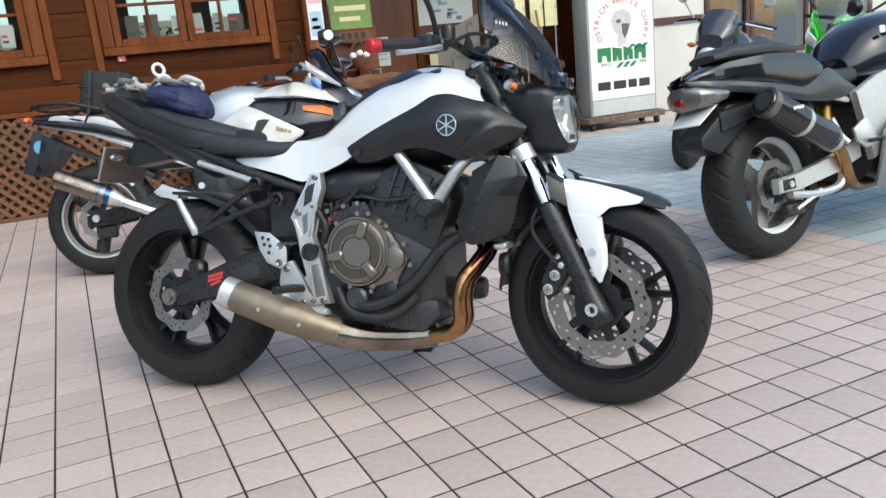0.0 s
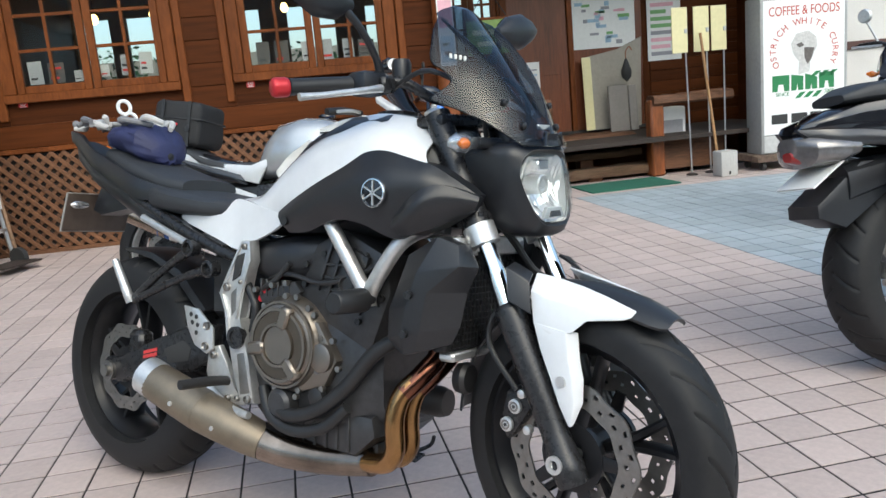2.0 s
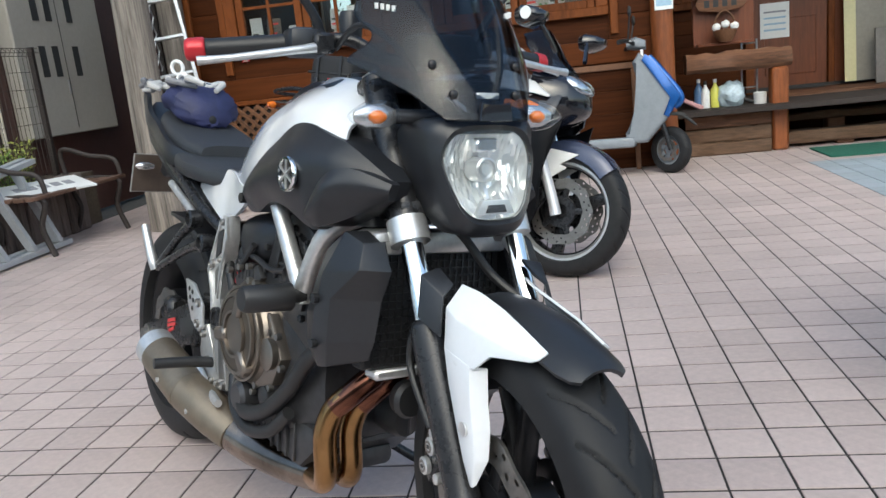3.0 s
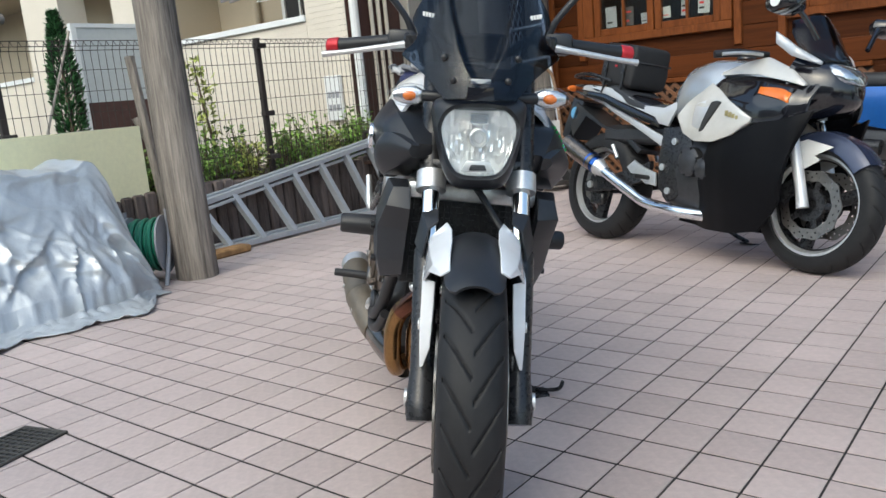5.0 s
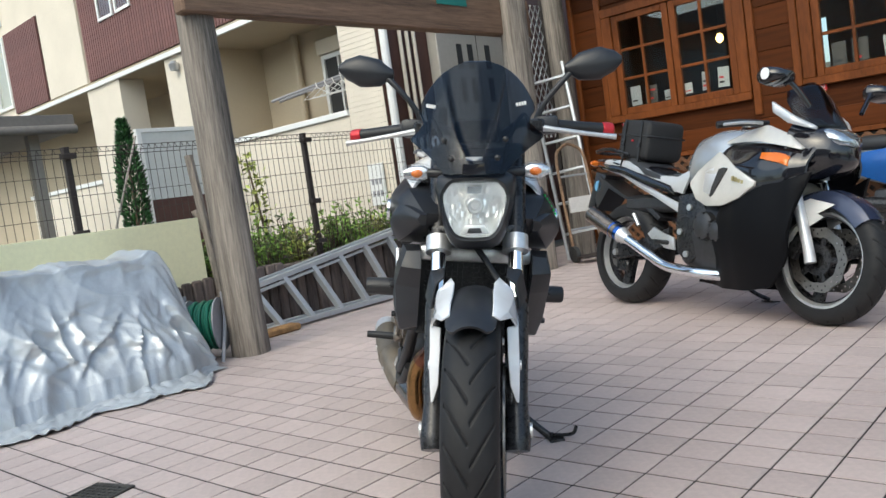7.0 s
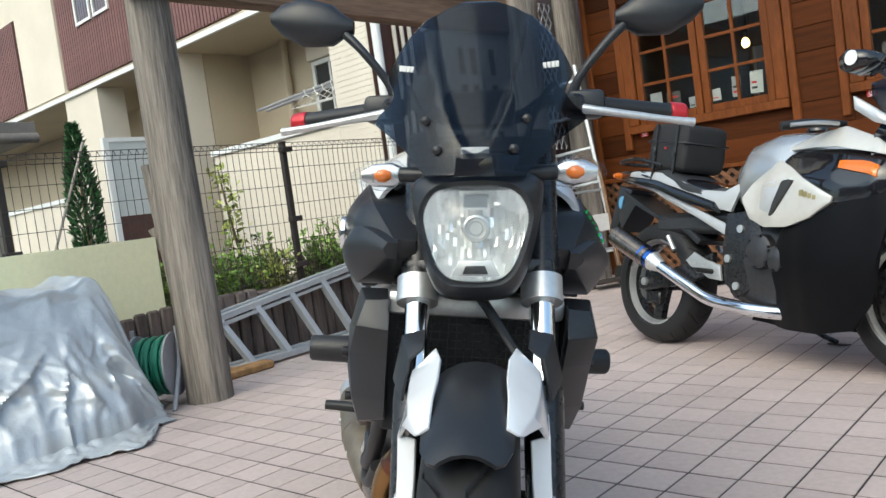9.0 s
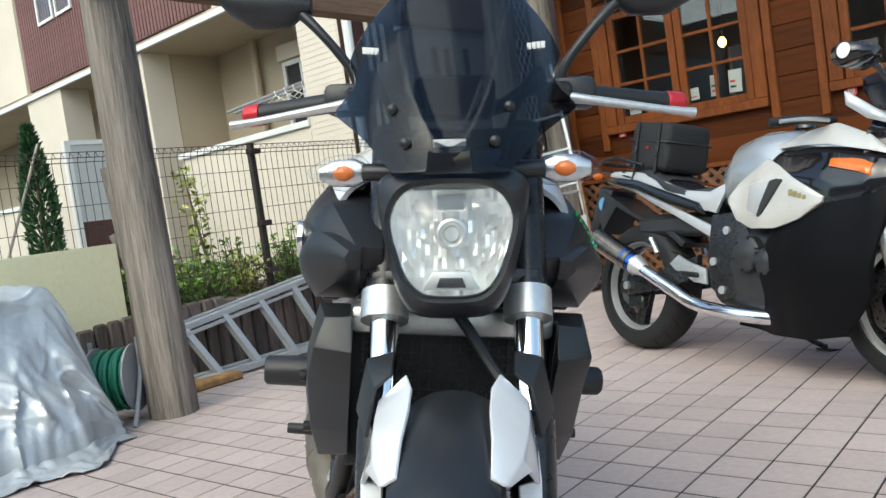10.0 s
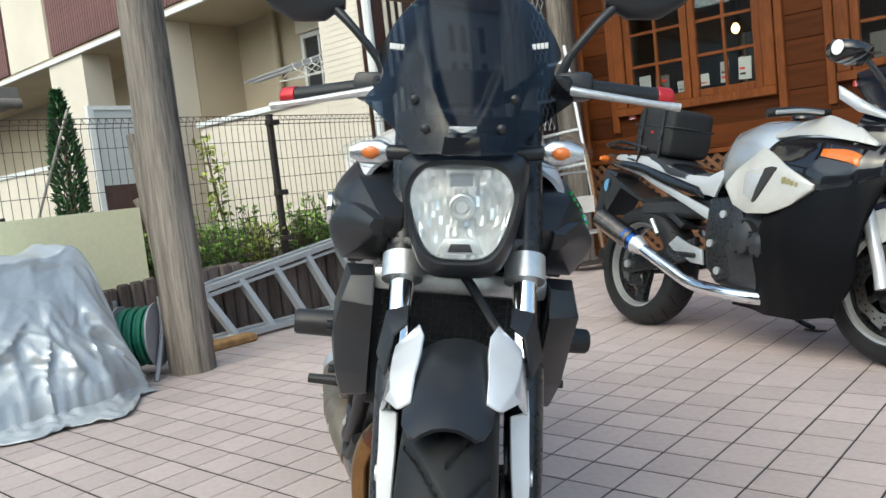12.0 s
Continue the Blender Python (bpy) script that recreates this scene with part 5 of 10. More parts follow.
# bars, grips, levers, mirrors
bar = [(0.915, -0.345, 1.030), (0.955, -0.215, 1.040), (1.01, -0.12, 1.045), (1.05, -0.06, 1.010), (1.055, 0.06, 1.010), (1.01, 0.12, 1.045), (0.955, 0.215, 1.040), (0.915, 0.345, 1.030)]
bp("handlebar", tube(bar, 0.0115, 12), M_satin, "black handlebar", True)
for s in (-1, 1):
    g = lambda t: Vector((0.957, s * 0.215, 1.040)).lerp(Vector((0.913, s * 0.352, 1.030)), t)
    bp("grip", tube([g(0), g(0.1), g(0.9), g(1)], [0.019, 0.017, 0.017, 0.019], 16), M_smooth_rubber, "black rubber grip", True)
    bp("bar_end", tube([g(1.0), g(1.04), g(1.20), g(1.25)], [0.017, 0.020, 0.020, 0.015], 16), M_redano, "red anodised bar end", True)
    bp("lever", tube([(1.005, s * 0.165, 1.032), (1.012, s * 0.215, 1.024), (1.000, s * 0.33, 1.008), (0.990, s * 0.385, 1.002)], [0.011, 0.0075, 0.006, 0.008], 10), M_cast, "silver hand lever", True)
    bp("switch_box", box(0.945, 1.005, s * 0.19 - 0.035, s * 0.19 + 0.035, 1.015, 1.065, 0.012, seg=2), M_black, "", True)
    bp("lever_mount", box(0.985, 1.02, s * 0.165 - 0.02, s * 0.165 + 0.02, 1.02, 1.055, 0.006), M_satin, "", True)
    bp("mirror_stem", tube([(0.99, s * 0.165, 1.055), (0.995, s * 0.180, 1.09), (1.00, s * 0.225, 1.145), (0.99, s * 0.268, 1.188)], [0.011, 0.008, 0.008, 0.010], 10), M_black, "", True)
    mr = []
    for i in range(9):
        t = i / 8
        hh = interp([(0.0, 0.012), (0.30, 0.040), (0.62, 0.045), (0.85, 0.030), (1.0, 0.010)], t)[0]
        yy = s * (0.243 + 0.158 * t)
        zz = 1.192 + 0.020 * t
        ring = []
        for k in range(16):
            a = 2 * math.pi * k / 16
            ring.append((0.985 + (0.030 if math.cos(a) > 0 else 0.008) * math.cos(a) * math.sin(math.pi * (0.1 + 0.8 * t)) ** 0.5, yy, zz + hh * math.copysign(abs(math.sin(a)) ** 0.7, math.sin(a))))
        mr.append(ring)
    mh = bp("mirror", loft(mr), M_black, "black rear-view mirror", True)
    gl = [(0.976, y_ * 0.985 + s * 0.004, z_) for x_, y_, z_ in [mr[i][4] for i in range(1, 8)] + [mr[i][12] for i in range(7, 0, -1)]]
    gb_ = bmesh.new()
    gb_.faces.new([gb_.verts.new((x_, y_, 1.203 + (z_ - 1.203) * 0.86)) for x_, y_, z_ in gl])
    part("mirror_glass", gb_, M_chrome, mh)
bp("reservoir", lathe([(0, 0.02), (0.04, 0.022), (0.05, 0.018)], "z", 16, (1.0, -0.11, 1.045)), M_black, "", True)
for k, (y0, y1) in enumerate(((-0.14, -0.03), (0.14, 0.05))):
    bp("cable", tube([(1.0, y0, 1.03), (1.10, y0 * 0.9, 1.06), (1.20, y0 * 0.6, 0.98), (1.16, y1, 0.82), (1.10, y1, 0.72)], 0.0055, 8), M_smooth_rubber, "", True)
bp("front_cable", tube([(1.20, -0.02, 0.735), (1.21, 0.01, 0.70), (1.23, 0.05, 0.64), (1.27, 0.085, 0.60)], 0.008, 8), M_smooth_rubber, "", True)

# tank core
core = body([(0.52, 0.075, 0.70, 0.79, 0.75), (0.62, 0.12, 0.70, 0.865, 0.78), (0.72, 0.150, 0.70, 0.940, 0.80), (0.84, 0.168, 0.70, 0.982, 0.82), (0.95, 0.170, 0.70, 0.982, 0.83),
             (1.04, 0.150, 0.71, 0.955, 0.83), (1.10, 0.11, 0.74, 0.915, 0.83)], 28, 3.0)
bp("tank", core, M_black, "matt black tank centre")
bp("filler_cap", lathe([(0.0, 0.05), (0.012, 0.05), (0.014, 0.042)], "z", 24, (0.90, 0, 0.978)), M_satin)


for s in (-1, 1):
    bp("tank_panel", soft([[(0.485, 0.09, 0.790), (0.50, 0.118, 0.772), (0.53, 0.124, 0.745)],
                            [(0.568, 0.09, 0.806), (0.58, 0.135, 0.785), (0.674, 0.160, 0.757)],
                            [(0.627, 0.09, 0.850), (0.640, 0.150, 0.815), (0.723, 0.176, 0.780)],
                            [(0.694, 0.09, 0.905), (0.71, 0.160, 0.860), (0.780, 0.190, 0.804)],
                            [(0.779, 0.09, 0.950), (0.79, 0.170, 0.895), (0.850, 0.199, 0.832)],
                            [(0.871, 0.09, 0.974), (0.88, 0.174, 0.918), (0.915, 0.203, 0.858)],
                            [(0.94, 0.09, 0.976), (0.945, 0.174, 0.926), (0.960, 0.198, 0.880)],
                            [(1.025, 0.09, 0.958), (1.025, 0.167, 0.914), (1.03, 0.190, 0.878)],
                            [(1.078, 0.11, 0.912), (1.088, 0.158, 0.882), (1.105, 0.177, 0.856)]], s, 0.008), M_wpaint, "pearl white tank side panel")
    bp("side_panel", soft([[(0.245, 0.090, 0.755), (0.25, 0.098, 0.737)], [(0.34, 0.107, 0.755), (0.34, 0.112, 0.712)], [(0.43, 0.118, 0.752), (0.428, 0.127, 0.689)],
                            [(0.485, 0.122, 0.788), (0.503, 0.132, 0.666)], [(0.55, 0.132, 0.782), (0.562, 0.142, 0.684)], [(0.62, 0.150, 0.765), (0.645, 0.157, 0.711)], [(0.672, 0.160, 0.757), (0.690, 0.166, 0.732)]], s, 0.008), M_wpaint, "pearl white side panel under the seat")
    crisp(bp("tank_cover", pod([[(0.674, 0.162, 0.758), (0.685, 0.172, 0.740), (0.712, 0.165, 0.711)],
                            [(0.740, 0.182, 0.787), (0.755, 0.202, 0.755), (0.787, 0.182, 0.715)],
                            [(0.827, 0.197, 0.823), (0.840, 0.219, 0.785), (0.873, 0.197, 0.741)],
                            [(0.907, 0.203, 0.855), (0.925, 0.230, 0.805), (0.955, 0.207, 0.735)],
                            [(0.956, 0.198, 0.881), (0.985, 0.235, 0.815), (1.012, 0.200, 0.712)],
                            [(1.010, 0.195, 0.884), (1.040, 0.233, 0.815), (1.048, 0.196, 0.705)],
                            [(1.074, 0.190, 0.865), (1.085, 0.222, 0.818), (1.078, 0.194, 0.728)],
                            [(1.13, 0.182, 0.848), (1.130, 0.205, 0.812), (1.130, 0.192, 0.735)],
                            [(1.204, 0.146, 0.795), (1.200, 0.149, 0.785), (1.190, 0.143, 0.765)]], s, 0.11), M_black, "matt black tank cover"))
    crisp(bp("air_scoop", pod([[(1.042, 0.215, 0.742), (1.045, 0.220, 0.727), (1.055, 0.206, 0.712)],
                           [(1.104, 0.220, 0.797), (1.110, 0.232, 0.765), (1.085, 0.206, 0.714)],
                           [(1.155, 0.200, 0.812), (1.150, 0.212, 0.780), (1.135, 0.188, 0.730)],
                           [(1.216, 0.156, 0.790), (1.216, 0.162, 0.778), (1.203, 0.152, 0.764)]], s, 0.14), M_black, "matt black air scoop"))
    em = bp("badge", lathe([(0, 0.030), (s * 0.006, 0.030), (s * 0.008, 0.0285), (s * 0.008, 0.0265), (s * 0.004, 0.026)], "y", 32, (1.012, s * 0.2335, 0.796)), M_chrome, "round chrome badge")
    part("badge_disc", lathe([(0, 0.0262), (s * 0.004, 0.0262), (s * 0.005, 0.0)], "y", 28, (1.012, s * 0.2335, 0.796)), M_gloss, em)
    for k in range(6):
        part("badge_spoke", box(-0.0014, 0.0014, min(s * 0.001, s * 0.0075), max(s * 0.001, s * 0.0075), 0.002, 0.025), M_cast, em).matrix_basis = Matrix.Translation((1.012, s * 0.2335, 0.796)) @ Matrix.Rotation(math.pi * k / 3, 4, "Y")
    bolt(bike, (0.718, s * 0.186, 0.738), "y", 0.011, 0.006 * s, M_satin)
for k in range(6):
    z = 0.858 - 0.0095 * k
    y = 0.183 + (0.860 - z) * 0.64
    bp("decal", box(1.085 + 0.003 * k, 1.118 + 0.001 * k, y, y + 0.004, z - 0.0032, z + 0.0032), mat("green_decal", (0.02, 0.42, 0.10)), "small green decal bar")

# seats and tail
seat = body([(0.10, 0.10, 0.765, 0.835, 0.80), (0.16, 0.135, 0.752, 0.838, 0.80), (0.26, 0.145, 0.745, 0.815, 0.785), (0.38, 0.135, 0.738, 0.797, 0.77), (0.48, 0.105, 0.735, 0.795, 0.765), (0.56, 0.07, 0.745, 0.815, 0.78)], 24, 3.0)
bp("seat", seat, M_leather, "black vinyl rider seat")
pil = body([(-0.13, 0.07, 0.885, 0.945, 0.915), (-0.06, 0.10, 0.865, 0.935, 0.90), (0.06, 0.115, 0.828, 0.895, 0.865), (0.17, 0.115, 0.805, 0.862, 0.835), (0.25, 0.095, 0.80, 0.845, 0.82)], 24, 3.0)
bp("pillion_seat", pil, M_leather, "black vinyl pillion seat")
tail = body([(0.24, 0.085, 0.70, 0.745, 0.73), (0.14, 0.125, 0.69, 0.80, 0.755), (0.0, 0.118, 0.75, 0.865, 0.82), (-0.14, 0.105, 0.82, 0.90, 0.865), (-0.26, 0.075, 0.89, 0.955, 0.925), (-0.31, 0.045, 0.925, 0.975, 0.95)], 20, 2.6)
bp("tail", tail, M_black, "matt black tail unit")
for s in (-1, 1):
    bp("tail_side", shell([(0.23, 0.815), (0.10, 0.848), (-0.02, 0.890), (-0.14, 0.935), (-0.24, 0.985), (-0.31, 1.000)],
                          [(0.22, 0.782), (0.10, 0.790), (-0.02, 0.83), (-0.14, 0.885), (-0.22, 0.925), (-0.30, 0.968)], lambda x, z: interp([(-0.32, 0.075), (-0.1, 0.118), (0.1, 0.138), (0.25, 0.115)], x)[0], s, rows=3), M_black, "dark grey tail side with grab rail")
    bp("under_tail", shell([(0.24, 0.748), (0.16, 0.76), (0.08, 0.775)], [(0.44, 0.655), (0.34, 0.665), (0.12, 0.735)], lambda x, z: 0.122, s, rows=3, n=10), M_black, "black lower tail cover")
bp("tail_lamp", box(-0.325, -0.295, -0.04, 0.04, 0.93, 0.965, 0.01, seg=2), M_redlens, "red tail lamp")
bp("plate_holder", prism([(-0.20, 0.83), (-0.14, 0.83), (-0.05, 0.78), (-0.06, 0.765), (-0.20, 0.745), (-0.24, 0.76)], -0.04, 0.04, "y", 0.006), M_black, "black number plate holder")
np_ = bp("number_plate", prism([(-0.300, 0.695), (-0.262, 0.812), (-0.258, 0.811), (-0.296, 0.694)], -0.112, 0.112, "y"), mat("dull_plate", (0.36, 0.35, 0.33)), "pale number plate with plain bars")
part("plate_back", prism([(-0.2935, 0.698), (-0.2555, 0.809), (-0.2525, 0.808), (-0.2905, 0.697)], -0.110, 0.110, "y"), mat("plate_back_brown", (0.10, 0.075, 0.06), rough=0.5, var=0.2), np_, "dull brown back")
for k, (a, c) in enumerate(((-0.06, -0.02), (0.0, 0.07))):
    part("mark", prism([(-0.292, 0.728), (-0.282, 0.760), (-0.280, 0.7595), (-0.290, 0.7275)], a, c, "y"), M_sggreen, np_)
for s in (-1, 1):
    bp("rear_indicator", lathe([(0, 0.007), (s * 0.02, 0.012), (s * 0.045, 0.011), (s * 0.055, 0.003)], "y", 14, (-0.235, s * 0.06, 0.775)), M_indback, "clear rear indicator")

# frame, swing arm, sub frame
for s in (-1, 1):
    y = s * 0.165
    bp("frame_tube", tube([(0.815, y, 0.765), (0.945, y, 0.58)], 0.0165, 14), M_cast, "grey frame tube")
    bp("frame_tube", tube([(1.075, s * 0.12, 0.73), (1.03, y, 0.695), (0.955, y, 0.595), (0.948, y, 0.56)], 0.0175, 14), M_cast, "grey frame tube")
    bp("sub_frame_tube", tube([(0.50, s * 0.12, 0.64), (0.32, s * 0.125, 0.70), (0.06, s * 0.11, 0.80)], 0.014, 12), M_satin)
    bp("swing_arm", prism([(0.44, 0.475), (0.34, 0.470), (0.22, 0.425), (0.05, 0.345), (-0.02, 0.350), (-0.055, 0.315), (-0.03, 0.283), (0.06, 0.285), (0.22, 0.335), (0.34, 0.345), (0.42, 0.385)], s * 0.105, s * 0.140, "y", 0.010), M_satin, "black swing arm")
    ax_ = bp("axle_adjuster", lathe([(s * 0.138, 0.027), (s * 0.150, 0.027), (s * 0.150, 0.017), (s * 0.162, 0.016), (s * 0.162, 0.009)], "y", 24, (0.0, 0, 0.315)), M_disc, "silver rear axle nut")
    br_ = prism([(0.545, 0.690), (0.580, 0.690), (0.585, 0.640), (0.548, 0.560), (0.535, 0.500), (0.565, 0.455), (0.568, 0.400), (0.600, 0.300), (0.545, 0.295), (0.525, 0.360), (0.500, 0.440), (0.495, 0.520), (0.470, 0.560), (0.500, 0.610)], s * 0.128, s * 0.158, "y", 0.007)
    brk = bp("frame_bracket", br_, M_cast, "cast silver footrest bracket")
    part("inset", prism([(0.530, 0.650), (0.560, 0.660), (0.545, 0.605), (0.518, 0.590)], s * 0.157, s * 0.161, "y", 0.001), M_ink, brk)
    part("raised_edge", prism([(0.572, 0.685), (0.580, 0.688), (0.584, 0.640), (0.549, 0.560), (0.537, 0.500), (0.532, 0.500), (0.540, 0.560), (0.573, 0.640)], s * 0.156, s * 0.1635, "y", 0.002), M_cast, brk)
    part("raised_edge", prism([(0.474, 0.560), (0.503, 0.608), (0.545, 0.680), (0.551, 0.680), (0.511, 0.606), (0.484, 0.558), (0.505, 0.515), (0.509, 0.445), (0.502, 0.445), (0.498, 0.515)], s * 0.156, s * 0.1635, "y", 0.002), M_cast, brk)
    part("hollow", prism([(0.512, 0.560), (0.532, 0.575), (0.528, 0.520), (0.514, 0.505)], s * 0.157, s * 0.1590, "y", 0.001), M_disc, brk)
    part("hollow", prism([(0.535, 0.415), (0.558, 0.420), (0.580, 0.325), (0.548, 0.318)], s * 0.157, s * 0.1590, "y", 0.001), M_disc, brk)
    for bx_, bz_, br2 in ((0.562, 0.675, 0.008), (0.500, 0.575, 0.010), (0.550, 0.590, 0.006), (0.575, 0.310, 0.010), (0.540, 0.308, 0.007)):
        part("bolt", lathe([(s * 0.156, br2), (s * 0.166, br2), (s * 0.168, br2 * 0.7), (s * 0.163, br2 * 0.55)], "y", 14, (bx_, 0, bz_)), M_disc, brk)
    part("pivot_cap", lathe([(s * 0.15, 0.027), (s * 0.168, 0.027), (s * 0.168, 0.018), (s * 0.163, 0.017)], "y", 20, (0.535, 0, 0.455)), M_satin, brk)
    heel = bp("heel_plate", prism([(0.345, 0.520), (0.40, 0.515), (0.455, 0.470), (0.455, 0.420), (0.43, 0.405), (0.385, 0.425), (0.36, 0.465)], s * 0.158, s * 0.166, "y", 0.003), M_cast, "pierced silver heel plate")
    for hx, hz in ((0.375, 0.500), (0.395, 0.495), (0.38, 0.48), (0.40, 0.475), (0.395, 0.455)):
        part("hole", lathe([(s * 0.1665, 0.006), (s * 0.1675, 0.006)], "y", 10, (hx, 0, hz)), M_ink, heel)
    bp("foot_bracket", prism([(0.43, 0.42), (0.47, 0.43), (0.50, 0.38), (0.52, 0.33), (0.57, 0.295), (0.50, 0.285), (0.44, 0.31), (0.42, 0.36)], s * 0.140, s * 0.156, "y", 0.004), M_cast, "silver footrest plate")
    for bx_, bz_, br2 in ((0.452, 0.405, 0.010), (0.478, 0.345, 0.012), (0.505, 0.305, 0.008)):
        bp("plate_bolt", lathe([(s * 0.150, br2), (s * 0.164, br2), (s * 0.166, br2 * 0.7), (s * 0.160, br2 * 0.5)], "y", 14, (bx_, 0, bz_)), M_disc)
    for bx_, bz_ in ((0.435, 0.475), (0.430, 0.425)):
        part("bolt", lathe([(s * 0.165, 0.011), (s * 0.172, 0.010), (s * 0.168, 0.006)], "y", 14, (bx_, 0, bz_)), M_disc, heel)
    bp("footrest", tube([(0.50, s * 0.15, 0.345), (0.49, s * 0.20, 0.350), (0.48, s * 0.285, 0.352)], [0.012, 0.013, 0.012], 10), M_smooth_rubber, "black footrest")
    bp("foot_lever", tube([(0.44, s * 0.165, 0.325), (0.52, s * 0.17, 0.285), (0.60, s * 0.18, 0.278)], [0.009, 0.012, 0.009], 10), M_cast, "silver foot lever")
    bp("frame_slider", tube([(0.955, s * 0.165, 0.575), (0.955, s * 0.19, 0.575), (0.955, s * 0.195, 0.575), (0.955, s * 0.285, 0.575), (0.955, s * 0.290, 0.575)], [0.013, 0.013, 0.026, 0.024, 0.020], 18, smooth=False), M_smooth_rubber, "black crash bobbin")
    # pillion footrest arms
    bp("pillion_arm", tube([(0.43, s * 0.145, 0.615), (0.33, s * 0.155, 0.590), (0.14, s * 0.165, 0.520)], [0.016, 0.010, 0.011], 10), M_satin)
    bp("pillion_arm", tube([(0.355, s * 0.145, 0.665), (0.26, s * 0.155, 0.610), (0.14, s * 0.165, 0.525)], [0.016, 0.010, 0.011], 10), M_satin)
    for x, z in ((0.43, 0.615), (0.355, 0.665)):
        bp("arm_eye", lathe([(s * 0.135, 0.020), (s * 0.165, 0.022), (s * 0.168, 0.015), (s * 0.150, 0.013)], "y", 18, (x, 0, z)), M_satin)
    bp("arm_strut", tube([(0.13, s * 0.13, 0.74), (0.35, s * 0.145, 0.67)], 0.010, 10), M_cast)
    bp("pillion_footrest", tube([(0.135, s * 0.172, 0.515), (0.125, s * 0.178, 0.545), (0.085, s * 0.185, 0.625)], [0.012, 0.013, 0.010], 10), M_cast, "folded silver pillion footrest")
M_redink = mat("red_sticker", (0.6, 0.05, 0.05))
for k, (x0, x1) in enumerate(((0.152, 0.208), (0.150, 0.207), (0.160, 0.198))):
    z = 0.384 - 0.0125 * k
    st = prism([(x0, z - 0.010), (x1, z + 0.004), (x1, z + 0.013), (x0, z - 0.001)], -0.1425, -0.1408, "y")
    bp("sticker", st, M_redink, "red printed sticker bar")
bp("rear_hugger", prism([(0.33, 0.50), (0.22, 0.60), (0.10, 0.645), (-0.02, 0.655), (-0.02, 0.645), (0.10, 0.63), (0.20, 0.585), (0.30, 0.49)], -0.08, 0.08, "y", 0.003), M_black)
bp("shock_cover", box(0.33, 0.46, -0.07, 0.07, 0.48, 0.66, 0.02), M_engine)
bp("caliper_rear", box(0.055, 0.115, -0.125, -0.075, 0.36, 0.43, 0.012), M_satin)

# engine
bp("crankcase", body([(0.50, 0.11, 0.30, 0.50, 0.40), (0.58, 0.135, 0.235, 0.55, 0.40), (0.72, 0.145, 0.215, 0.58, 0.40), (0.86, 0.135, 0.23, 0.56, 0.40), (0.95, 0.11, 0.28, 0.50, 0.40)], 20, 3.6), M_engine, "black crankcase")
cyl = prism([(0.70, 0.55), (0.93, 0.45), (0.985, 0.585), (0.975, 0.665), (0.845, 0.725), (0.765, 0.685)], -0.135, 0.135, "y", 0.014)
bp("cylinder_head", cyl, M_engine, "black cylinder head")
for k in range(4):
    z = 0.555 + 0.028 * k
    bp("head_rib", box(0.80, 0.955, -0.142, 0.142, z, z + 0.006, 0.001), M_engine)
bp("throttle_box", body([(0.52, 0.10, 0.60, 0.69, 0.645), (0.62, 0.145, 0.575, 0.705, 0.645), (0.74, 0.145, 0.595, 0.715, 0.66), (0.80, 0.11, 0.64, 0.71, 0.68)], 20, 3.0), M_black, "matt black intake cover")
bp("coolant_cap", lathe([(0, 0.030), (0.02, 0.033), (0.026, 0.026)], "z", 20, (1.09, -0.115, 0.715)), M_black)
# Darker copy of the cover bronze: shade of the recessed arcs as colour.
M_recess = mat("bronze_groove_shade", (0.11, 0.092, 0.072), rough=0.5, metal=0.7, var=0.1)
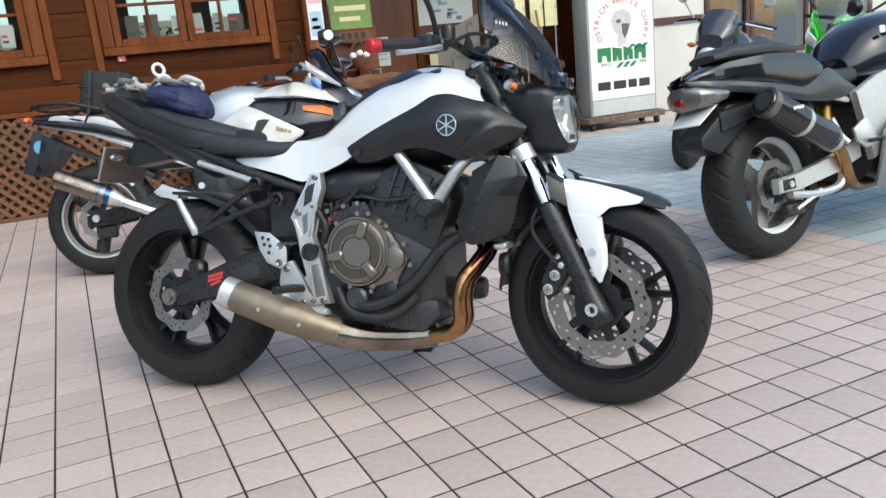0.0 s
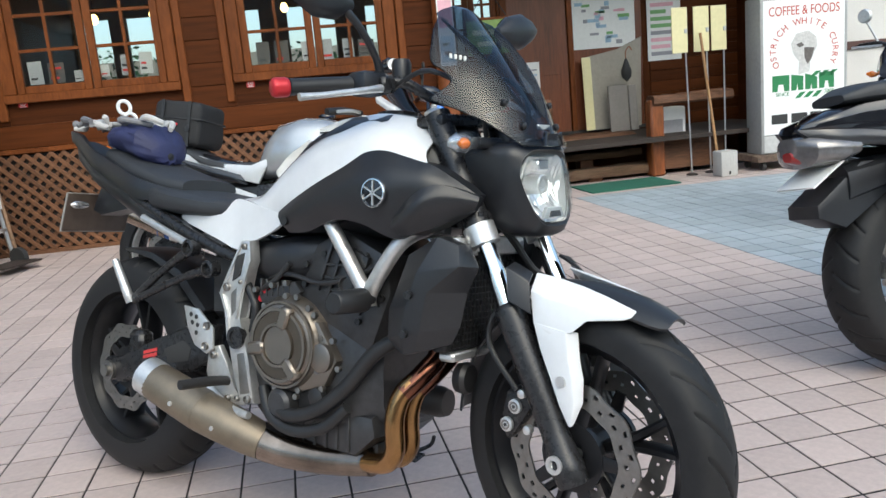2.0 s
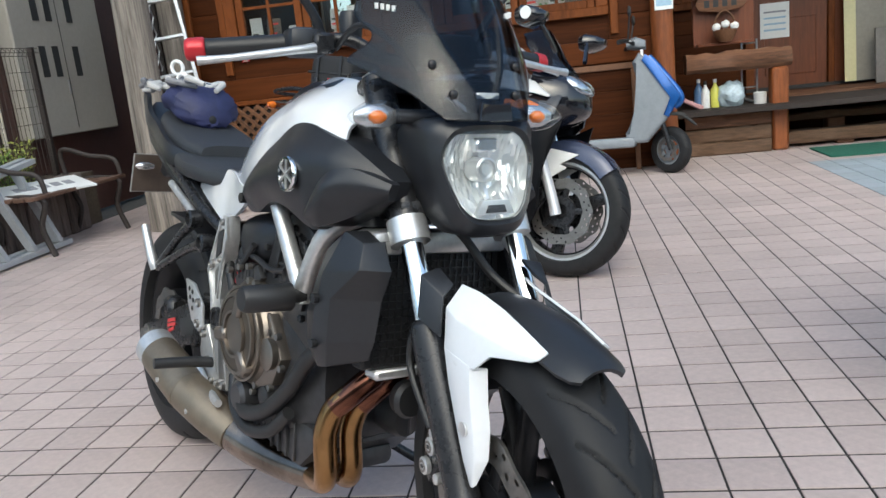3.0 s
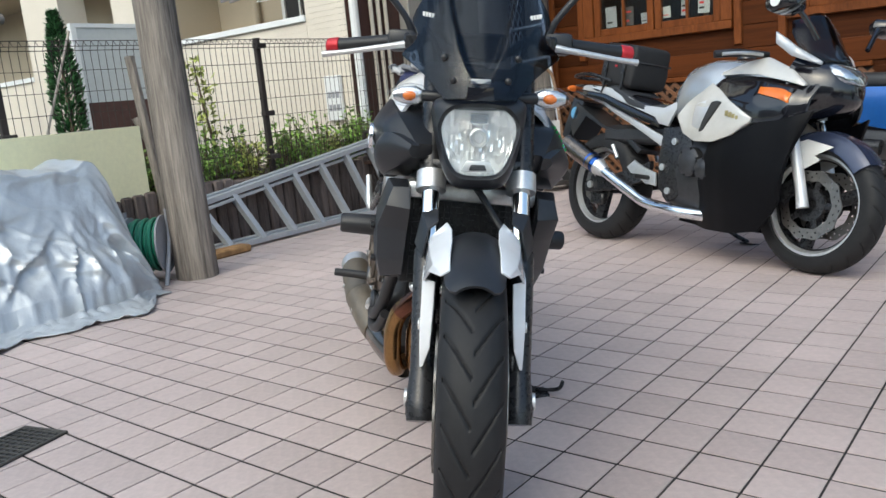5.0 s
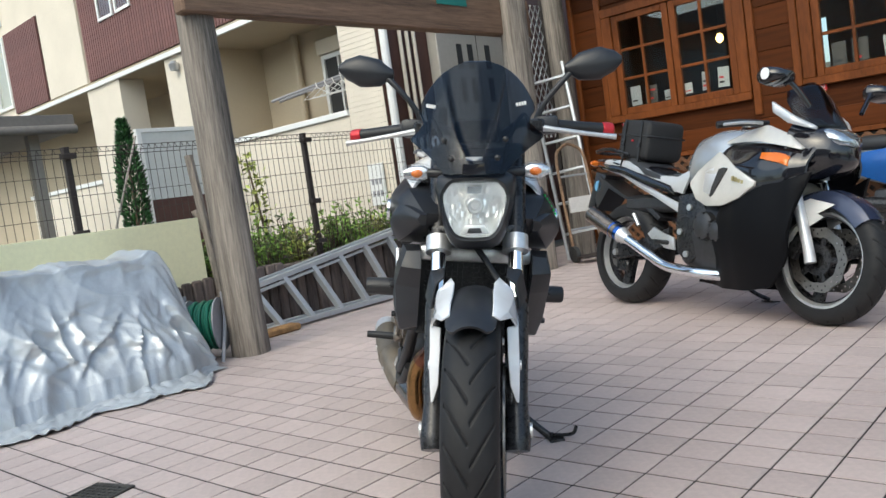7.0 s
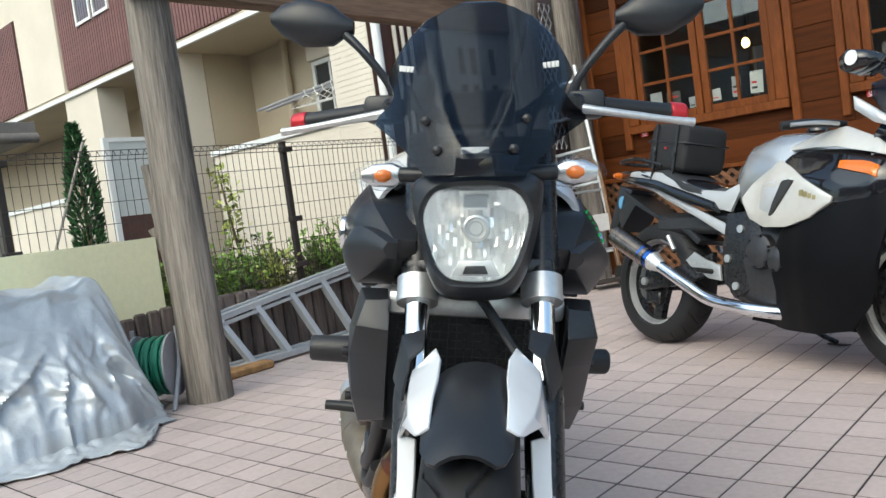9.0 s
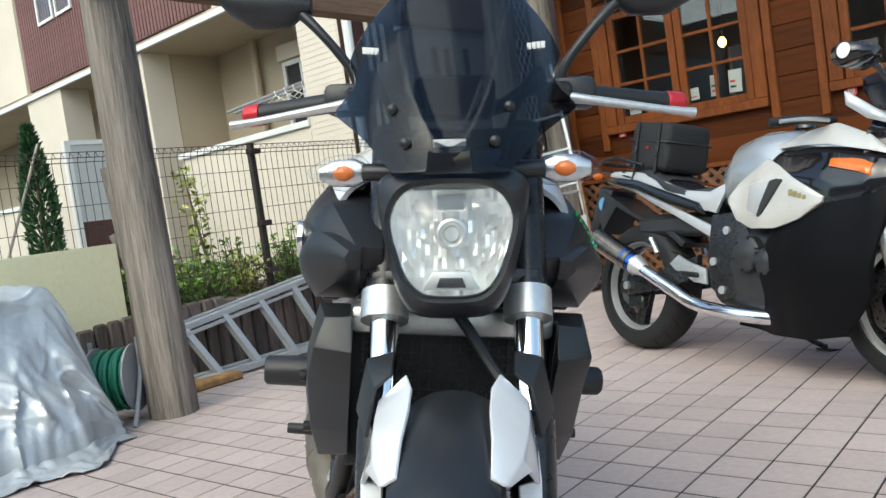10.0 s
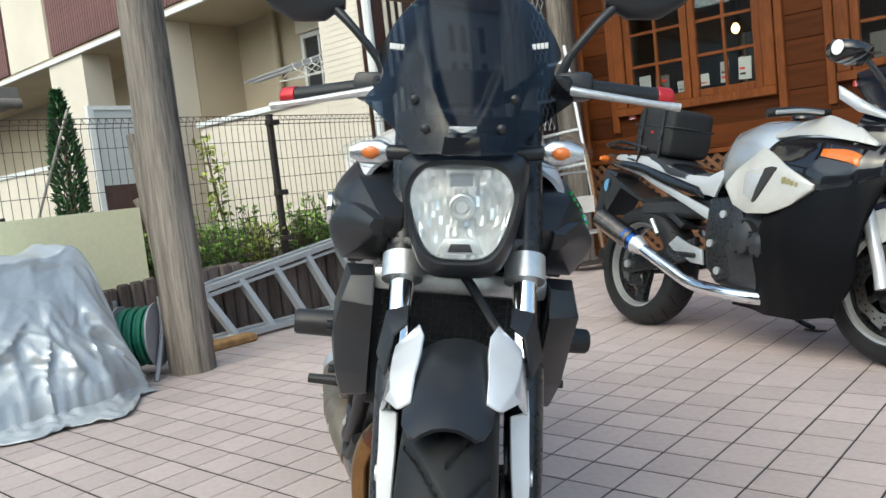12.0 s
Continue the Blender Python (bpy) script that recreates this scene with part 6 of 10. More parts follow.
for s, mt_ in ((-1, M_bronze), (1, M_engine)):
    cv = bp("clutch_cover" if s < 0 else "generator_cover", lathe([(s * 0.12, 0.115), (s * 0.150, 0.112), (s * 0.165, 0.100), (s * 0.178, 0.092), (s * 0.186, 0.070), (s * 0.186, 0.045), (s * 0.190, 0.042), (s * 0.190, 0.0)], "y", 40, (0.700, 0, 0.455)), mt_, "bronze clutch cover" if s < 0 else "")
    part("ring", lathe([(s * 0.183, 0.085), (s * 0.190, 0.085), (s * 0.190, 0.078), (s * 0.183, 0.078)], "y", 40, (0.700, 0, 0.455), closed=True), mt_, cv)
    for k in range(9):
        a = 2 * math.pi * k / 9 + 0.2
        bolt(bike, (0.700 + 0.110 * math.cos(a), s * 0.156, 0.455 + 0.110 * math.sin(a)), "y", 0.0075, 0.006 * s, M_disc)
    part("ring", lathe([(s * 0.170, 0.100), (s * 0.178, 0.100), (s * 0.178, 0.0945), (s * 0.170, 0.0945)], "y", 40, (0.700, 0, 0.455), closed=True), mt_, cv)
    part("ring", lathe([(s * 0.186, 0.050), (s * 0.1955, 0.050), (s * 0.1955, 0.044), (s * 0.186, 0.044)], "y", 36, (0.700, 0, 0.455), closed=True), mt_, cv)
    part("groove", lathe([(s * 0.187, 0.076), (s * 0.1885, 0.076), (s * 0.1885, 0.052), (s * 0.187, 0.052)], "y", 40, (0.700, 0, 0.455), closed=True), M_recess if s < 0 else mt_, cv)
    for k in range(3):
        a = radians(20 + 120 * k)
        part("rib", box(-0.015, 0.015, min(s * 0.160, s * 0.199), max(s * 0.160, s * 0.199), 0.040, 0.094, 0.006), mt_, cv).matrix_basis = Matrix.Translation((0.700, 0, 0.455)) @ Matrix.Rotation(a, 4, "Y")
    lobe = bp("side_cover", prism([(0.74, 0.54), (0.80, 0.51), (0.855, 0.43), (0.82, 0.37), (0.73, 0.345), (0.66, 0.36)], s * 0.13, s * 0.160, "y", 0.008), mt_)
    part("cap", lathe([(s * 0.158, 0.032), (s * 0.172, 0.032), (s * 0.175, 0.026)], "y", 24, (0.815, 0, 0.435)), mt_, lobe)
bp("water_pipe", tube([(0.66, -0.15, 0.32), (0.72, -0.17, 0.295), (0.80, -0.165, 0.315), (0.88, -0.155, 0.375), (0.95, -0.145, 0.455), (1.02, -0.13, 0.50)], 0.017, 12), M_smooth_rubber, "black coolant hose")
bp("water_pipe", tube([(0.62, -0.15, 0.345), (0.66, -0.165, 0.285), (0.74, -0.170, 0.262), (0.82, -0.16, 0.28), (0.88, -0.15, 0.33)], 0.014, 12), M_smooth_rubber, "black coolant hose")
bp("red_fitting", lathe([(-0.150, 0.009), (-0.135, 0.011), (-0.115, 0.010)], "y", 14, (0.620, 0, 0.575)), M_redano, "red fitting")
bp("red_fitting", lathe([(-0.145, 0.008), (-0.130, 0.010), (-0.115, 0.008)], "y", 14, (0.600, 0, 0.552)), M_redano)
bp("ignition_cap", lathe([(-0.150, 0.024), (-0.165, 0.024), (-0.168, 0.018), (-0.160, 0.016)], "y", 18, (0.885, 0, 0.600)), M_engine)
bp("horn", lathe([(0.0, 0.032), (0.02, 0.036), (0.03, 0.03)], "x", 18, (1.10, -0.03, 0.405)), M_smooth_rubber, "black horn")
bp("oil_filter", lathe([(0.0, 0.034), (0.05, 0.036), (0.07, 0.03)], "x", 18, (0.965, 0.03, 0.33)), M_smooth_rubber)
# small engine fittings
for k, (x, z) in enumerate(((0.745, 0.640), (0.80, 0.665), (0.86, 0.690), (0.92, 0.665), (0.955, 0.625), (0.965, 0.575), (0.74, 0.595), (0.90, 0.520), (0.84, 0.545))):
    bolt(bike, (x, -0.140, z), "y", 0.0075, -0.005, M_satin)
for k in range(5):
    x, z = 0.775 + 0.030 * k, 0.585 - 0.012 * k
    bp("cylinder_rib", prism([(x, z), (x + 0.008, z - 0.003), (x + 0.052, z + 0.105), (x + 0.044, z + 0.108)], -0.143, -0.133, "y", 0.001), M_engine)
bp("coil_cap", prism([(0.865, 0.635), (0.915, 0.615), (0.935, 0.660), (0.885, 0.682)], -0.150, -0.134, "y", 0.004), M_satin)
bp("wire_loom", tube([(0.62, -0.13, 0.60), (0.70, -0.15, 0.615), (0.80, -0.152, 0.600), (0.90, -0.150, 0.620), (0.98, -0.14, 0.66)], 0.006, 8), M_smooth_rubber, "black wiring")
bp("wire_loom", tube([(0.58, -0.12, 0.56), (0.62, -0.15, 0.58), (0.66, -0.155, 0.60), (0.70, -0.15, 0.64)], 0.007, 8), M_smooth_rubber)
bp("breather_hose", tube([(0.50, -0.10, 0.62), (0.55, -0.14, 0.585), (0.585, -0.145, 0.53), (0.57, -0.14, 0.47)], 0.011, 10), M_smooth_rubber)
for k in range(6):
    bp("gear_case_rib", box(0.605 + 0.018 * k, 0.611 + 0.018 * k, -0.152, -0.140, 0.560, 0.600, 0.001), M_engine)
bp("gear_case", prism([(0.595, 0.565), (0.715, 0.600), (0.735, 0.575), (0.70, 0.548), (0.61, 0.540)], -0.150, -0.12, "y", 0.006), M_engine)
for x, z in ((0.60, 0.575), (0.655, 0.588), (0.70, 0.595), (0.735, 0.565), (0.79, 0.528), (0.845, 0.475), (0.862, 0.415), (0.815, 0.365), (0.735, 0.338)):
    bolt(bike, (x, -0.160, z), "y", 0.007, -0.006, M_disc)
bp("sump", prism([(0.60, 0.265), (0.66, 0.225), (0.88, 0.215), (0.94, 0.265), (0.93, 0.31), (0.62, 0.31)], -0.125, 0.125, "y", 0.012), M_engine)
for k in range(7):
    bp("sump_rib", box(0.66 + 0.034 * k, 0.666 + 0.034 * k, -0.131, -0.120, 0.225, 0.305, 0.001), M_engine)
for s in (-1, 1):
    bp("chain_guard" if s > 0 else "swing_arm_hole", prism([(0.235, 0.395), (0.315, 0.425), (0.345, 0.41), (0.335, 0.375), (0.255, 0.36)], s * 0.1395, s * 0.1415, "y", 0.0006), M_ink)
bp("oil_cap", lathe([(-0.150, 0.022), (-0.168, 0.022), (-0.172, 0.015)], "y", 8, (0.80, 0, 0.345)), M_smooth_rubber)
bp("pump_cover", lathe([(-0.14, 0.036), (-0.172, 0.035), (-0.180, 0.026), (-0.180, 0.0)], "y", 24, (0.690, 0, 0.318)), M_engine, "black water pump cover")
bp("belly_pan", box(0.60, 0.92, -0.085, 0.085, 0.195, 0.245, 0.02, seg=2), M_engine)

# radiator and shrouds
core_ = bp("radiator", box(1.105, 1.14, -0.150, 0.150, 0.475, 0.675, 0.004), mat("radiator_core", (0.02, 0.02, 0.021), rough=0.55, metal=0.3, var=0.4, scale=220, bump=0.003), "black honeycomb radiator")
gm = bmesh.new()
for i in range(19):
    y = -0.13 + 0.26 * i / 18
    box(1.1415, 1.1445, y - 0.0012, y + 0.0012, 0.478, 0.672, bm=gm)
for j in range(15):
    z = 0.482 + 0.188 * j / 14
    box(1.1418, 1.1442, -0.132, 0.132, z - 0.0012, z + 0.0012, bm=gm)
part("guard_mesh", gm, M_satin, core_, "fine black guard mesh", smooth=False)
bp("radiator_tank", box(1.10, 1.165, -0.150, 0.150, 0.672, 0.712, 0.010, seg=2), M_cast, "grey radiator top tank")
bp("radiator_tank", box(1.10, 1.14, -0.12, 0.12, 0.452, 0.473, 0.006), M_cast)
for s in (-1, 1):
    crisp(bp("radiator_shroud", pod([[(1.066, 0.185, 0.673), (1.051, 0.197, 0.613), (1.026, 0.197, 0.562), (1.019, 0.190, 0.500), (1.045, 0.184, 0.473)],
                                      [(1.145, 0.196, 0.712), (1.105, 0.213, 0.640), (1.080, 0.214, 0.570), (1.062, 0.206, 0.512), (1.062, 0.192, 0.470)],
                                      [(1.188, 0.186, 0.696), (1.198, 0.200, 0.655), (1.128, 0.210, 0.600), (1.108, 0.203, 0.522), (1.088, 0.190, 0.475)],
                                      [(1.190, 0.150, 0.700), (1.214, 0.146, 0.652), (1.188, 0.146, 0.600), (1.172, 0.146, 0.530), (1.152, 0.146, 0.495)]], s, 0.15, False), M_black, "faceted matt black radiator shroud"), 20)
    bolt(bike, (1.09, s * 0.217, 0.595), "y", 0.009, 0.006 * s, M_satin)
    bolt(bike, (1.075, s * 0.209, 0.515), "y", 0.008, 0.006 * s, M_satin)

# exhaust
M_blued = mat("heat_blued_steel", (0.30, 0.13, 0.085), rough=0.22, metal=1.0, var=0.45, scale=7, patch=5, grain=0.05)
M_collector = mat("polished_brown_steel", (0.30, 0.245, 0.20), rough=0.2, metal=1.0, var=0.3, scale=14, patch=7, grain=0.06)
PIPE_X = ((0.975, 0.530), (1.03, 0.500), (1.062, 0.455), (1.046, 0.415), (1.016, 0.375), (1.004, 0.335), (1.002, 0.300), (1.000, 0.250), (0.965, 0.214), (0.90, 0.201))
PIPE_Y = (-0.040, -0.044, -0.058, -0.095, -0.124, -0.135, -0.136, -0.130, -0.115, -0.100)
for off in (0.0, 0.056):
    run = [(x, y + off, z) for (x, z), y in zip(PIPE_X, PIPE_Y)]
    hp_ = bp("header_pipe", tube(run, 0.0225, 18), M_header, "heat-tinted golden header pipe")
    part("blued_sleeve", tube(run[:5], 0.0231, 18), M_blued, hp_, "purple and copper heat-blued bend")
bp("collector", tube([(0.91, -0.085, 0.200), (0.80, -0.10, 0.192), (0.68, -0.125, 0.198), (0.60, -0.145, 0.215)], [0.031, 0.038, 0.043, 0.045], 20), M_collector, "brownish polished exhaust collector")
mu = bp("muffler", tube([(0.62, -0.145, 0.210), (0.55, -0.165, 0.235), (0.45, -0.190, 0.272), (0.34, -0.205, 0.312), (0.285, -0.21, 0.332)], [0.042, 0.049, 0.052, 0.050, 0.047], 24), M_muffler, "short titanium-coloured muffler")
part("muffler_cap", tube([(0.30, -0.208, 0.327), (0.262, -0.212, 0.341), (0.258, -0.2125, 0.3425)], [0.0490, 0.0485, 0.041], 24, smooth=False), M_cast, mu, "bright end cap")
part("muffler_bore", tube([(0.262, -0.2122, 0.341), (0.2565, -0.2128, 0.3432)], [0.034, 0.034], 18, smooth=False), M_ink, mu)

part("seam_ring", tube([(0.455, -0.189, 0.270), (0.440, -0.1915, 0.2755)], 0.0530, 24, smooth=False), M_muffler, mu)
bp("exhaust_clamp", tube([(0.905, -0.086, 0.200), (0.885, -0.089, 0.1985)], 0.0335, 18, smooth=False), M_collector)
for x, y, z in ((0.40, -0.249, 0.292), (0.52, -0.222, 0.245)):
    bolt(bike, (x, y, z), "y", 0.006, -0.004, M_cast)
# side stand
ss = bp("side_stand", tube([(0.56, 0.10, 0.235), (0.62, 0.20, 0.17), (0.675, 0.325, 0.085), (0.69, 0.352, 0.079)], [0.014, 0.012, 0.012, 0.012], 10), M_satin, "black side stand, folded out")
ft = box(0.665, 0.735, 0.335, 0.385, 0.070, 0.078, 0.002)
part("foot", ft, M_satin, ss).matrix_basis = Matrix.Translation((0.7, 0.36, 0.074)) @ Matrix.Rotation(radians(12.5), 4, "X") @ Matrix.Translation((-0.7, -0.36, -0.074))
part("tang", tube([(0.69, 0.352, 0.08), (0.735, 0.405, 0.10), (0.745, 0.415, 0.128)], 0.006, 8), M_satin, ss)

# luggage on the tail
bag = body([(-0.17, 0.05, 0.955, 0.995, 0.97), (-0.13, 0.10, 0.935, 1.045, 0.985), (-0.04, 0.115, 0.915, 1.062, 0.985), (0.05, 0.11, 0.885, 1.04, 0.955), (0.10, 0.07, 0.875, 0.985, 0.93), (0.115, 0.03, 0.885, 0.95, 0.92)], 32, 2.3)
bmesh.ops.scale(bag, vec=(0.74, 0.86, 0.74), space=Matrix.Translation((0.02, 0, -0.915)), verts=bag.verts)
bmesh.ops.subdivide_edges(bag, edges=bag.edges, cuts=1, use_grid_fill=True)
for v in bag.verts:
    c = v.co
    k = 0.008 * noise.noise(Vector((c.x * 16, c.y * 22, c.z * 20))) - 0.012 * abs(noise.noise(Vector((c.x * 14, c.y * 45, c.z * 45)))) - 0.005 * abs(noise.noise(Vector((c.x * 50, c.y * 60, c.z * 60))))
    v.co += Vector((0, c.y, c.z - 0.96)).normalized() * k
mb_ = bike.matrix_world.copy()
bag_ob = thing("stuff_sack", "dark blue nylon stuff sack on the pillion seat", "bag", mb_)
part("sack", bag, M_cloth, bag_ob)
part("neck", lathe([(0.060, 0.026), (0.074, 0.020), (0.082, 0.008)], "x", 14, (0, 0, 0.915)), M_bagcloth, bag_ob, "gathered dark neck")
glv = thing("work_gloves", "pair of white and grey work gloves lying over the sack", "gloves", mb_)
rng = random.Random(7)
for k in range(24):
    x0, y0 = -0.27 + 0.0115 * k + rng.uniform(-0.02, 0.02), rng.uniform(-0.10, 0.05)
    z0 = 1.000 + rng.uniform(0, 0.018)
    pts = [(x0, y0, z0), (x0 + rng.uniform(0.0, 0.04), y0 + rng.uniform(-0.04, 0.04), z0 + 0.022 * rng.random()), (x0 + rng.uniform(0.02, 0.08), y0 + rng.uniform(-0.05, 0.05), z0 - 0.010 + 0.02 * rng.random())]
    part("finger", tube(pts, [0.006, 0.010, 0.007], 8), mat("glove_pale", (0.55, 0.54, 0.52), rough=0.85, var=0.15) if k % 3 else mat("glove_grey", (0.22, 0.22, 0.23), var=0.2), glv)
hk = thing("carabiner", "white double-ring carabiner hook standing up from the luggage", "hook", mb_ @ pose(-0.05, -0.03, 1.005, 0, -28, 40))
for z in (0.028, 0.082):
    ring = [(0.017 * math.cos(a), 0, 0.75 * z + 0.020 * math.sin(a)) for a in [2 * math.pi * i / 16 for i in range(17)]]
    part("ring", tube(ring, 0.0055, 8, smooth=False), M_white, hk)

# ---- silver-white and black sport tourer ----
tour = thing("motorcycle", "silver-white and black sport touring motorcycle with a black seat bag", "motorcycle", pose(-1.290, 3.150, 0.0, -11, 0, -22.8))


LEN = 0.93      # short wheelbase


def tp(name, bm, material, label="", under=None, smooth=True):
    if name in SHORT:
        for v in bm.verts:
            if v.co.x > 1.42:
                v.co.x = 1.42 + (v.co.x - 1.42) * 0.52
    for v in bm.verts:
        v.co.x *= LEN
    return part(name, bm, material, under or tour, label, smooth)


# the nose is blunt: these panels are drawn in ahead of the fork
SHORT = {"nose", "nose_side", "fairing_top", "fairing_mid", "headlamp", "windscreen", "side_indicator"}
M_fair = mat("black_fairing_paint", (0.006, 0.006, 0.007), rough=0.42, var=0.1, spec=0.10)


wheel(tour, (0, 0, 0.312), 0.312, 0.088, 0.224, disc=0.115, disc_y=0.08, spokes=3, split=0.0, name="rear_wheel", rim_mat=M_satin, edge_mat=M_cast, w=0.030)
wheel(tour, (1.50 * LEN, 0, 0.300), 0.300, 0.060, 0.226, disc=0.150, disc_y=0.066, spokes=3, split=0.0, name="front_wheel", rim_mat=M_satin, edge_mat=M_cast, disc_sides=(-1, 1), w=0.026)
for s in (-1, 1):
    y = s * 0.105
    tp("fork_tube", tube([(1.33, y, 0.80), (1.405, y, 0.58)], 0.021, 14), M_chrome)
    tp("fork_slider", tube([(1.395, y, 0.61), (1.40, y, 0.59), (1.47, y, 0.38), (1.495, y, 0.285)], [0.022, 0.026, 0.025, 0.028], 16), M_silver, "silver fork slider")
    tp("caliper", prism([(1.38, 0.30), (1.43, 0.36), (1.42, 0.41), (1.36, 0.38), (1.345, 0.32)], y - s * 0.0, y - s * 0.045, "y", 0.008), M_satin)
    tp("swing_arm", prism([(0.50, 0.46), (0.30, 0.40), (0.02, 0.345), (-0.06, 0.33), (-0.06, 0.27), (0.02, 0.265), (0.30, 0.31), (0.50, 0.36)], s * 0.10, s * 0.135, "y", 0.008), M_satin)
    tp("axle_nut", lathe([(s * 0.13, 0.022), (s * 0.15, 0.02), (s * 0.15, 0.01)], "y", 18, (0, 0, 0.312)), M_cast)
    # tail, silver with a black stripe
    tp("tail_side", shell([(0.70, 0.770), (0.58, 0.735), (0.40, 0.755), (0.22, 0.825), (0.08, 0.865), (-0.12, 0.890), (-0.36, 0.905)],
                          [(0.62, 0.640), (0.50, 0.668), (0.36, 0.712), (0.22, 0.760), (0.05, 0.812), (-0.12, 0.850), (-0.36, 0.878)], lambda x, z: interp([(-0.37, 0.06), (-0.1, 0.115), (0.2, 0.140), (0.7, 0.150)], x)[0], s, rows=4), M_silver, "silver tail panel")
    tp("tail_stripe", shell([(0.52, 0.690), (0.30, 0.755), (0.05, 0.830), (-0.35, 0.892)], [(0.56, 0.635), (0.30, 0.700), (0.05, 0.785), (-0.36, 0.872)], lambda x, z: interp([(-0.37, 0.068), (-0.1, 0.122), (0.2, 0.147), (0.7, 0.156)], x)[0], s, 0.006, rows=3), M_gloss, "gloss black tail stripe")
    tp("tail_rail", shell([(0.72, 0.54), (0.40, 0.655), (0.0, 0.800), (-0.30, 0.862)], [(0.70, 0.49), (0.40, 0.615), (0.0, 0.775), (-0.30, 0.850)], lambda x, z: interp([(-0.3, 0.06), (0.2, 0.125), (0.7, 0.150)], x)[0], s, rows=2), M_silver, "silver lower rail")
    tp("frame_plate", prism([(0.62, 0.63), (0.80, 0.64), (0.86, 0.50), (0.80, 0.30), (0.70, 0.26), (0.62, 0.32), (0.60, 0.46)], s * 0.145, s * 0.170, "y", 0.010), M_satin, "dark grey frame plate")
    for x, z in ((0.72, 0.56), (0.645, 0.43), (0.70, 0.31)):
        bolt(tour, (x * LEN, s * 0.172, z), "y", 0.018, 0.008 * s, M_cast)
    tp("rear_set", prism([(0.36, 0.42), (0.42, 0.46), (0.50, 0.42), (0.60, 0.40), (0.61, 0.33), (0.52, 0.34), (0.46, 0.38), (0.40, 0.39)], s * 0.165, s * 0.178, "y", 0.004), M_cast, "silver footrest bracket")
    tp("footrest", tube([(0.55, s * 0.17, 0.37), (0.54, s * 0.27, 0.375)], 0.012, 10), M_smooth_rubber)
    tp("rear_footrest", tube([(0.24, s * 0.15, 0.47), (0.20, s * 0.16, 0.54)], 0.012, 10), M_cast)
    # side fairing
    fy = lambda x, z: interp([(0.8, 0.19), (1.0, 0.238), (1.25, 0.255), (1.45, 0.235), (1.62, 0.19), (1.78, 0.09)], x)[0] - 0.62 * max(0, z - 0.74) - 0.30 * max(0, 0.42 - z) ** 1.2
    tp("fairing_lower", shell([(1.00, 0.555), (1.10, 0.57), (1.25, 0.62), (1.36, 0.655), (1.45, 0.66), (1.56, 0.69)], [(0.72, 0.165), (0.94, 0.140), (1.16, 0.138), (1.33, 0.165), (1.44, 0.30), (1.48, 0.50)], lambda x, z: fy(x, z) - 0.05 * max(0, 1 - abs(x - 0.82) / 0.3), s, rows=8), M_fair, "gloss black lower fairing")
    tp("fairing_mid", shell([(0.98, 0.868), (1.12, 0.862), (1.25, 0.850), (1.42, 0.825), (1.66, 0.825)], [(0.95, 0.800), (1.14, 0.715), (1.27, 0.640), (1.40, 0.645), (1.60, 0.690)], fy, s, rows=6), M_gloss, "gloss black upper fairing")
    tp("fairing_panel", shell([(0.757, 0.690), (0.835, 0.772), (0.935, 0.842), (1.02, 0.805), (1.16, 0.728), (1.284, 0.660)], [(0.757, 0.676), (0.80, 0.600), (0.90, 0.560), (1.04, 0.555), (1.17, 0.585), (1.276, 0.640)], lambda x, z: fy(x, z) + 0.012 + 0.05 * max(0.0, 0.95 - x), s, rows=8), M_champ, "champagne-silver side panel with an air duct")
    tp("air_duct", shell([(0.895, 0.735), (1.0, 0.752), (1.095, 0.742)], [(0.865, 0.628), (0.91, 0.604), (0.965, 0.598)], lambda x, z: fy(x, z) + 0.016 + 0.05 * max(0.0, 0.95 - x), s, 0.006, rows=3, n=14), M_silver, "silver air duct")
    tp("duct_slot", shell([(1.025, 0.738), (1.06, 0.744), (1.094, 0.736)], [(0.950, 0.606), (0.965, 0.602), (0.985, 0.612)], lambda x, z: fy(x, z) + 0.021, s, 0.006, rows=3, n=8), M_ink, "dark duct slot")
    tp("fairing_top", shell([(1.0, 0.888), (1.13, 0.925), (1.258, 0.940), (1.40, 0.880), (1.57, 0.806)], [(1.0, 0.870), (1.13, 0.868), (1.26, 0.856), (1.40, 0.822), (1.56, 0.797)], lambda x, z: fy(x, z) + 0.030, s, rows=4), M_champ, "champagne-silver upper panel")
    tp("side_indicator", shell([(1.285, 0.800), (1.38, 0.792), (1.49, 0.765)], [(1.29, 0.770), (1.38, 0.748), (1.49, 0.722)], lambda x, z: fy(x, z) + 0.012, s, 0.02, rows=3, n=10), M_orange, "orange side indicator")
    tp("nose_side", shell([(1.33, 1.035), (1.42, 0.972), (1.60, 0.905)], [(1.335, 0.985), (1.41, 0.928), (1.59, 0.893)], lambda x, z: interp([(1.3, 0.222), (1.42, 0.196), (1.62, 0.125)], x)[0], s, rows=4), M_silver, "silver nose panel")
    for k in range(5):
        tp("decal", box(1.13 + 0.022 * k, 1.147 + 0.022 * k, s * 0.264 - 0.002, s * 0.264 + 0.002, 0.672 - 0.006 * k, 0.695 - 0.008 * k), mat("gold_decal", (0.32, 0.27, 0.12)))
    tp("mirror_stem", tube([(1.52, s * 0.17, 0.99), (1.50, s * 0.24, 1.07), (1.48, s * 0.29, 1.115)], 0.012, 8), M_gloss)
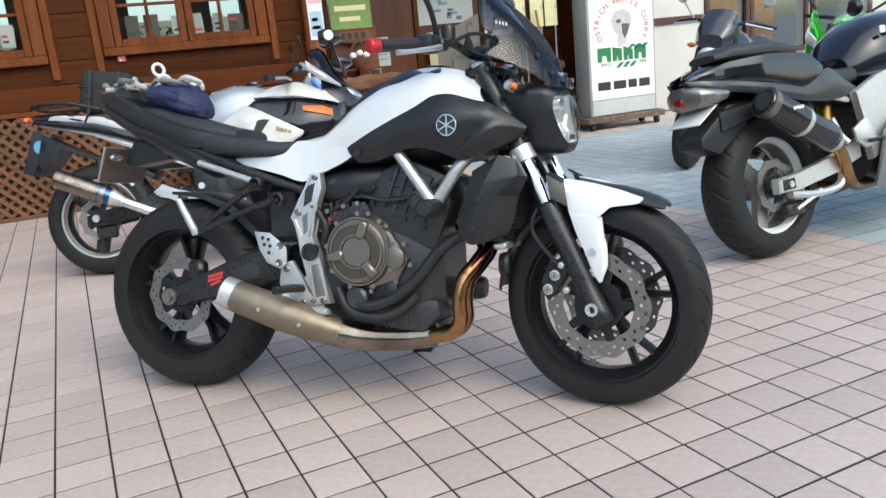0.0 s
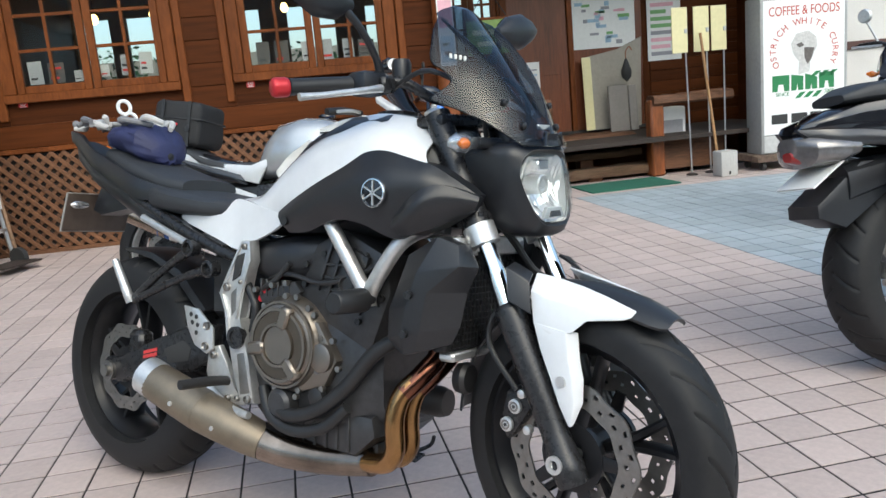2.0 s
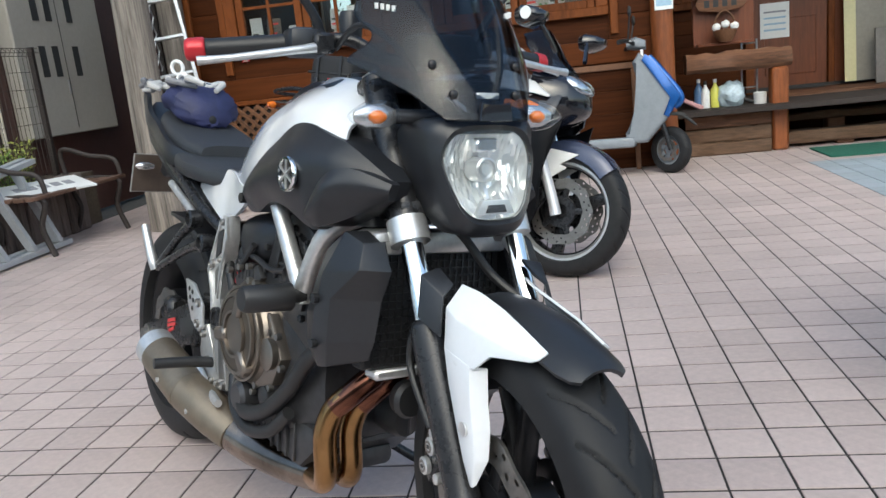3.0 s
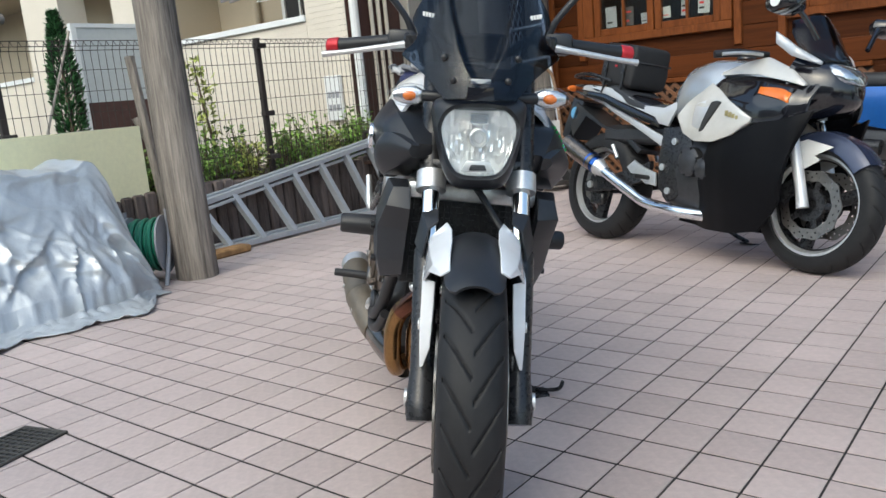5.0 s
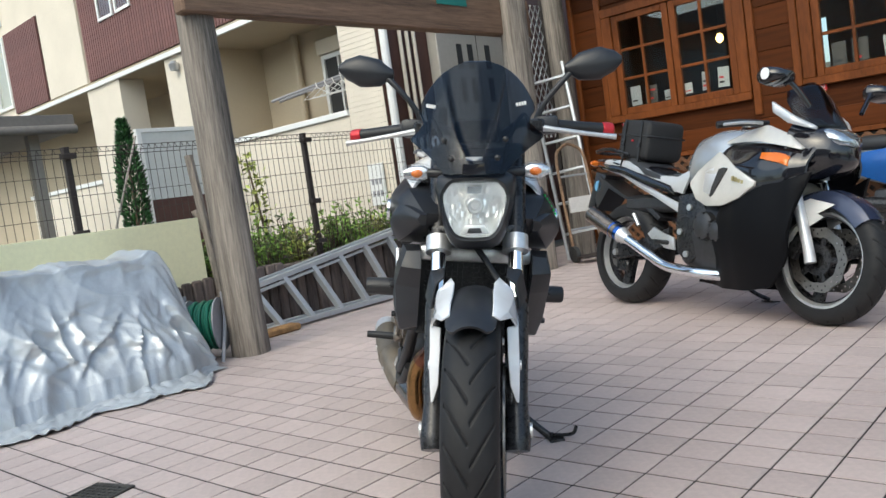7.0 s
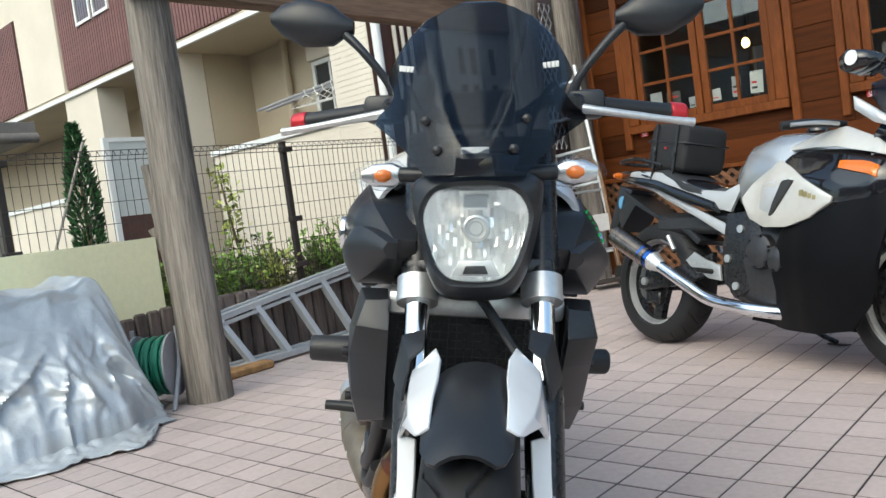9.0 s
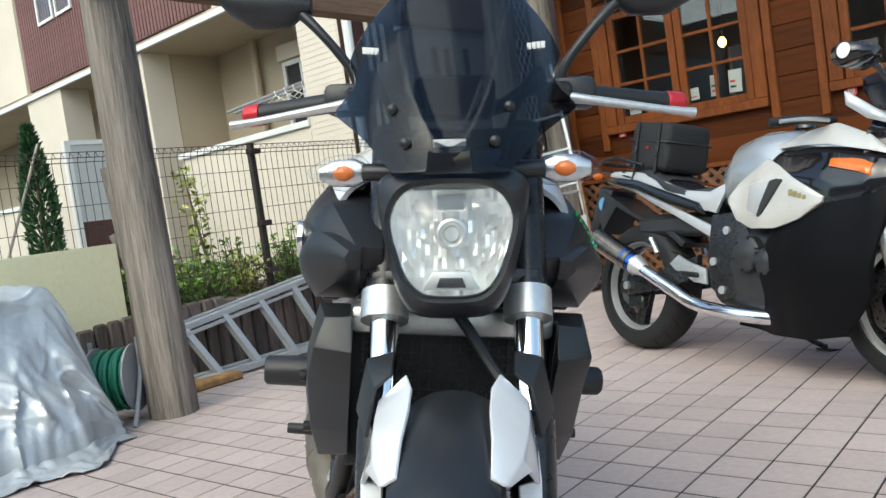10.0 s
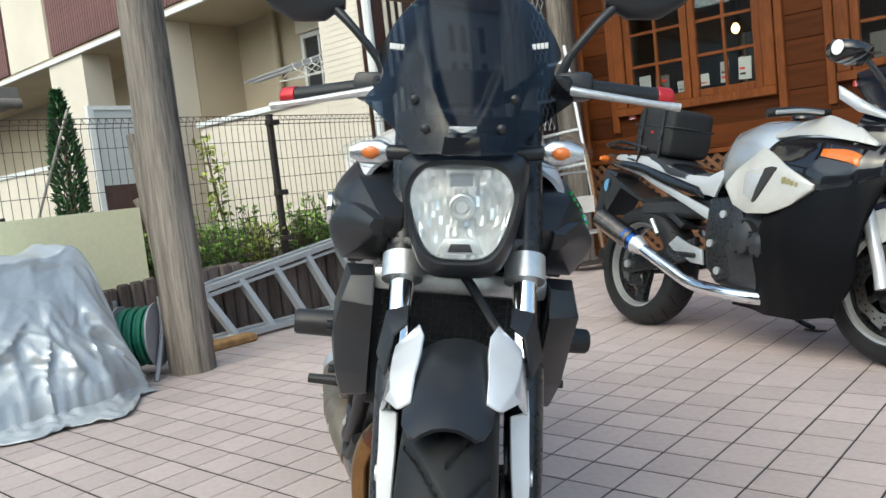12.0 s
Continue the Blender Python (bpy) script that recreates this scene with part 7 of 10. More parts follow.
    m_ = body([(1.44, 0.075, 1.045, 1.115, 1.08), (1.47, 0.088, 1.035, 1.125, 1.08), (1.53, 0.07, 1.05, 1.11, 1.08), (1.56, 0.03, 1.065, 1.095, 1.08)], 16, 3)
    bmesh.ops.translate(m_, vec=(0, s * 0.345, 0.030), verts=m_.verts)
    tp("mirror", m_, M_gloss, "black mirror")
    if s < 0:
        tp("mirror_sticker", lathe([(0, 0.026), (-0.002, 0.026)], "y", 18, (1.50, -0.43, 1.11)), M_paper, "round pale sticker")
    tp("handlebar", tube([(1.22, s * 0.12, 0.955), (1.17, s * 0.26, 0.95), (1.12, s * 0.36, 0.935)], [0.014, 0.018, 0.017], 12), M_smooth_rubber)
    tp("lever", tube([(1.23, s * 0.17, 0.95), (1.22, s * 0.27, 0.945), (1.18, s * 0.37, 0.93)], 0.008, 8), M_cast)
    tp("rear_indicator", lathe([(s * 0.0, 0.018), (s * 0.03, 0.02), (s * 0.055, 0.01)], "y", 14, (-0.345, s * 0.06, 0.885)), M_orange)
tp("tail_top", body([(-0.40, 0.03, 0.880, 0.912, 0.895), (-0.34, 0.07, 0.870, 0.918, 0.895), (-0.1, 0.115, 0.83, 0.905, 0.87), (0.2, 0.135, 0.74, 0.84, 0.80), (0.62, 0.135, 0.62, 0.74, 0.69)], 20, 3), M_gloss, "black tail body")
tp("tail_lamp", box(-0.415, -0.38, -0.055, 0.055, 0.875, 0.91, 0.008, seg=2), M_redlens, "red tail lamp")
tp("seat", body([(0.02, 0.11, 0.84, 0.895, 0.865), (0.14, 0.135, 0.80, 0.895, 0.845), (0.28, 0.145, 0.74, 0.815, 0.78), (0.42, 0.145, 0.70, 0.768, 0.735), (0.58, 0.125, 0.69, 0.760, 0.73), (0.66, 0.08, 0.70, 0.785, 0.745)], 24, 3), M_leather, "black dished seat")
tp("tank", body([(0.60, 0.09, 0.66, 0.785, 0.73), (0.66, 0.14, 0.66, 0.875, 0.76), (0.74, 0.172, 0.66, 0.945, 0.79), (0.88, 0.182, 0.66, 0.970, 0.81), (1.00, 0.168, 0.66, 0.958, 0.81), (1.14, 0.12, 0.70, 0.915, 0.81), (1.24, 0.08, 0.74, 0.87, 0.82)], 28, 2.7), mat("tank_silver_metallic", (0.46, 0.48, 0.50), rough=0.26, metal=0.55, var=0.05, coat=0.5), "silver fuel tank")
tp("filler_cap", lathe([(0, 0.05), (0.012, 0.048)], "z", 20, (0.98, 0, 0.968)), M_gloss)
tp("nose", body([(1.40, 0.195, 0.66, 0.97, 0.80), (1.55, 0.165, 0.67, 0.925, 0.80), (1.68, 0.13, 0.695, 0.905, 0.80), (1.77, 0.08, 0.72, 0.855, 0.79), (1.81, 0.03, 0.745, 0.805, 0.775)], 24, 2.4), M_gloss, "gloss black nose")
hl = tp("headlamp", body([(1.56, 0.104, 0.812, 0.908, 0.860), (1.68, 0.108, 0.806, 0.904, 0.856), (1.775, 0.080, 0.806, 0.874, 0.84), (1.82, 0.035, 0.812, 0.850, 0.832)], 22, 2.8), mat("tourer_lamp_glass", (0.50, 0.54, 0.58), rough=0.10, metal=0.8, var=0.3, scale=40, coat=0.5), "wide bright headlamp")
sc = bmesh.new()
rows_ = []
for x, z, w in ((1.69, 0.905, 0.10), (1.62, 0.945, 0.150), (1.55, 0.99, 0.165), (1.48, 1.06, 0.150), (1.42, 1.115, 0.115), (1.39, 1.14, 0.06)):
    rows_.append([(x - 0.13 * abs(s_) ** 2.0 * (w / 0.165), w * s_, z - 0.02 * abs(s_) ** 2) for s_ in [-1 + 2 * k / 14 for k in range(15)]])
loft(rows_, sc, closed=False)
ws_ = tp("windscreen", sc, M_smoke, "smoked windscreen")
md = ws_.modifiers.new("thick", "SOLIDIFY")
md.thickness = 0.003
rings = []
for i in range(19):
    t = i / 18
    a = radians(35 + 120 * t)
    r = 0.322
    rings.append([(1.50 + (r + dr) * math.cos(a), hw, 0.30 + (r + dr) * math.sin(a)) for hw, dr in ((-0.075, -0.075), (-0.072, -0.03), (-0.05, -0.004), (0, 0.004), (0.05, -0.004), (0.072, -0.03), (0.075, -0.075), (0.068, -0.075), (0.045, -0.012), (0, -0.004), (-0.045, -0.012), (-0.068, -0.075))])
tp("mudguard", loft(rings), M_navy, "dark blue-grey front mudguard")
for s in (-1, 1):
    tp("mudguard_flash", prism([(1.395, 0.565), (1.46, 0.582), (1.60, 0.55), (1.50, 0.51), (1.54, 0.495), (1.43, 0.44)], s * 0.0765, s * 0.080, "y", 0.001), M_white, "white zigzag flash")
tp("engine", body([(0.62, 0.15, 0.24, 0.60, 0.42), (0.80, 0.18, 0.20, 0.62, 0.42), (1.05, 0.17, 0.20, 0.60, 0.42), (1.2, 0.14, 0.24, 0.55, 0.42)], 18, 3.5), M_engine, "black engine")
for (x, z, r) in ((0.86, 0.46, 0.075), (0.96, 0.43, 0.055)):
    tp("engine_cover", lathe([(-0.17, r), (-0.205, r * 0.95), (-0.215, r * 0.7), (-0.215, 0.0)], "y", 28, (x, 0, z)), M_engine, "round black engine cover")
    for k in range(6):
        a = math.pi * k / 3 + 0.3
        bolt(tour, ((x + r * 0.88 * math.cos(a)) * LEN, -0.211, z + r * 0.88 * math.sin(a)), "y", 0.006, -0.005, M_satin)
tp("sub_frame", box(0.0, 0.62, -0.09, 0.09, 0.55, 0.66, 0.03), M_engine)
tp("inner_guard", prism([(0.36, 0.52), (0.2, 0.62), (0.0, 0.655), (-0.28, 0.80), (-0.33, 0.66), (-0.30, 0.58), (-0.18, 0.72), (0.0, 0.64), (0.18, 0.60), (0.33, 0.50)], -0.085, 0.085, "y", 0.004), M_black)
tp("mud_flap", prism([(-0.22, 0.80), (-0.33, 0.83), (-0.42, 0.60), (-0.36, 0.58)], -0.08, 0.08, "y", 0.004), M_black)
st_ = tp("round_sticker", lathe([(0, 0.036), (-0.003, 0.036)], "y", 20, (-0.30, -0.082, 0.735)), mat("blue_sticker", (0.12, 0.32, 0.52)), "round pale blue sticker")
can = tp("muffler", tube([(-0.17, -0.21, 0.545), (-0.165, -0.21, 0.543), (0.02, -0.20, 0.462), (0.10, -0.195, 0.428)], [0.046, 0.053, 0.055, 0.053], 24, smooth=False), mat("bright_titanium", (0.33, 0.27, 0.22), rough=0.26, metal=1.0, var=0.35, patch=5), "titanium muffler can")
tp("blue_band", tube([(0.06, -0.197, 0.446), (0.13, -0.19, 0.413)], [0.0555, 0.048], 24), mat("blued_titanium", (0.06, 0.16, 0.5), rough=0.2, metal=1.0, var=0.4, patch=8), "heat-blued band", under=can)
tp("cone", tube([(0.125, -0.19, 0.415), (0.19, -0.185, 0.385)], [0.050, 0.030], 20), M_cast, under=can)
tp("bore", tube([(-0.169, -0.21, 0.5445), (-0.174, -0.21, 0.547)], 0.035, 18), M_ink, under=can)
tp("exhaust_pipe", tube([(0.17, -0.187, 0.394), (0.40, -0.18, 0.295), (0.55, -0.175, 0.240), (0.80, -0.165, 0.212), (0.95, -0.12, 0.205)], 0.030, 16), M_chrome, "bright exhaust link pipe")
tp("caliper_rear", box(-0.02, 0.10, -0.12, -0.075, 0.20, 0.27, 0.01), M_satin)
tp("side_stand", tube([(0.72, 0.12, 0.20), (0.80, 0.24, 0.11), (0.84, 0.31, 0.075)], 0.012, 8), M_satin, "side stand, folded out")
tp("stand_foot", box(0.80, 0.88, 0.29, 0.35, 0.062, 0.070), M_satin)
tp("grab_rail", tube([(0.10, -0.13, 0.90), (-0.10, -0.14, 0.95), (-0.30, -0.10, 0.955), (-0.34, 0.0, 0.955), (-0.30, 0.10, 0.955), (-0.10, 0.14, 0.95), (0.10, 0.13, 0.90)], 0.011, 8), M_satin)

mt_world = tour.matrix_world.copy()
sb = thing("seat_bag", "boxy black nylon seat bag strapped behind the rider seat", "bag", mt_world @ pose(0.11, 0, 0.872, 0, 9, 0) @ Matrix.Diagonal((0.72, 0.78, 0.82, 1)))
bb = box(-0.20, 0.19, -0.175, 0.175, 0.0, 0.285, 0.045, seg=3)
bmesh.ops.subdivide_edges(bb, edges=bb.edges, cuts=2, use_grid_fill=True)
for v in bb.verts:
    v.co += Vector((1, 1, 0.7)) * 0.008 * noise.noise(v.co * 9)
part("case", bb, M_bagcloth, sb)
part("lid_seam", box(-0.205, 0.195, -0.180, 0.180, 0.165, 0.180, 0.006), M_smooth_rubber, sb)
for sx in (-0.11, 0.10):
    part("strap", box(sx - 0.012, sx + 0.012, -0.184, -0.178, 0.0, 0.285), M_smooth_rubber, sb)
    part("buckle", box(sx - 0.018, sx + 0.018, -0.194, -0.183, 0.09, 0.14, 0.004), M_satin, sb)
    part("strap", tube([(sx, -0.17, 0.02), (sx - 0.05, -0.15, -0.09)], 0.008, 6), M_smooth_rubber, sb)
part("red_tab", box(-0.005, 0.015, -0.186, -0.179, 0.128, 0.142), M_redano, sb)

# ---- dark sports bike with a silver lower half, on the blue tiles ----
spo = thing("motorcycle", "black and silver sports motorcycle with a carbon muffler, seen from behind", "motorcycle", pose(1.375, 0.93, 0.0, -9, 0, 5))


def sp(name, bm, material, label="", under=None):
    return part(name, bm, material, under or spo, label)


M_carbon = mat("carbon_sleeve", (0.018, 0.018, 0.019), rough=0.25, var=0.4, scale=90, coat=0.5)
M_greysat = mat("dull_silver_paint", (0.26, 0.255, 0.25), rough=0.35, metal=0.6, var=0.08)
M_tailglass = mat("clouded_lens", (0.22, 0.21, 0.21), rough=0.12, metal=0.5, var=0.25, scale=40, coat=0.5)
wheel(spo, (0, 0, 0.318), 0.318, 0.092, 0.216, disc=0.115, disc_y=0.075, spokes=3, split=0.0, name="rear_wheel", rim_mat=M_greysat, edge_mat=M_white, w=0.030, pitch=20)
wheel(spo, (1.46, 0, 0.300), 0.300, 0.060, 0.216, disc=0.15, disc_y=0.066, spokes=3, split=0.0, name="front_wheel", rim_mat=M_greysat, edge_mat=M_white, disc_sides=(-1, 1), w=0.026)
for s in (-1, 1):
    ty = lambda x, z: interp([(-0.45, 0.05), (-0.3, 0.10), (0.0, 0.150), (0.25, 0.175), (0.5, 0.15)], x)[0]
    sp("tail_upper", shell([(-0.40, 0.835), (-0.22, 0.875), (0.0, 0.885), (0.20, 0.865), (0.30, 0.80)], [(-0.42, 0.815), (-0.22, 0.800), (0.0, 0.762), (0.16, 0.720), (0.30, 0.74)], ty, s, rows=5), M_gloss, "gloss black tail")
    sp("tail_lower", shell([(-0.43, 0.820), (-0.22, 0.796), (0.0, 0.756), (0.17, 0.716), (0.32, 0.79), (0.36, 0.78), (0.55, 0.68)], [(-0.36, 0.755), (-0.20, 0.748), (0.0, 0.702), (0.15, 0.660), (0.30, 0.640), (0.44, 0.645), (0.56, 0.665)], lambda x, z: ty(x, z) + 0.006, s, rows=4), mat("dark_grey_tail_paint", (0.05, 0.05, 0.053), rough=0.28, metal=0.4, var=0.08, coat=0.4), "dark silver-grey tail side")
    sp("swing_arm", prism([(0.52, 0.45), (0.35, 0.40), (0.06, 0.355), (-0.07, 0.35), (-0.07, 0.285), (0.06, 0.285), (0.35, 0.32), (0.52, 0.36)], s * 0.115, s * 0.155, "y", 0.007), M_cast, "bare aluminium swing arm")
    sp("swing_arm_brace", tube([(0.02, s * 0.135, 0.27), (0.20, s * 0.135, 0.245), (0.36, s * 0.135, 0.255), (0.40, s * 0.135, 0.33)], 0.018, 8), M_cast)
    sp("adjuster", box(-0.045, 0.035, s * 0.156 - 0.003, s * 0.156 + 0.006, 0.295, 0.342, 0.003), M_satin)
    sp("axle_nut", lathe([(s * 0.15, 0.016), (s * 0.168, 0.016)], "y", 6, (0, 0, 0.318)), M_cast)
    sp("frame_beam", prism([(0.48, 0.66), (0.66, 0.72), (1.05, 0.80), (1.05, 0.70), (0.72, 0.56), (0.66, 0.36), (0.56, 0.34), (0.54, 0.50)], s * 0.15, s * 0.185, "y", 0.008), M_cast, "aluminium frame beam")
    sp("sub_rail", tube([(0.50, s * 0.13, 0.63), (0.25, s * 0.13, 0.69), (0.0, s * 0.10, 0.76)], 0.014, 8), M_white)
    sp("rear_set", prism([(0.42, 0.50), (0.52, 0.54), (0.56, 0.46), (0.60, 0.42), (0.50, 0.40), (0.44, 0.44)], s * 0.185, s * 0.20, "y", 0.004), M_cast)
    sp("footrest", tube([(0.52, s * 0.19, 0.43), (0.50, s * 0.28, 0.435)], 0.011, 8), M_satin)
    sp("rear_footrest", tube([(0.34, s * 0.15, 0.56), (0.36, s * 0.17, 0.48), (0.37, s * 0.20, 0.44)], 0.014, 8), M_cast)
    sp("fairing", shell([(0.62, 0.46), (0.80, 0.56), (1.0, 0.66), (1.2, 0.74), (1.45, 0.80)], [(0.55, 0.22), (0.75, 0.16), (1.0, 0.18), (1.2, 0.36), (1.5, 0.62)], lambda x, z: 0.225 - 0.25 * max(0, 0.4 - z) ** 1.3, s, rows=5), M_greysat, "dull silver lower fairing")
    sp("fairing_upper", shell([(1.0, 0.86), (1.2, 0.93), (1.5, 0.92), (1.7, 0.80)], [(1.0, 0.70), (1.2, 0.74), (1.45, 0.76), (1.68, 0.70)], lambda x, z: interp([(1.0, 0.22), (1.4, 0.22), (1.75, 0.08)], x)[0], s, rows=4), M_gloss)
    cn = sp("muffler", tube([(-0.14, s * 0.185, 0.688), (-0.13, s * 0.186, 0.682), (0.20, s * 0.20, 0.500), (0.24, s * 0.20, 0.478)], [0.056, 0.064, 0.064, 0.060], 24, smooth=False), M_carbon, "carbon-sleeved muffler")
    part("end_ring", tube([(-0.135, s * 0.1855, 0.686), (-0.105, s * 0.187, 0.669)], 0.0665, 24, smooth=False), M_bronze, cn, "bronze end ring")
    part("clamp", tube([(0.055, s * 0.194, 0.582), (0.075, s * 0.194, 0.571)], 0.0665, 24, smooth=False), M_cast, cn)
    part("front_ring", tube([(0.225, s * 0.20, 0.487), (0.275, s * 0.195, 0.455)], [0.062, 0.045], 22, smooth=False), M_cast, cn)
    part("bore", tube([(-0.139, s * 0.185, 0.6875), (-0.144, s * 0.185, 0.690)], 0.04, 18, smooth=False), M_ink, cn)
    part("label", box(-0.045, 0.02, s * 0.2515, s * 0.2535, 0.632, 0.646), M_paper, cn)
    sp("exhaust_pipe", tube([(0.26, s * 0.195, 0.465), (0.33, s * 0.185, 0.40), (0.40, s * 0.16, 0.30), (0.50, s * 0.12, 0.235), (0.70, s * 0.08, 0.22)], 0.026, 14), M_header, "brown-gold exhaust pipe")
    sp("mirror", lathe([(0, 0.03), (0.02, 0.05), (0.04, 0.045)], "x", 16, (1.38, s * 0.36, 1.12)), M_gloss)
    sp("fork_slider", tube([(1.28, s * 0.1, 0.75), (1.45, s * 0.1, 0.29)], 0.028, 12), M_satin)
sp("tail_core", body([(-0.38, 0.03, 0.795, 0.835, 0.815), (-0.31, 0.09, 0.77, 0.870, 0.82), (-0.1, 0.135, 0.74, 0.895, 0.82), (0.15, 0.155, 0.70, 0.885, 0.79), (0.28, 0.13, 0.68, 0.83, 0.75)], 22, 3), M_gloss, "black tail hump")
sp("pillion_seat", body([(-0.26, 0.07, 0.885, 0.915, 0.90), (-0.18, 0.11, 0.88, 0.945, 0.91), (0.05, 0.13, 0.87, 0.950, 0.91), (0.2, 0.12, 0.85, 0.925, 0.885), (0.24, 0.08, 0.85, 0.89, 0.87)], 22, 3.2), M_leather, "black pillion pad")
sp("seat", body([(0.24, 0.11, 0.72, 0.82, 0.77), (0.36, 0.15, 0.70, 0.79, 0.745), (0.52, 0.15, 0.69, 0.775, 0.735), (0.64, 0.11, 0.70, 0.79, 0.745)], 22, 3), M_leather, "black rider seat")
sp("tank", body([(0.58, 0.10, 0.68, 0.83, 0.76), (0.66, 0.17, 0.68, 0.93, 0.78), (0.78, 0.205, 0.68, 1.0, 0.80), (0.95, 0.21, 0.68, 1.03, 0.82), (1.1, 0.18, 0.70, 1.0, 0.83), (1.2, 0.12, 0.74, 0.94, 0.83)], 26, 2.6), mat("black_metallic", (0.012, 0.014, 0.022), rough=0.2, metal=0.3, coat=0.5), "black metallic tank with pale lettering bars")
for k in range(6):
    sp("tank_mark", box(0.70 + 0.05 * k, 0.738 + 0.05 * k, -0.198 - 0.002 * k, -0.192 - 0.002 * k, 0.905, 0.938), M_white)
sp("tail_light", body([(-0.430, 0.045, 0.735, 0.798, 0.770), (-0.395, 0.095, 0.700, 0.802, 0.755), (-0.31, 0.115, 0.695, 0.79, 0.75), (-0.25, 0.115, 0.715, 0.77, 0.75)], 18, 2.6), M_tailglass, "clear tail light cluster")
sp("tail_bulb", body([(-0.435, 0.02, 0.725, 0.755, 0.74), (-0.41, 0.045, 0.712, 0.762, 0.738), (-0.36, 0.045, 0.712, 0.758, 0.735)], 14, 2.4), M_redlens, "red lamp")
plt_ = sp("number_plate", prism([(-0.42, 0.640), (-0.30, 0.712), (-0.297, 0.707), (-0.417, 0.635)], -0.085, 0.085, "y"), M_paper, "pale number plate with plain marks")
sp("plate_holder", prism([(-0.40, 0.58), (-0.22, 0.70), (-0.10, 0.70), (-0.12, 0.60), (-0.30, 0.50), (-0.40, 0.54)], -0.07, 0.07, "y", 0.006), M_black)
sp("inner_guard", body([(-0.28, 0.08, 0.56, 0.70, 0.63), (0.0, 0.10, 0.64, 0.72, 0.68), (0.3, 0.10, 0.56, 0.68, 0.62)], 14, 3), M_black)
sp("engine", body([(0.58, 0.16, 0.24, 0.60, 0.42), (0.8, 0.2, 0.18, 0.66, 0.42), (1.1, 0.18, 0.20, 0.66, 0.42), (1.22, 0.12, 0.26, 0.6, 0.42)], 16, 3.4), M_engine)
sp("shock", tube([(0.42, -0.05, 0.42), (0.46, -0.04, 0.62)], 0.035, 12), mat("shock_gold", (0.35, 0.22, 0.05), rough=0.3, metal=0.8))
sp("reservoir", lathe([(0, 0.018), (0.06, 0.02), (0.07, 0.014)], "z", 12, (0.53, -0.16, 0.60)), mat("reservoir_blue", (0.15, 0.2, 0.5), rough=0.3))
sp("caliper_rear", box(0.02, 0.14, -0.12, -0.07, 0.17, 0.23, 0.012), M_engine)
sp("torque_arm", tube([(0.06, -0.13, 0.20), (0.16, -0.14, 0.235), (0.22, -0.14, 0.26)], 0.010, 8), M_cast)
sp("nose", body([(1.2, 0.20, 0.72, 1.0, 0.85), (1.5, 0.17, 0.70, 0.95, 0.82), (1.72, 0.07, 0.74, 0.86, 0.80)], 18, 2.5), M_gloss)
sp("side_stand", tube([(0.62, 0.14, 0.20), (0.66, 0.26, 0.10), (0.68, 0.315, 0.062)], 0.012, 8), M_satin)
sp("stand_foot", box(0.65, 0.72, 0.29, 0.35, 0.050, 0.057), M_satin)
sp("handlebar", tube([(1.12, -0.3, 0.94), (1.2, -0.1, 0.95), (1.2, 0.1, 0.95), (1.12, 0.3, 0.94)], 0.016, 10), M_smooth_rubber)

# ---- black naked bike facing the forecourt ----
nak = thing("motorcycle", "black motorcycle with a small smoked screen parked nose to the forecourt", "motorcycle", pose(4.02, 3.71, 0.0, -9, 0, 209))


def nk(name, bm, material, label="", under=None):
    return part(name, bm, material, under or nak, label)


wheel(nak, (0, 0, 0.31), 0.31, 0.08, 0.216, disc=0.12, disc_y=0.07, spokes=5, split=0.0, name="rear_wheel", grooved=False)
wheel(nak, (1.40, 0, 0.295), 0.295, 0.06, 0.216, disc=0.15, disc_y=0.066, spokes=5, split=0.0, name="front_wheel", disc_sides=(-1, 1), grooved=False)
for s in (-1, 1):
    nk("fork", tube([(1.12, s * 0.1, 0.93), (1.40, s * 0.1, 0.29)], 0.026, 12), M_satin)
    nk("handlebar", tube([(1.08, s * 0.05, 1.02), (1.02, s * 0.2, 1.06), (0.92, s * 0.37, 1.03)], 0.014, 10), M_satin)
    nk("lever", tube([(1.05, s * 0.18, 1.05), (1.02, s * 0.37, 1.02)], 0.008, 8), M_cast)
    nk("mirror_stem", tube([(1.0, s * 0.22, 1.06), (1.03, s * 0.30, 1.18)], 0.007, 8), M_cast)
    nk("mirror", lathe([(-0.012, 0.02), (0, 0.045), (0.02, 0.035)], "x", 18, (1.03, s * 0.32, 1.22)), M_cast, "round mirror")
    nk("indicator", lathe([(0, 0.01), (s * 0.03, 0.022), (s * 0.06, 0.008)], "y", 12, (1.15, s * 0.14, 0.88)), M_orange)
nk("screen_cowl", body([(1.03, 0.13, 0.88, 1.15, 0.98), (1.08, 0.15, 0.86, 1.15, 0.96), (1.18, 0.135, 0.85, 1.06, 0.93), (1.25, 0.09, 0.87, 0.97, 0.91)], 20, 3.2), mat("smoked_cowl", (0.03, 0.035, 0.05), rough=0.12, coat=0.6), "small smoked fly screen")
nk("headlamp", lathe([(1.20, 0.085), (1.28, 0.08), (1.31, 0.05)], "x", 22, (0, 0, 0.80)), M_reflector)
nk("tank", body([(0.55, 0.1, 0.72, 0.86, 0.78), (0.70, 0.18, 0.70, 0.98, 0.80), (0.9, 0.19, 0.70, 1.0, 0.82), (1.04, 0.12, 0.74, 0.94, 0.84)], 20, 2.6), M_gloss)
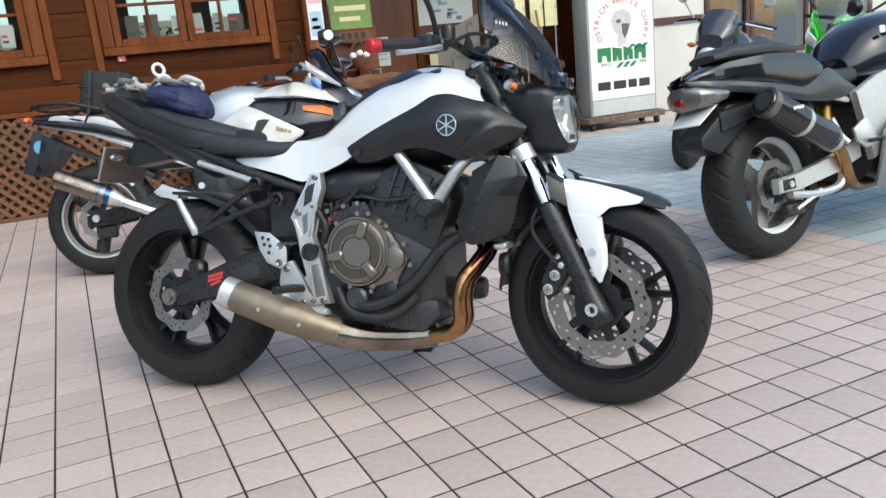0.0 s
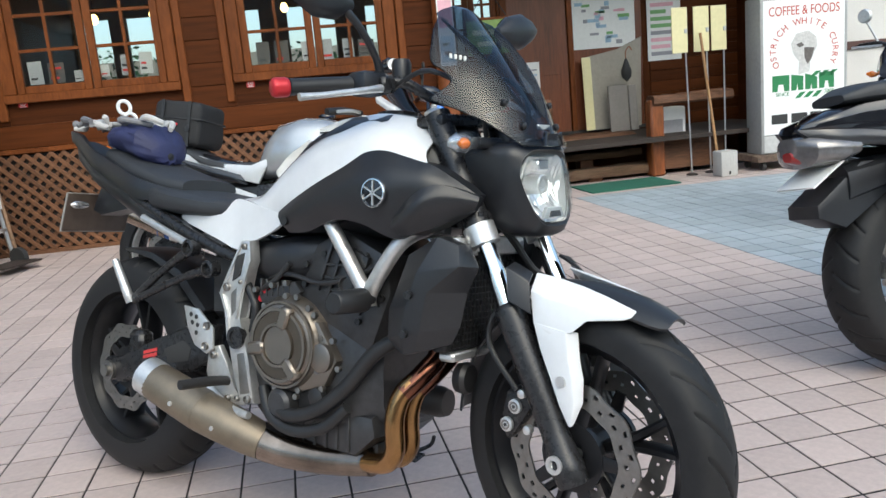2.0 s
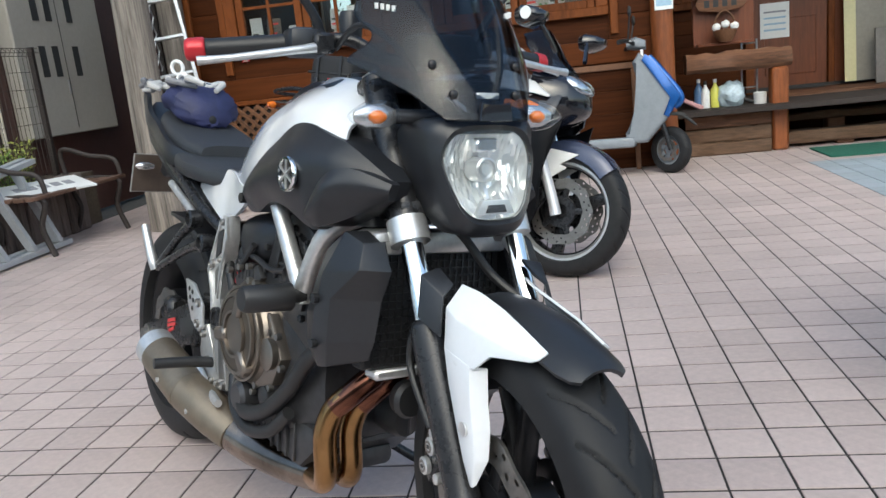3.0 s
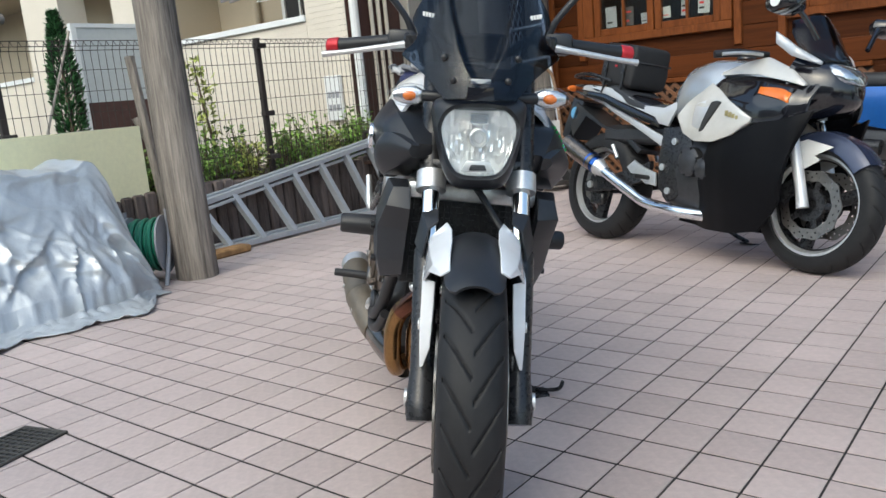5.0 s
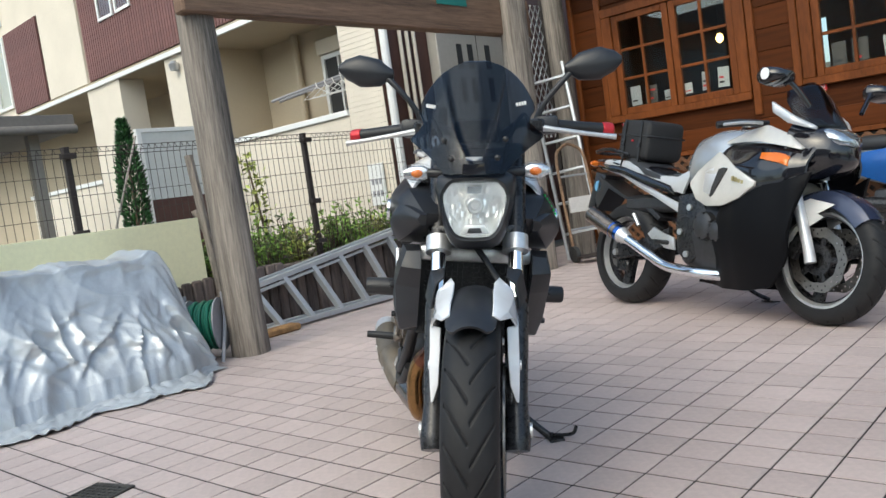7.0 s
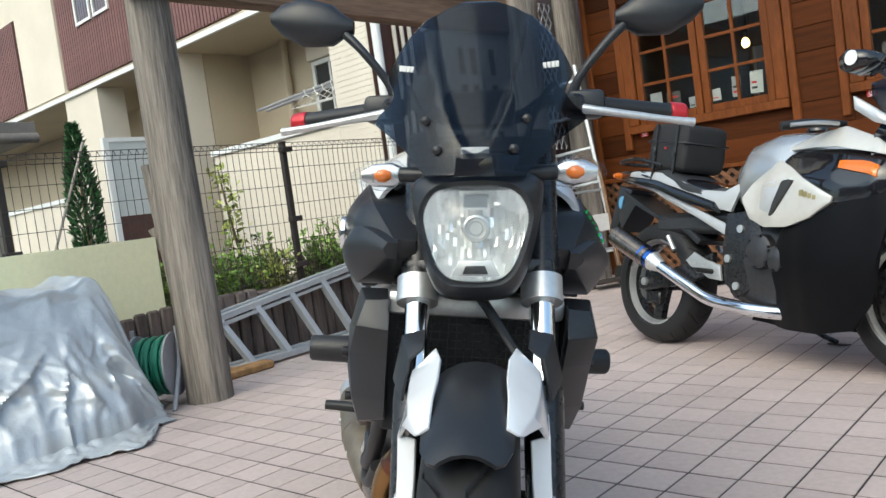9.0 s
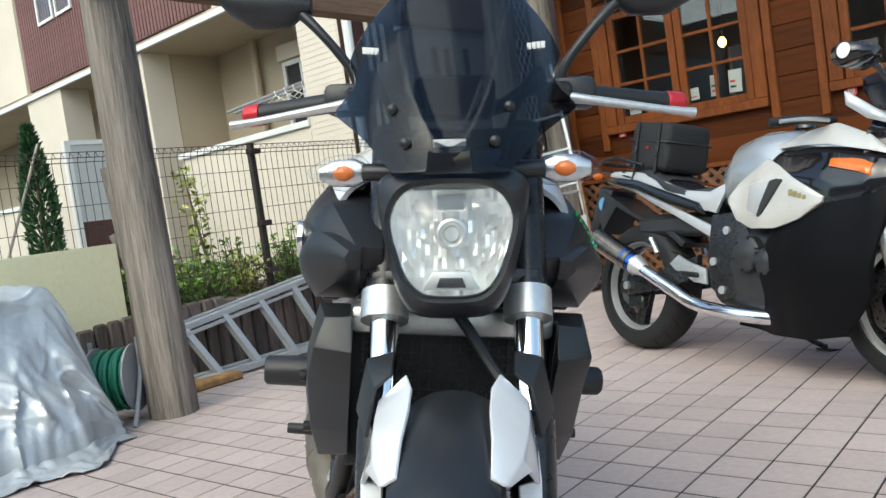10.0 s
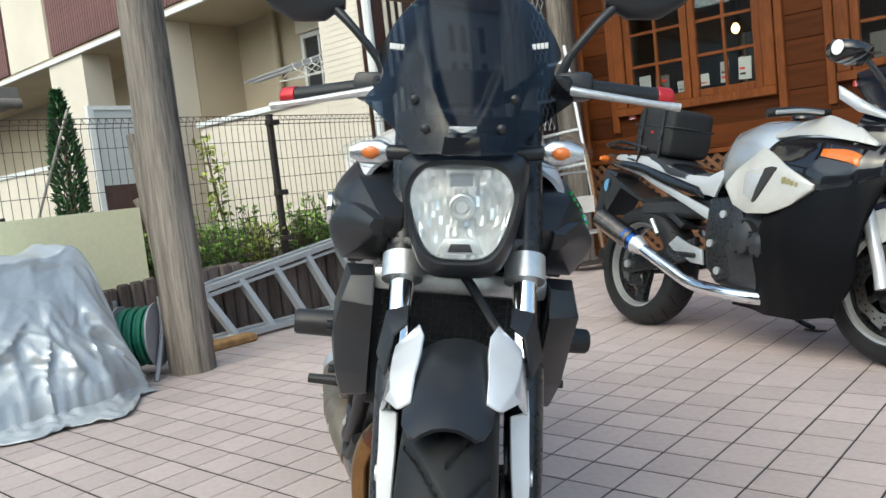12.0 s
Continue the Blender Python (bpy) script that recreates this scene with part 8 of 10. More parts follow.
nk("seat", body([(-0.15, 0.08, 0.80, 0.90, 0.85), (0.1, 0.14, 0.76, 0.88, 0.82), (0.4, 0.14, 0.74, 0.82, 0.78), (0.58, 0.08, 0.74, 0.82, 0.78)], 18, 3), M_leather)
nk("tail", body([(-0.32, 0.05, 0.84, 0.90, 0.87), (-0.1, 0.11, 0.76, 0.86, 0.82), (0.2, 0.11, 0.70, 0.78, 0.74)], 16, 2.6), M_gloss)
nk("engine", body([(0.45, 0.15, 0.26, 0.62, 0.42), (0.7, 0.2, 0.2, 0.70, 0.42), (1.0, 0.15, 0.26, 0.64, 0.44)], 16, 3.4), M_engine)
nk("swing_arm", box(0.0, 0.5, -0.12, 0.12, 0.30, 0.36, 0.01), M_satin)
nk("muffler", tube([(-0.2, -0.2, 0.40), (0.3, -0.2, 0.30), (0.7, -0.12, 0.22)], [0.05, 0.05, 0.025], 16), M_cast)
nk("mudguard", prism([(1.62, 0.53), (1.40, 0.62), (1.16, 0.50), (1.18, 0.49), (1.40, 0.605), (1.61, 0.52)], -0.06, 0.06, "y", 0.003), M_gloss)
nk("side_stand", tube([(0.55, 0.12, 0.24), (0.6, 0.3, 0.06)], 0.012, 8), M_satin)

# ---- green faired bike behind them ----
grn = thing("motorcycle", "bright green faired motorcycle with a tall clear screen", "motorcycle", pose(5.35, 3.50, 0.0, -9, 0, 203))


def gn(name, bm, material, label="", under=None):
    return part(name, bm, material, under or grn, label)


M_lime = mat("lime_green_paint", (0.06, 0.55, 0.03), rough=0.2, var=0.05, coat=0.5)
wheel(grn, (0, 0, 0.31), 0.31, 0.09, 0.216, disc=0.12, disc_y=0.07, spokes=5, split=0.0, name="rear_wheel", grooved=False)
wheel(grn, (1.42, 0, 0.298), 0.298, 0.06, 0.216, disc=0.15, disc_y=0.066, spokes=5, split=0.0, name="front_wheel", disc_sides=(-1, 1), grooved=False)
for s in (-1, 1):
    gn("fairing", shell([(0.75, 0.62), (0.95, 0.86), (1.15, 1.02), (1.38, 1.04), (1.60, 0.86)], [(0.70, 0.30), (0.95, 0.28), (1.15, 0.40), (1.30, 0.62), (1.58, 0.74)], lambda x, z: interp([(0.7, 0.2), (1.1, 0.25), (1.4, 0.2), (1.65, 0.06)], x)[0], s, rows=6), M_lime, "lime green fairing")
    gn("headlamp", shell([(1.42, 0.94), (1.52, 0.90), (1.62, 0.84)], [(1.44, 0.86), (1.54, 0.80), (1.62, 0.78)], lambda x, z: interp([(1.3, 0.24), (1.5, 0.185), (1.65, 0.07)], x)[0], s, 0.02, rows=3, n=10), M_reflector, "slanted headlamp")
    gn("mirror_stem", tube([(1.30, s * 0.2, 1.05), (1.25, s * 0.30, 1.14)], 0.010, 8), M_black)
    gn("mirror", body([(1.18, 0.07, 1.12, 1.19, 1.155), (1.22, 0.08, 1.11, 1.20, 1.155), (1.27, 0.04, 1.13, 1.18, 1.155)], 14, 2.6), M_black).matrix_basis = Matrix.Translation((0, s * 0.38, 0))
    gn("fork", tube([(1.18, s * 0.1, 0.93), (1.42, s * 0.1, 0.29)], 0.026, 12), M_satin)
    gn("handlebar", tube([(1.10, s * 0.1, 0.98), (1.02, s * 0.36, 0.98)], 0.015, 10), M_smooth_rubber)
sc = bmesh.new()
loft([[(x - 0.10 * abs(s_) ** 2, w * s_, z) for s_ in [-1 + 2 * k / 12 for k in range(13)]] for x, z, w in ((1.52, 0.98, 0.13), (1.44, 1.08, 0.19), (1.34, 1.20, 0.20), (1.26, 1.32, 0.17), (1.22, 1.38, 0.10))], sc, closed=False)
ws_ = gn("windscreen", sc, glass("clear_screen", (0.80, 0.84, 0.86), rough=0.02, ior=1.5), "tall clear windscreen")
gn("tank", body([(0.5, 0.1, 0.70, 0.86, 0.78), (0.66, 0.18, 0.70, 0.98, 0.80), (0.85, 0.2, 0.70, 1.02, 0.82), (1.02, 0.14, 0.74, 0.96, 0.84)], 20, 2.6), M_lime)
gn("seat", body([(-0.1, 0.1, 0.82, 0.90, 0.86), (0.2, 0.15, 0.76, 0.86, 0.80), (0.52, 0.1, 0.74, 0.82, 0.78)], 18, 3), M_leather)
gn("tail", body([(-0.34, 0.05, 0.86, 0.92, 0.89), (-0.1, 0.12, 0.76, 0.90, 0.84), (0.25, 0.12, 0.68, 0.78, 0.73)], 16, 2.6), M_lime)
gn("engine", body([(0.45, 0.15, 0.24, 0.62, 0.42), (0.7, 0.18, 0.18, 0.70, 0.42), (1.1, 0.15, 0.24, 0.64, 0.44)], 16, 3.4), M_engine)
gn("swing_arm", box(0.0, 0.5, -0.12, 0.12, 0.29, 0.36, 0.01), M_satin)
gn("mudguard", prism([(1.66, 0.52), (1.42, 0.625), (1.18, 0.50), (1.20, 0.49), (1.42, 0.61), (1.65, 0.51)], -0.06, 0.06, "y", 0.003), M_lime)
gn("side_stand", tube([(0.55, 0.12, 0.24), (0.6, 0.3, 0.06)], 0.012, 8), M_satin)

# ---- blue and grey scooter by the porch ----
sco = thing("scooter", "metallic blue and grey scooter parked before the cafe wall", "scooter", pose(-0.31, 5.56, 0.0, -6, 0, -8))


def so_(name, bm, material, label="", under=None):
    return part(name, bm, material, under or sco, label)


M_sblue = mat("metallic_blue", (0.015, 0.10, 0.36), rough=0.22, metal=0.4, var=0.08, coat=0.5)
M_sgrey = mat("scooter_grey", (0.22, 0.24, 0.26), rough=0.5, var=0.1)
wheel(sco, (0, 0, 0.18), 0.18, 0.050, 0.115, spokes=5, split=0.0, name="rear_wheel", rim_mat=M_sgrey, grooved=True, hub=0.03, w=0.014, pitch=16)
wheel(sco, (1.16, 0, 0.18), 0.18, 0.046, 0.115, m=Matrix.Translation((1.16, 0, 0)) @ Matrix.Rotation(radians(-38), 4, "Z") @ Matrix.Translation((-1.16, 0, 0)), spokes=5, split=0.0, name="front_wheel", rim_mat=M_sgrey, hub=0.03, disc=0.085, disc_y=0.05, w=0.014, pitch=16)
so_("leg_shield", prism([(0.84, 0.25), (0.99, 0.25), (1.14, 0.42), (1.20, 0.56), (1.16, 0.66), (1.02, 0.88), (0.95, 0.93), (0.90, 0.86), (0.95, 0.66), (0.93, 0.48), (0.83, 0.33)], -0.145, 0.145, "y", 0.03, seg=3), M_sgrey, "grey leg shield and nose")
for s in (-1, 1):
    so_("front_panel", prism([(1.00, 0.915), (1.06, 0.86), (1.245, 0.585), (1.15, 0.43), (1.115, 0.45), (1.175, 0.575), (1.02, 0.80), (0.97, 0.87)], s * 0.140, s * 0.158, "y", 0.006), M_sblue, "metallic blue front panel")
    so_("handlebar", tube([(0.93, s * 0.04, 0.99), (0.88, s * 0.18, 1.02), (0.82, s * 0.32, 1.0)], [0.018, 0.016, 0.018], 10), M_smooth_rubber)
    so_("lever", tube([(0.92, s * 0.14, 1.02), (0.90, s * 0.32, 1.0)], 0.007, 8), M_cast)
    so_("mirror_stem", tube([(0.88, s * 0.16, 1.03), (0.90, s * 0.24, 1.18)], 0.006, 8), M_ink)
    so_("mirror", lathe([(-0.01, 0.02), (0, 0.045), (0.015, 0.03)], "x", 16, (0.90, s * 0.26, 1.22)), M_ink)
    so_("fork", tube([(1.08, s * 0.075, 0.48), (1.16, s * 0.075, 0.18)], 0.018, 10), M_satin)
    so_("side_cover", shell([(-0.30, 0.66), (0.0, 0.68), (0.30, 0.66), (0.42, 0.56)], [(-0.24, 0.50), (0.0, 0.40), (0.25, 0.34), (0.40, 0.34)], lambda x, z: 0.165 - 0.03 * abs(x), s, rows=4), M_sblue, "metallic blue side cover")
so_("front_edge", tube([(1.02, 0, 0.905), (1.10, 0, 0.80), (1.245, 0, 0.585), (1.20, 0, 0.50)], [0.025, 0.03, 0.03, 0.02], 14), M_sblue, "metallic blue nose edge")
so_("bar_cover", body([(0.86, 0.08, 0.97, 1.04, 1.0), (0.93, 0.10, 0.96, 1.06, 1.0), (1.0, 0.07, 0.96, 1.03, 0.99)], 16, 2.6), M_sgrey, "grey handlebar cover")
so_("floor_board", box(0.40, 0.90, -0.17, 0.17, 0.22, 0.30, 0.025, seg=2), M_sgrey, "grey floor board")
so_("seat", body([(-0.36, 0.09, 0.70, 0.76, 0.73), (-0.2, 0.14, 0.68, 0.80, 0.74), (0.15, 0.15, 0.66, 0.78, 0.72), (0.40, 0.10, 0.64, 0.74, 0.69)], 20, 3), M_leather, "black seat")
so_("body", body([(-0.34, 0.10, 0.50, 0.72, 0.6), (0.0, 0.14, 0.38, 0.70, 0.55), (0.35, 0.14, 0.26, 0.66, 0.5), (0.45, 0.12, 0.26, 0.56, 0.45)], 18, 3), M_sgrey)
so_("engine", box(-0.15, 0.35, -0.12, 0.14, 0.14, 0.38, 0.04, seg=2), M_engine)
so_("muffler", tube([(-0.25, -0.16, 0.28), (0.1, -0.16, 0.24)], 0.055, 16), M_satin)
so_("mudguard", prism([(1.36, 0.36), (1.26, 0.46), (1.10, 0.48), (0.95, 0.36), (0.97, 0.35), (1.10, 0.455), (1.25, 0.44), (1.345, 0.35)], -0.05, 0.05, "y", 0.004), M_ink)
so_("side_stand", tube([(0.35, 0.10, 0.2), (0.42, 0.26, 0.035)], 0.011, 8), M_satin)
so_("label", box(0.965, 0.985, -0.13, -0.09, 0.87, 0.95), M_paper)
fr_b = thing("leaning_frame", "thin wooden picture frame leaning against the cafe wall", "frame", pose(0.36, 5.74, 0.0, -6, 0, 0))
for a, b_, c, d in ((-0.28, 0.28, 0.82, 0.87), (-0.28, -0.24, 0.0, 0.82), (0.24, 0.28, 0.0, 0.82)):
    part("bar", box(a, b_, -0.02, 0.0, c, d, 0.004), M_lattice, fr_b)

# ---- west side: ladder, cover, fence, apartment house ----
built = set(scene.objects)
lad = thing("aluminium_ladder", "grey aluminium stepladder lying on its side against the edging", "ladder")
def rail_at(y, f):   # lower and upper stile
    t = (y - 2.40) / 2.25
    return (-3.74 - 0.16 * f, y, 0.035 + f * (0.30 + 0.30 * t))
M_lad = mat("ladder_alu", (0.46, 0.48, 0.50), rough=0.45, metal=0.3, var=0.1, grain=0.1, scale=50)
for f in (0.0, 1.0):
    for off in (0.0, 0.075):
        pts = [Vector(rail_at(y, f)) + Vector((-off, 0, 0.01 * (off > 0))) for y in (2.40, 4.66)]
        d = (pts[1] - pts[0]).normalized()
        b = bmesh.new()
        u, w_ = Vector((1, 0, 0)), Vector((0, 0, 1))
        loft([[p + u * a * 0.030 + w_ * c * 0.017 for a, c in ((-1, -1), (1, -1), (1, 1), (-1, 1))] for p in pts], b)
        part("stile", b, M_lad, lad)
pts = [Vector((-3.86, 2.42, 0.30)), Vector((-3.93, 4.2, 0.52))]
b = bmesh.new()
loft([[p + Vector((a * 0.018, 0, c * 0.010)) for a, c in ((-1, -1), (1, -1), (1, 1), (-1, 1))] for p in pts], b)
part("stile", b, M_lad, lad)
for k in range(8):
    y = 2.55 + 0.285 * k
    A, B = Vector(rail_at(y, 0.04)), Vector(rail_at(y - 0.10, 0.97))
    b = bmesh.new()
    q = Vector((0.03, 0, 0))
    v = Vector((0, 0.021, 0))
    loft([[p - q - v, p + q - v, p + q + v, p - q + v] for p in (A, B)], b)
    part("rung", b, M_lad, lad)
b = box(-3.80, -3.60, 2.30, 2.62, 0.0, 0.05, 0.012)
tagged(new("wood_scrap", mesh_of("wood_scrap", b, mat("orange_wood", (0.36, 0.2, 0.08), rough=0.8, var=0.4, scale=20))), "yellowish scrap of wood under the ladder", "wood")

settle(built, Matrix.Translation((0.13, -0.36, 0)))

# grey cover sheet over something bulky
built = set(scene.objects)
M_sheet = mat("silver_cover", (0.52, 0.55, 0.57), rough=0.36, metal=0.35, var=0.10, scale=9, bump=0.008, grain=0.08)
cov = bmesh.new()
NU, NV = 260, 140
CREASES = ((0.35, 1.7, 0.1, 0.034), (-0.5, 2.3, 0.4, 0.026), (1.1, 2.9, 0.7, 0.018), (0.1, 4.1, 0.2, 0.022), (-0.9, 4.9, 0.55, 0.018), (0.7, 7.3, 0.35, 0.006), (-0.25, 9.1, 0.8, 0.004))
fold_rng = random.Random(12)
FOLDS = []
for k in range(40):
    y0_ = -1.8 + 3.2 * (k + fold_rng.uniform(0.1, 0.9)) / 40
    z0_ = fold_rng.uniform(0.38, 0.78)
    ang_ = fold_rng.uniform(-0.75, 0.75)
    len_ = fold_rng.uniform(0.18, 0.62)
    FOLDS.append((y0_, z0_, y0_ + len_ * math.sin(ang_), z0_ - len_ * math.cos(ang_), fold_rng.uniform(0.012, 0.034), fold_rng.uniform(0.007, 0.022), fold_rng.choice((-1, 1))))


def hanging(y, z):
    """Height of the tight hanging folds, each steep on one flank."""
    h = 0.0
    for y0, z0, y1, z1, am, wd, sd in FOLDS:
        if abs(y - (y0 + y1) / 2) > 0.55:
            continue
        dy, dz = y1 - y0, z1 - z0
        ln = math.hypot(dy, dz)
        t = ((y - y0) * dy + (z - z0) * dz) / (ln * ln)
        if not -0.05 < t < 1.05:
            continue
        d = sd * ((y - y0) * dz - (z - z0) * dy) / ln + 0.05 * math.sin(2.6 * t + y0 * 9)
        taper = max(0.0, math.sin(math.pi * (t + 0.05) / 1.1)) ** 0.6
        h += am * taper * math.exp(-abs(d) / (wd if d < 0 else wd * 2.6))
    return h


def cover(u, v):
    """u along the heap (y), v from the front hem over the top to the back."""
    y = -1.9 + 3.35 * u
    endf = max(0.0, (u - 0.93) / 0.07)
    top = 0.70 + 0.05 * math.sin(3.2 * u) + (0.05 * math.exp(-((u - 0.955) / 0.03) ** 2))
    hem = 0.10 * math.sin(9 * u + 1) + 0.05 * math.sin(23 * u)
    x_front, x_top0, x_top1, x_back = -2.86 + hem * 0.9, -3.22, -3.75, -3.95
    if v < 0.62:
        t = v / 0.62
        e = t ** 1.15
        x = x_front + (x_top0 - x_front) * (1 - (1 - t) ** 1.7)
        z = top * (t ** 0.95)
        amp = (1 - abs(2 * t - 0.75)) * 1.0
    else:
        t = (v - 0.62) / 0.38
        x = x_top0 + (x_top1 - x_top0) * min(1, t * 1.5) + (x_back - x_top1) * max(0, (t - 0.66) * 3)
        z = top + 0.02 * math.sin(5 * t) - max(0, t - 0.7) * 0.9
        amp = 0.25
    p = Vector((y * 3.2, z * 2.2, 0))
    wy, wz = noise.noise(Vector((y * 2.1, z * 2.5, 21.0))), noise.noise(Vector((y * 2.4, z * 2.2, 31.0)))
    fold = noise.noise(Vector((y * 3.2 + 2.4 * z + 1.2 * wy, z * 1.6 + wz, 3.0))) * 0.080
    px_, pz_ = y + 0.10 * wy, z * 1.3 + 0.10 * wz
    crease = 0.0
    for ang, fq, ph, am in CREASES:
        q = (px_ * math.cos(ang) + pz_ * math.sin(ang)) * fq + ph + 0.5 * noise.noise(Vector((y * 1.3, z * 1.3, ph * 7)))
        crease += 1.5 * am * (abs((q % 1.0) - 0.5) * 4 - 1) * max(0.0, 0.35 + 1.3 * noise.noise(Vector((y * 1.6, z * 1.9, ph * 3))))
    c1 = 1 - abs(noise.noise(Vector((y * 4.5 + 3.0 * z + 1.5 * wz, z * 2.4 - 1.2 * y + wy, 11.0)))) * 2.2
    c2 = 1 - abs(noise.noise(Vector((y * 7.5 - 5.5 * z + 1.1 * wy, z * 3.0 + 2.2 * y, 17.0)))) * 2.6
    c3 = 1 - abs(noise.noise(Vector((y * 15 + 9 * wy, z * 11 + 6 * wz, 27.0)))) * 2.6
    ridge = 0.55 * crease + 1.6 * hanging(y, z) + 0.026 * max(0, c1) ** 4 + 0.014 * max(0, c2) ** 4 + 0.005 * max(0, c3) ** 2
    x += (fold + ridge - 0.02) * max(0.22, amp)
    z += (0.4 * ridge) * (1 if v > 0.55 else 0.2)
    z += 0.018 * noise.noise(Vector((y * 7, x * 7, 2.0)))
    if v < 0.10:
        f = 1 - v / 0.10
        x += 0.10 * f * (0.6 + noise.noise(Vector((y * 4, 5, 1))))
        z = 0.012 + 0.03 * abs(noise.noise(Vector((y * 16, v * 30, 4)))) + z * v * 3
    k = endf * endf
    z = z * (1 - k) + k * max(0.012, z * 0.25)
    x = x * (1 - 0.12 * k) - 0.36 * k
    return (x, y + 0.05 * fold, max(0.012, z))
G = [[cov.verts.new(cover(i / NU, j / NV)) for j in range(NV + 1)] for i in range(NU + 1)]
for i in range(NU):
    for j in range(NV):
        cov.faces.new((G[i][j], G[i + 1][j], G[i + 1][j + 1], G[i][j + 1]))
cs = new("cover_sheet", mesh_of("cover_sheet", cov, M_sheet))
cs.data.set_sharp_from_angle(angle=radians(60))
md = cs.modifiers.new("thick", "SOLIDIFY")
md.thickness = 0.004
tagged(cs, "creased silver-grey cover sheet over a long heap", "cover")

bd = thing("yellow_sheet", "pale yellow panel standing behind the covered heap", "panel", pose(-3.925, 0, 0))
part("panel", box(-0.02, 0.0, -2.4, 2.00, 0.30, 0.905, 0.004), mat("pale_yellow_panel", (0.84, 0.80, 0.52), rough=0.6, var=0.06), bd)
part("foot", box(-0.02, 0.0, 1.0, 1.05, 0.0, 0.30), M_deck, bd)
part("foot", box(-0.02, 0.0, -1.0, -0.95, 0.0, 0.30), M_deck, bd)
tagged(new("cane", mesh_of("cane", tube([(-3.96, 1.30, 0.62), (-4.08, 1.72, 1.52)], 0.008, 8), mat("cane_grey", (0.35, 0.31, 0.26)))), "thin grey cane leaning on the fence", "cane")
for k, (ya, yb, za, zb) in enumerate(((2.30, 2.02, 0.0, 0.96), (2.06, 2.04, 0.0, 1.35))):
    tagged(new("timber_offcut", mesh_of("timber_offcut", tube([(-3.80 - 0.03 * k, ya, za), (-3.98, yb, zb)], 0.032, 6), M_pillar)), "grey timber length leaning behind the pillar", "timber")

# green hose on a reel
hr = thing("hose_reel", "green garden hose wound on a grey reel stand", "hose", pose(-3.36, 1.60, 0, 0, 0, 40))
part("drum", lathe([(-0.10, 0.05), (-0.10, 0.17), (-0.09, 0.17), (-0.085, 0.08), (0.085, 0.08), (0.09, 0.17), (0.10, 0.17), (0.10, 0.05)], "x", 28, (0, 0, 0.22)), M_greyink, hr)
for k in range(7):
    pts = [((-0.075 + 0.025 * k), (0.135 + 0.012 * (k % 2)) * math.cos(a), 0.22 + (0.135 + 0.012 * (k % 2)) * math.sin(a)) for a in [2 * math.pi * i / 24 for i in range(25)]]
    part("hose_turn", tube(pts, 0.0125, 8, smooth=False), mat("hose_green", (0.02, 0.17, 0.10), rough=0.45), hr)
for sx in (-0.12, 0.12):
    part("stand", tube([(sx, -0.16, 0.0), (sx, 0.0, 0.24), (sx, 0.02, 0.42)], 0.012, 8), M_greyink, hr)
    part("stand", tube([(sx, 0.16, 0.0), (sx, 0.0, 0.24)], 0.012, 8), M_greyink, hr)

settle(built, Matrix.Translation((0.03, -0.17, 0)))

# drain grate in the floor
gr = thing("drain_grate", "dark cast grid drain cover set in the tiles", "drain", pose(-1.570, -0.180, 0, 0, 0, 105))
part("pan", box(-0.165, 0.165, -0.095, 0.095, 0.0005, 0.004), M_ink, gr)
M_grate = mat("grate_iron", (0.10, 0.095, 0.085), rough=0.6, metal=0.5, var=0.3, scale=50, bump=0.001)
b = bmesh.new()
for (a, c, d, e) in ((-0.165, 0.165, -0.095, -0.085), (-0.165, 0.165, 0.085, 0.095), (-0.165, -0.155, -0.085, 0.085), (0.155, 0.165, -0.085, 0.085)):
    box(a, c, d, e, 0.003, 0.009, 0.001, b)
part("rim", b, M_grate, gr)
for k in range(15):
    x = -0.147 + 0.021 * k
    part("bar", box(x - 0.003, x + 0.003, -0.085, 0.085, 0.003, 0.008), M_grate, gr)
for k in range(6):
    y = -0.070 + 0.028 * k
    part("cross_bar", box(-0.155, 0.155, y - 0.002, y + 0.002, 0.0025, 0.0075), M_grate, gr)
lf_ = bmesh.new()
prism([(-0.09, 0), (-0.03, 0.03), (0.06, 0.025), (0.09, 0), (0.05, -0.02), (-0.04, -0.025)], 0.002, 0.012, "z", 0.003, lf_)
bmesh.ops.rotate(lf_, verts=lf_.verts, cent=(0, 0, 0), matrix=Matrix.Rotation(radians(130), 3, "Z"))
bmesh.ops.translate(lf_, vec=(-2.27, -0.30, 0), verts=lf_.verts)
tagged(new("plastic_scrap", mesh_of("plastic_scrap", lf_, M_paper)), "small pale blue scrap lying on the tiles", "scrap")

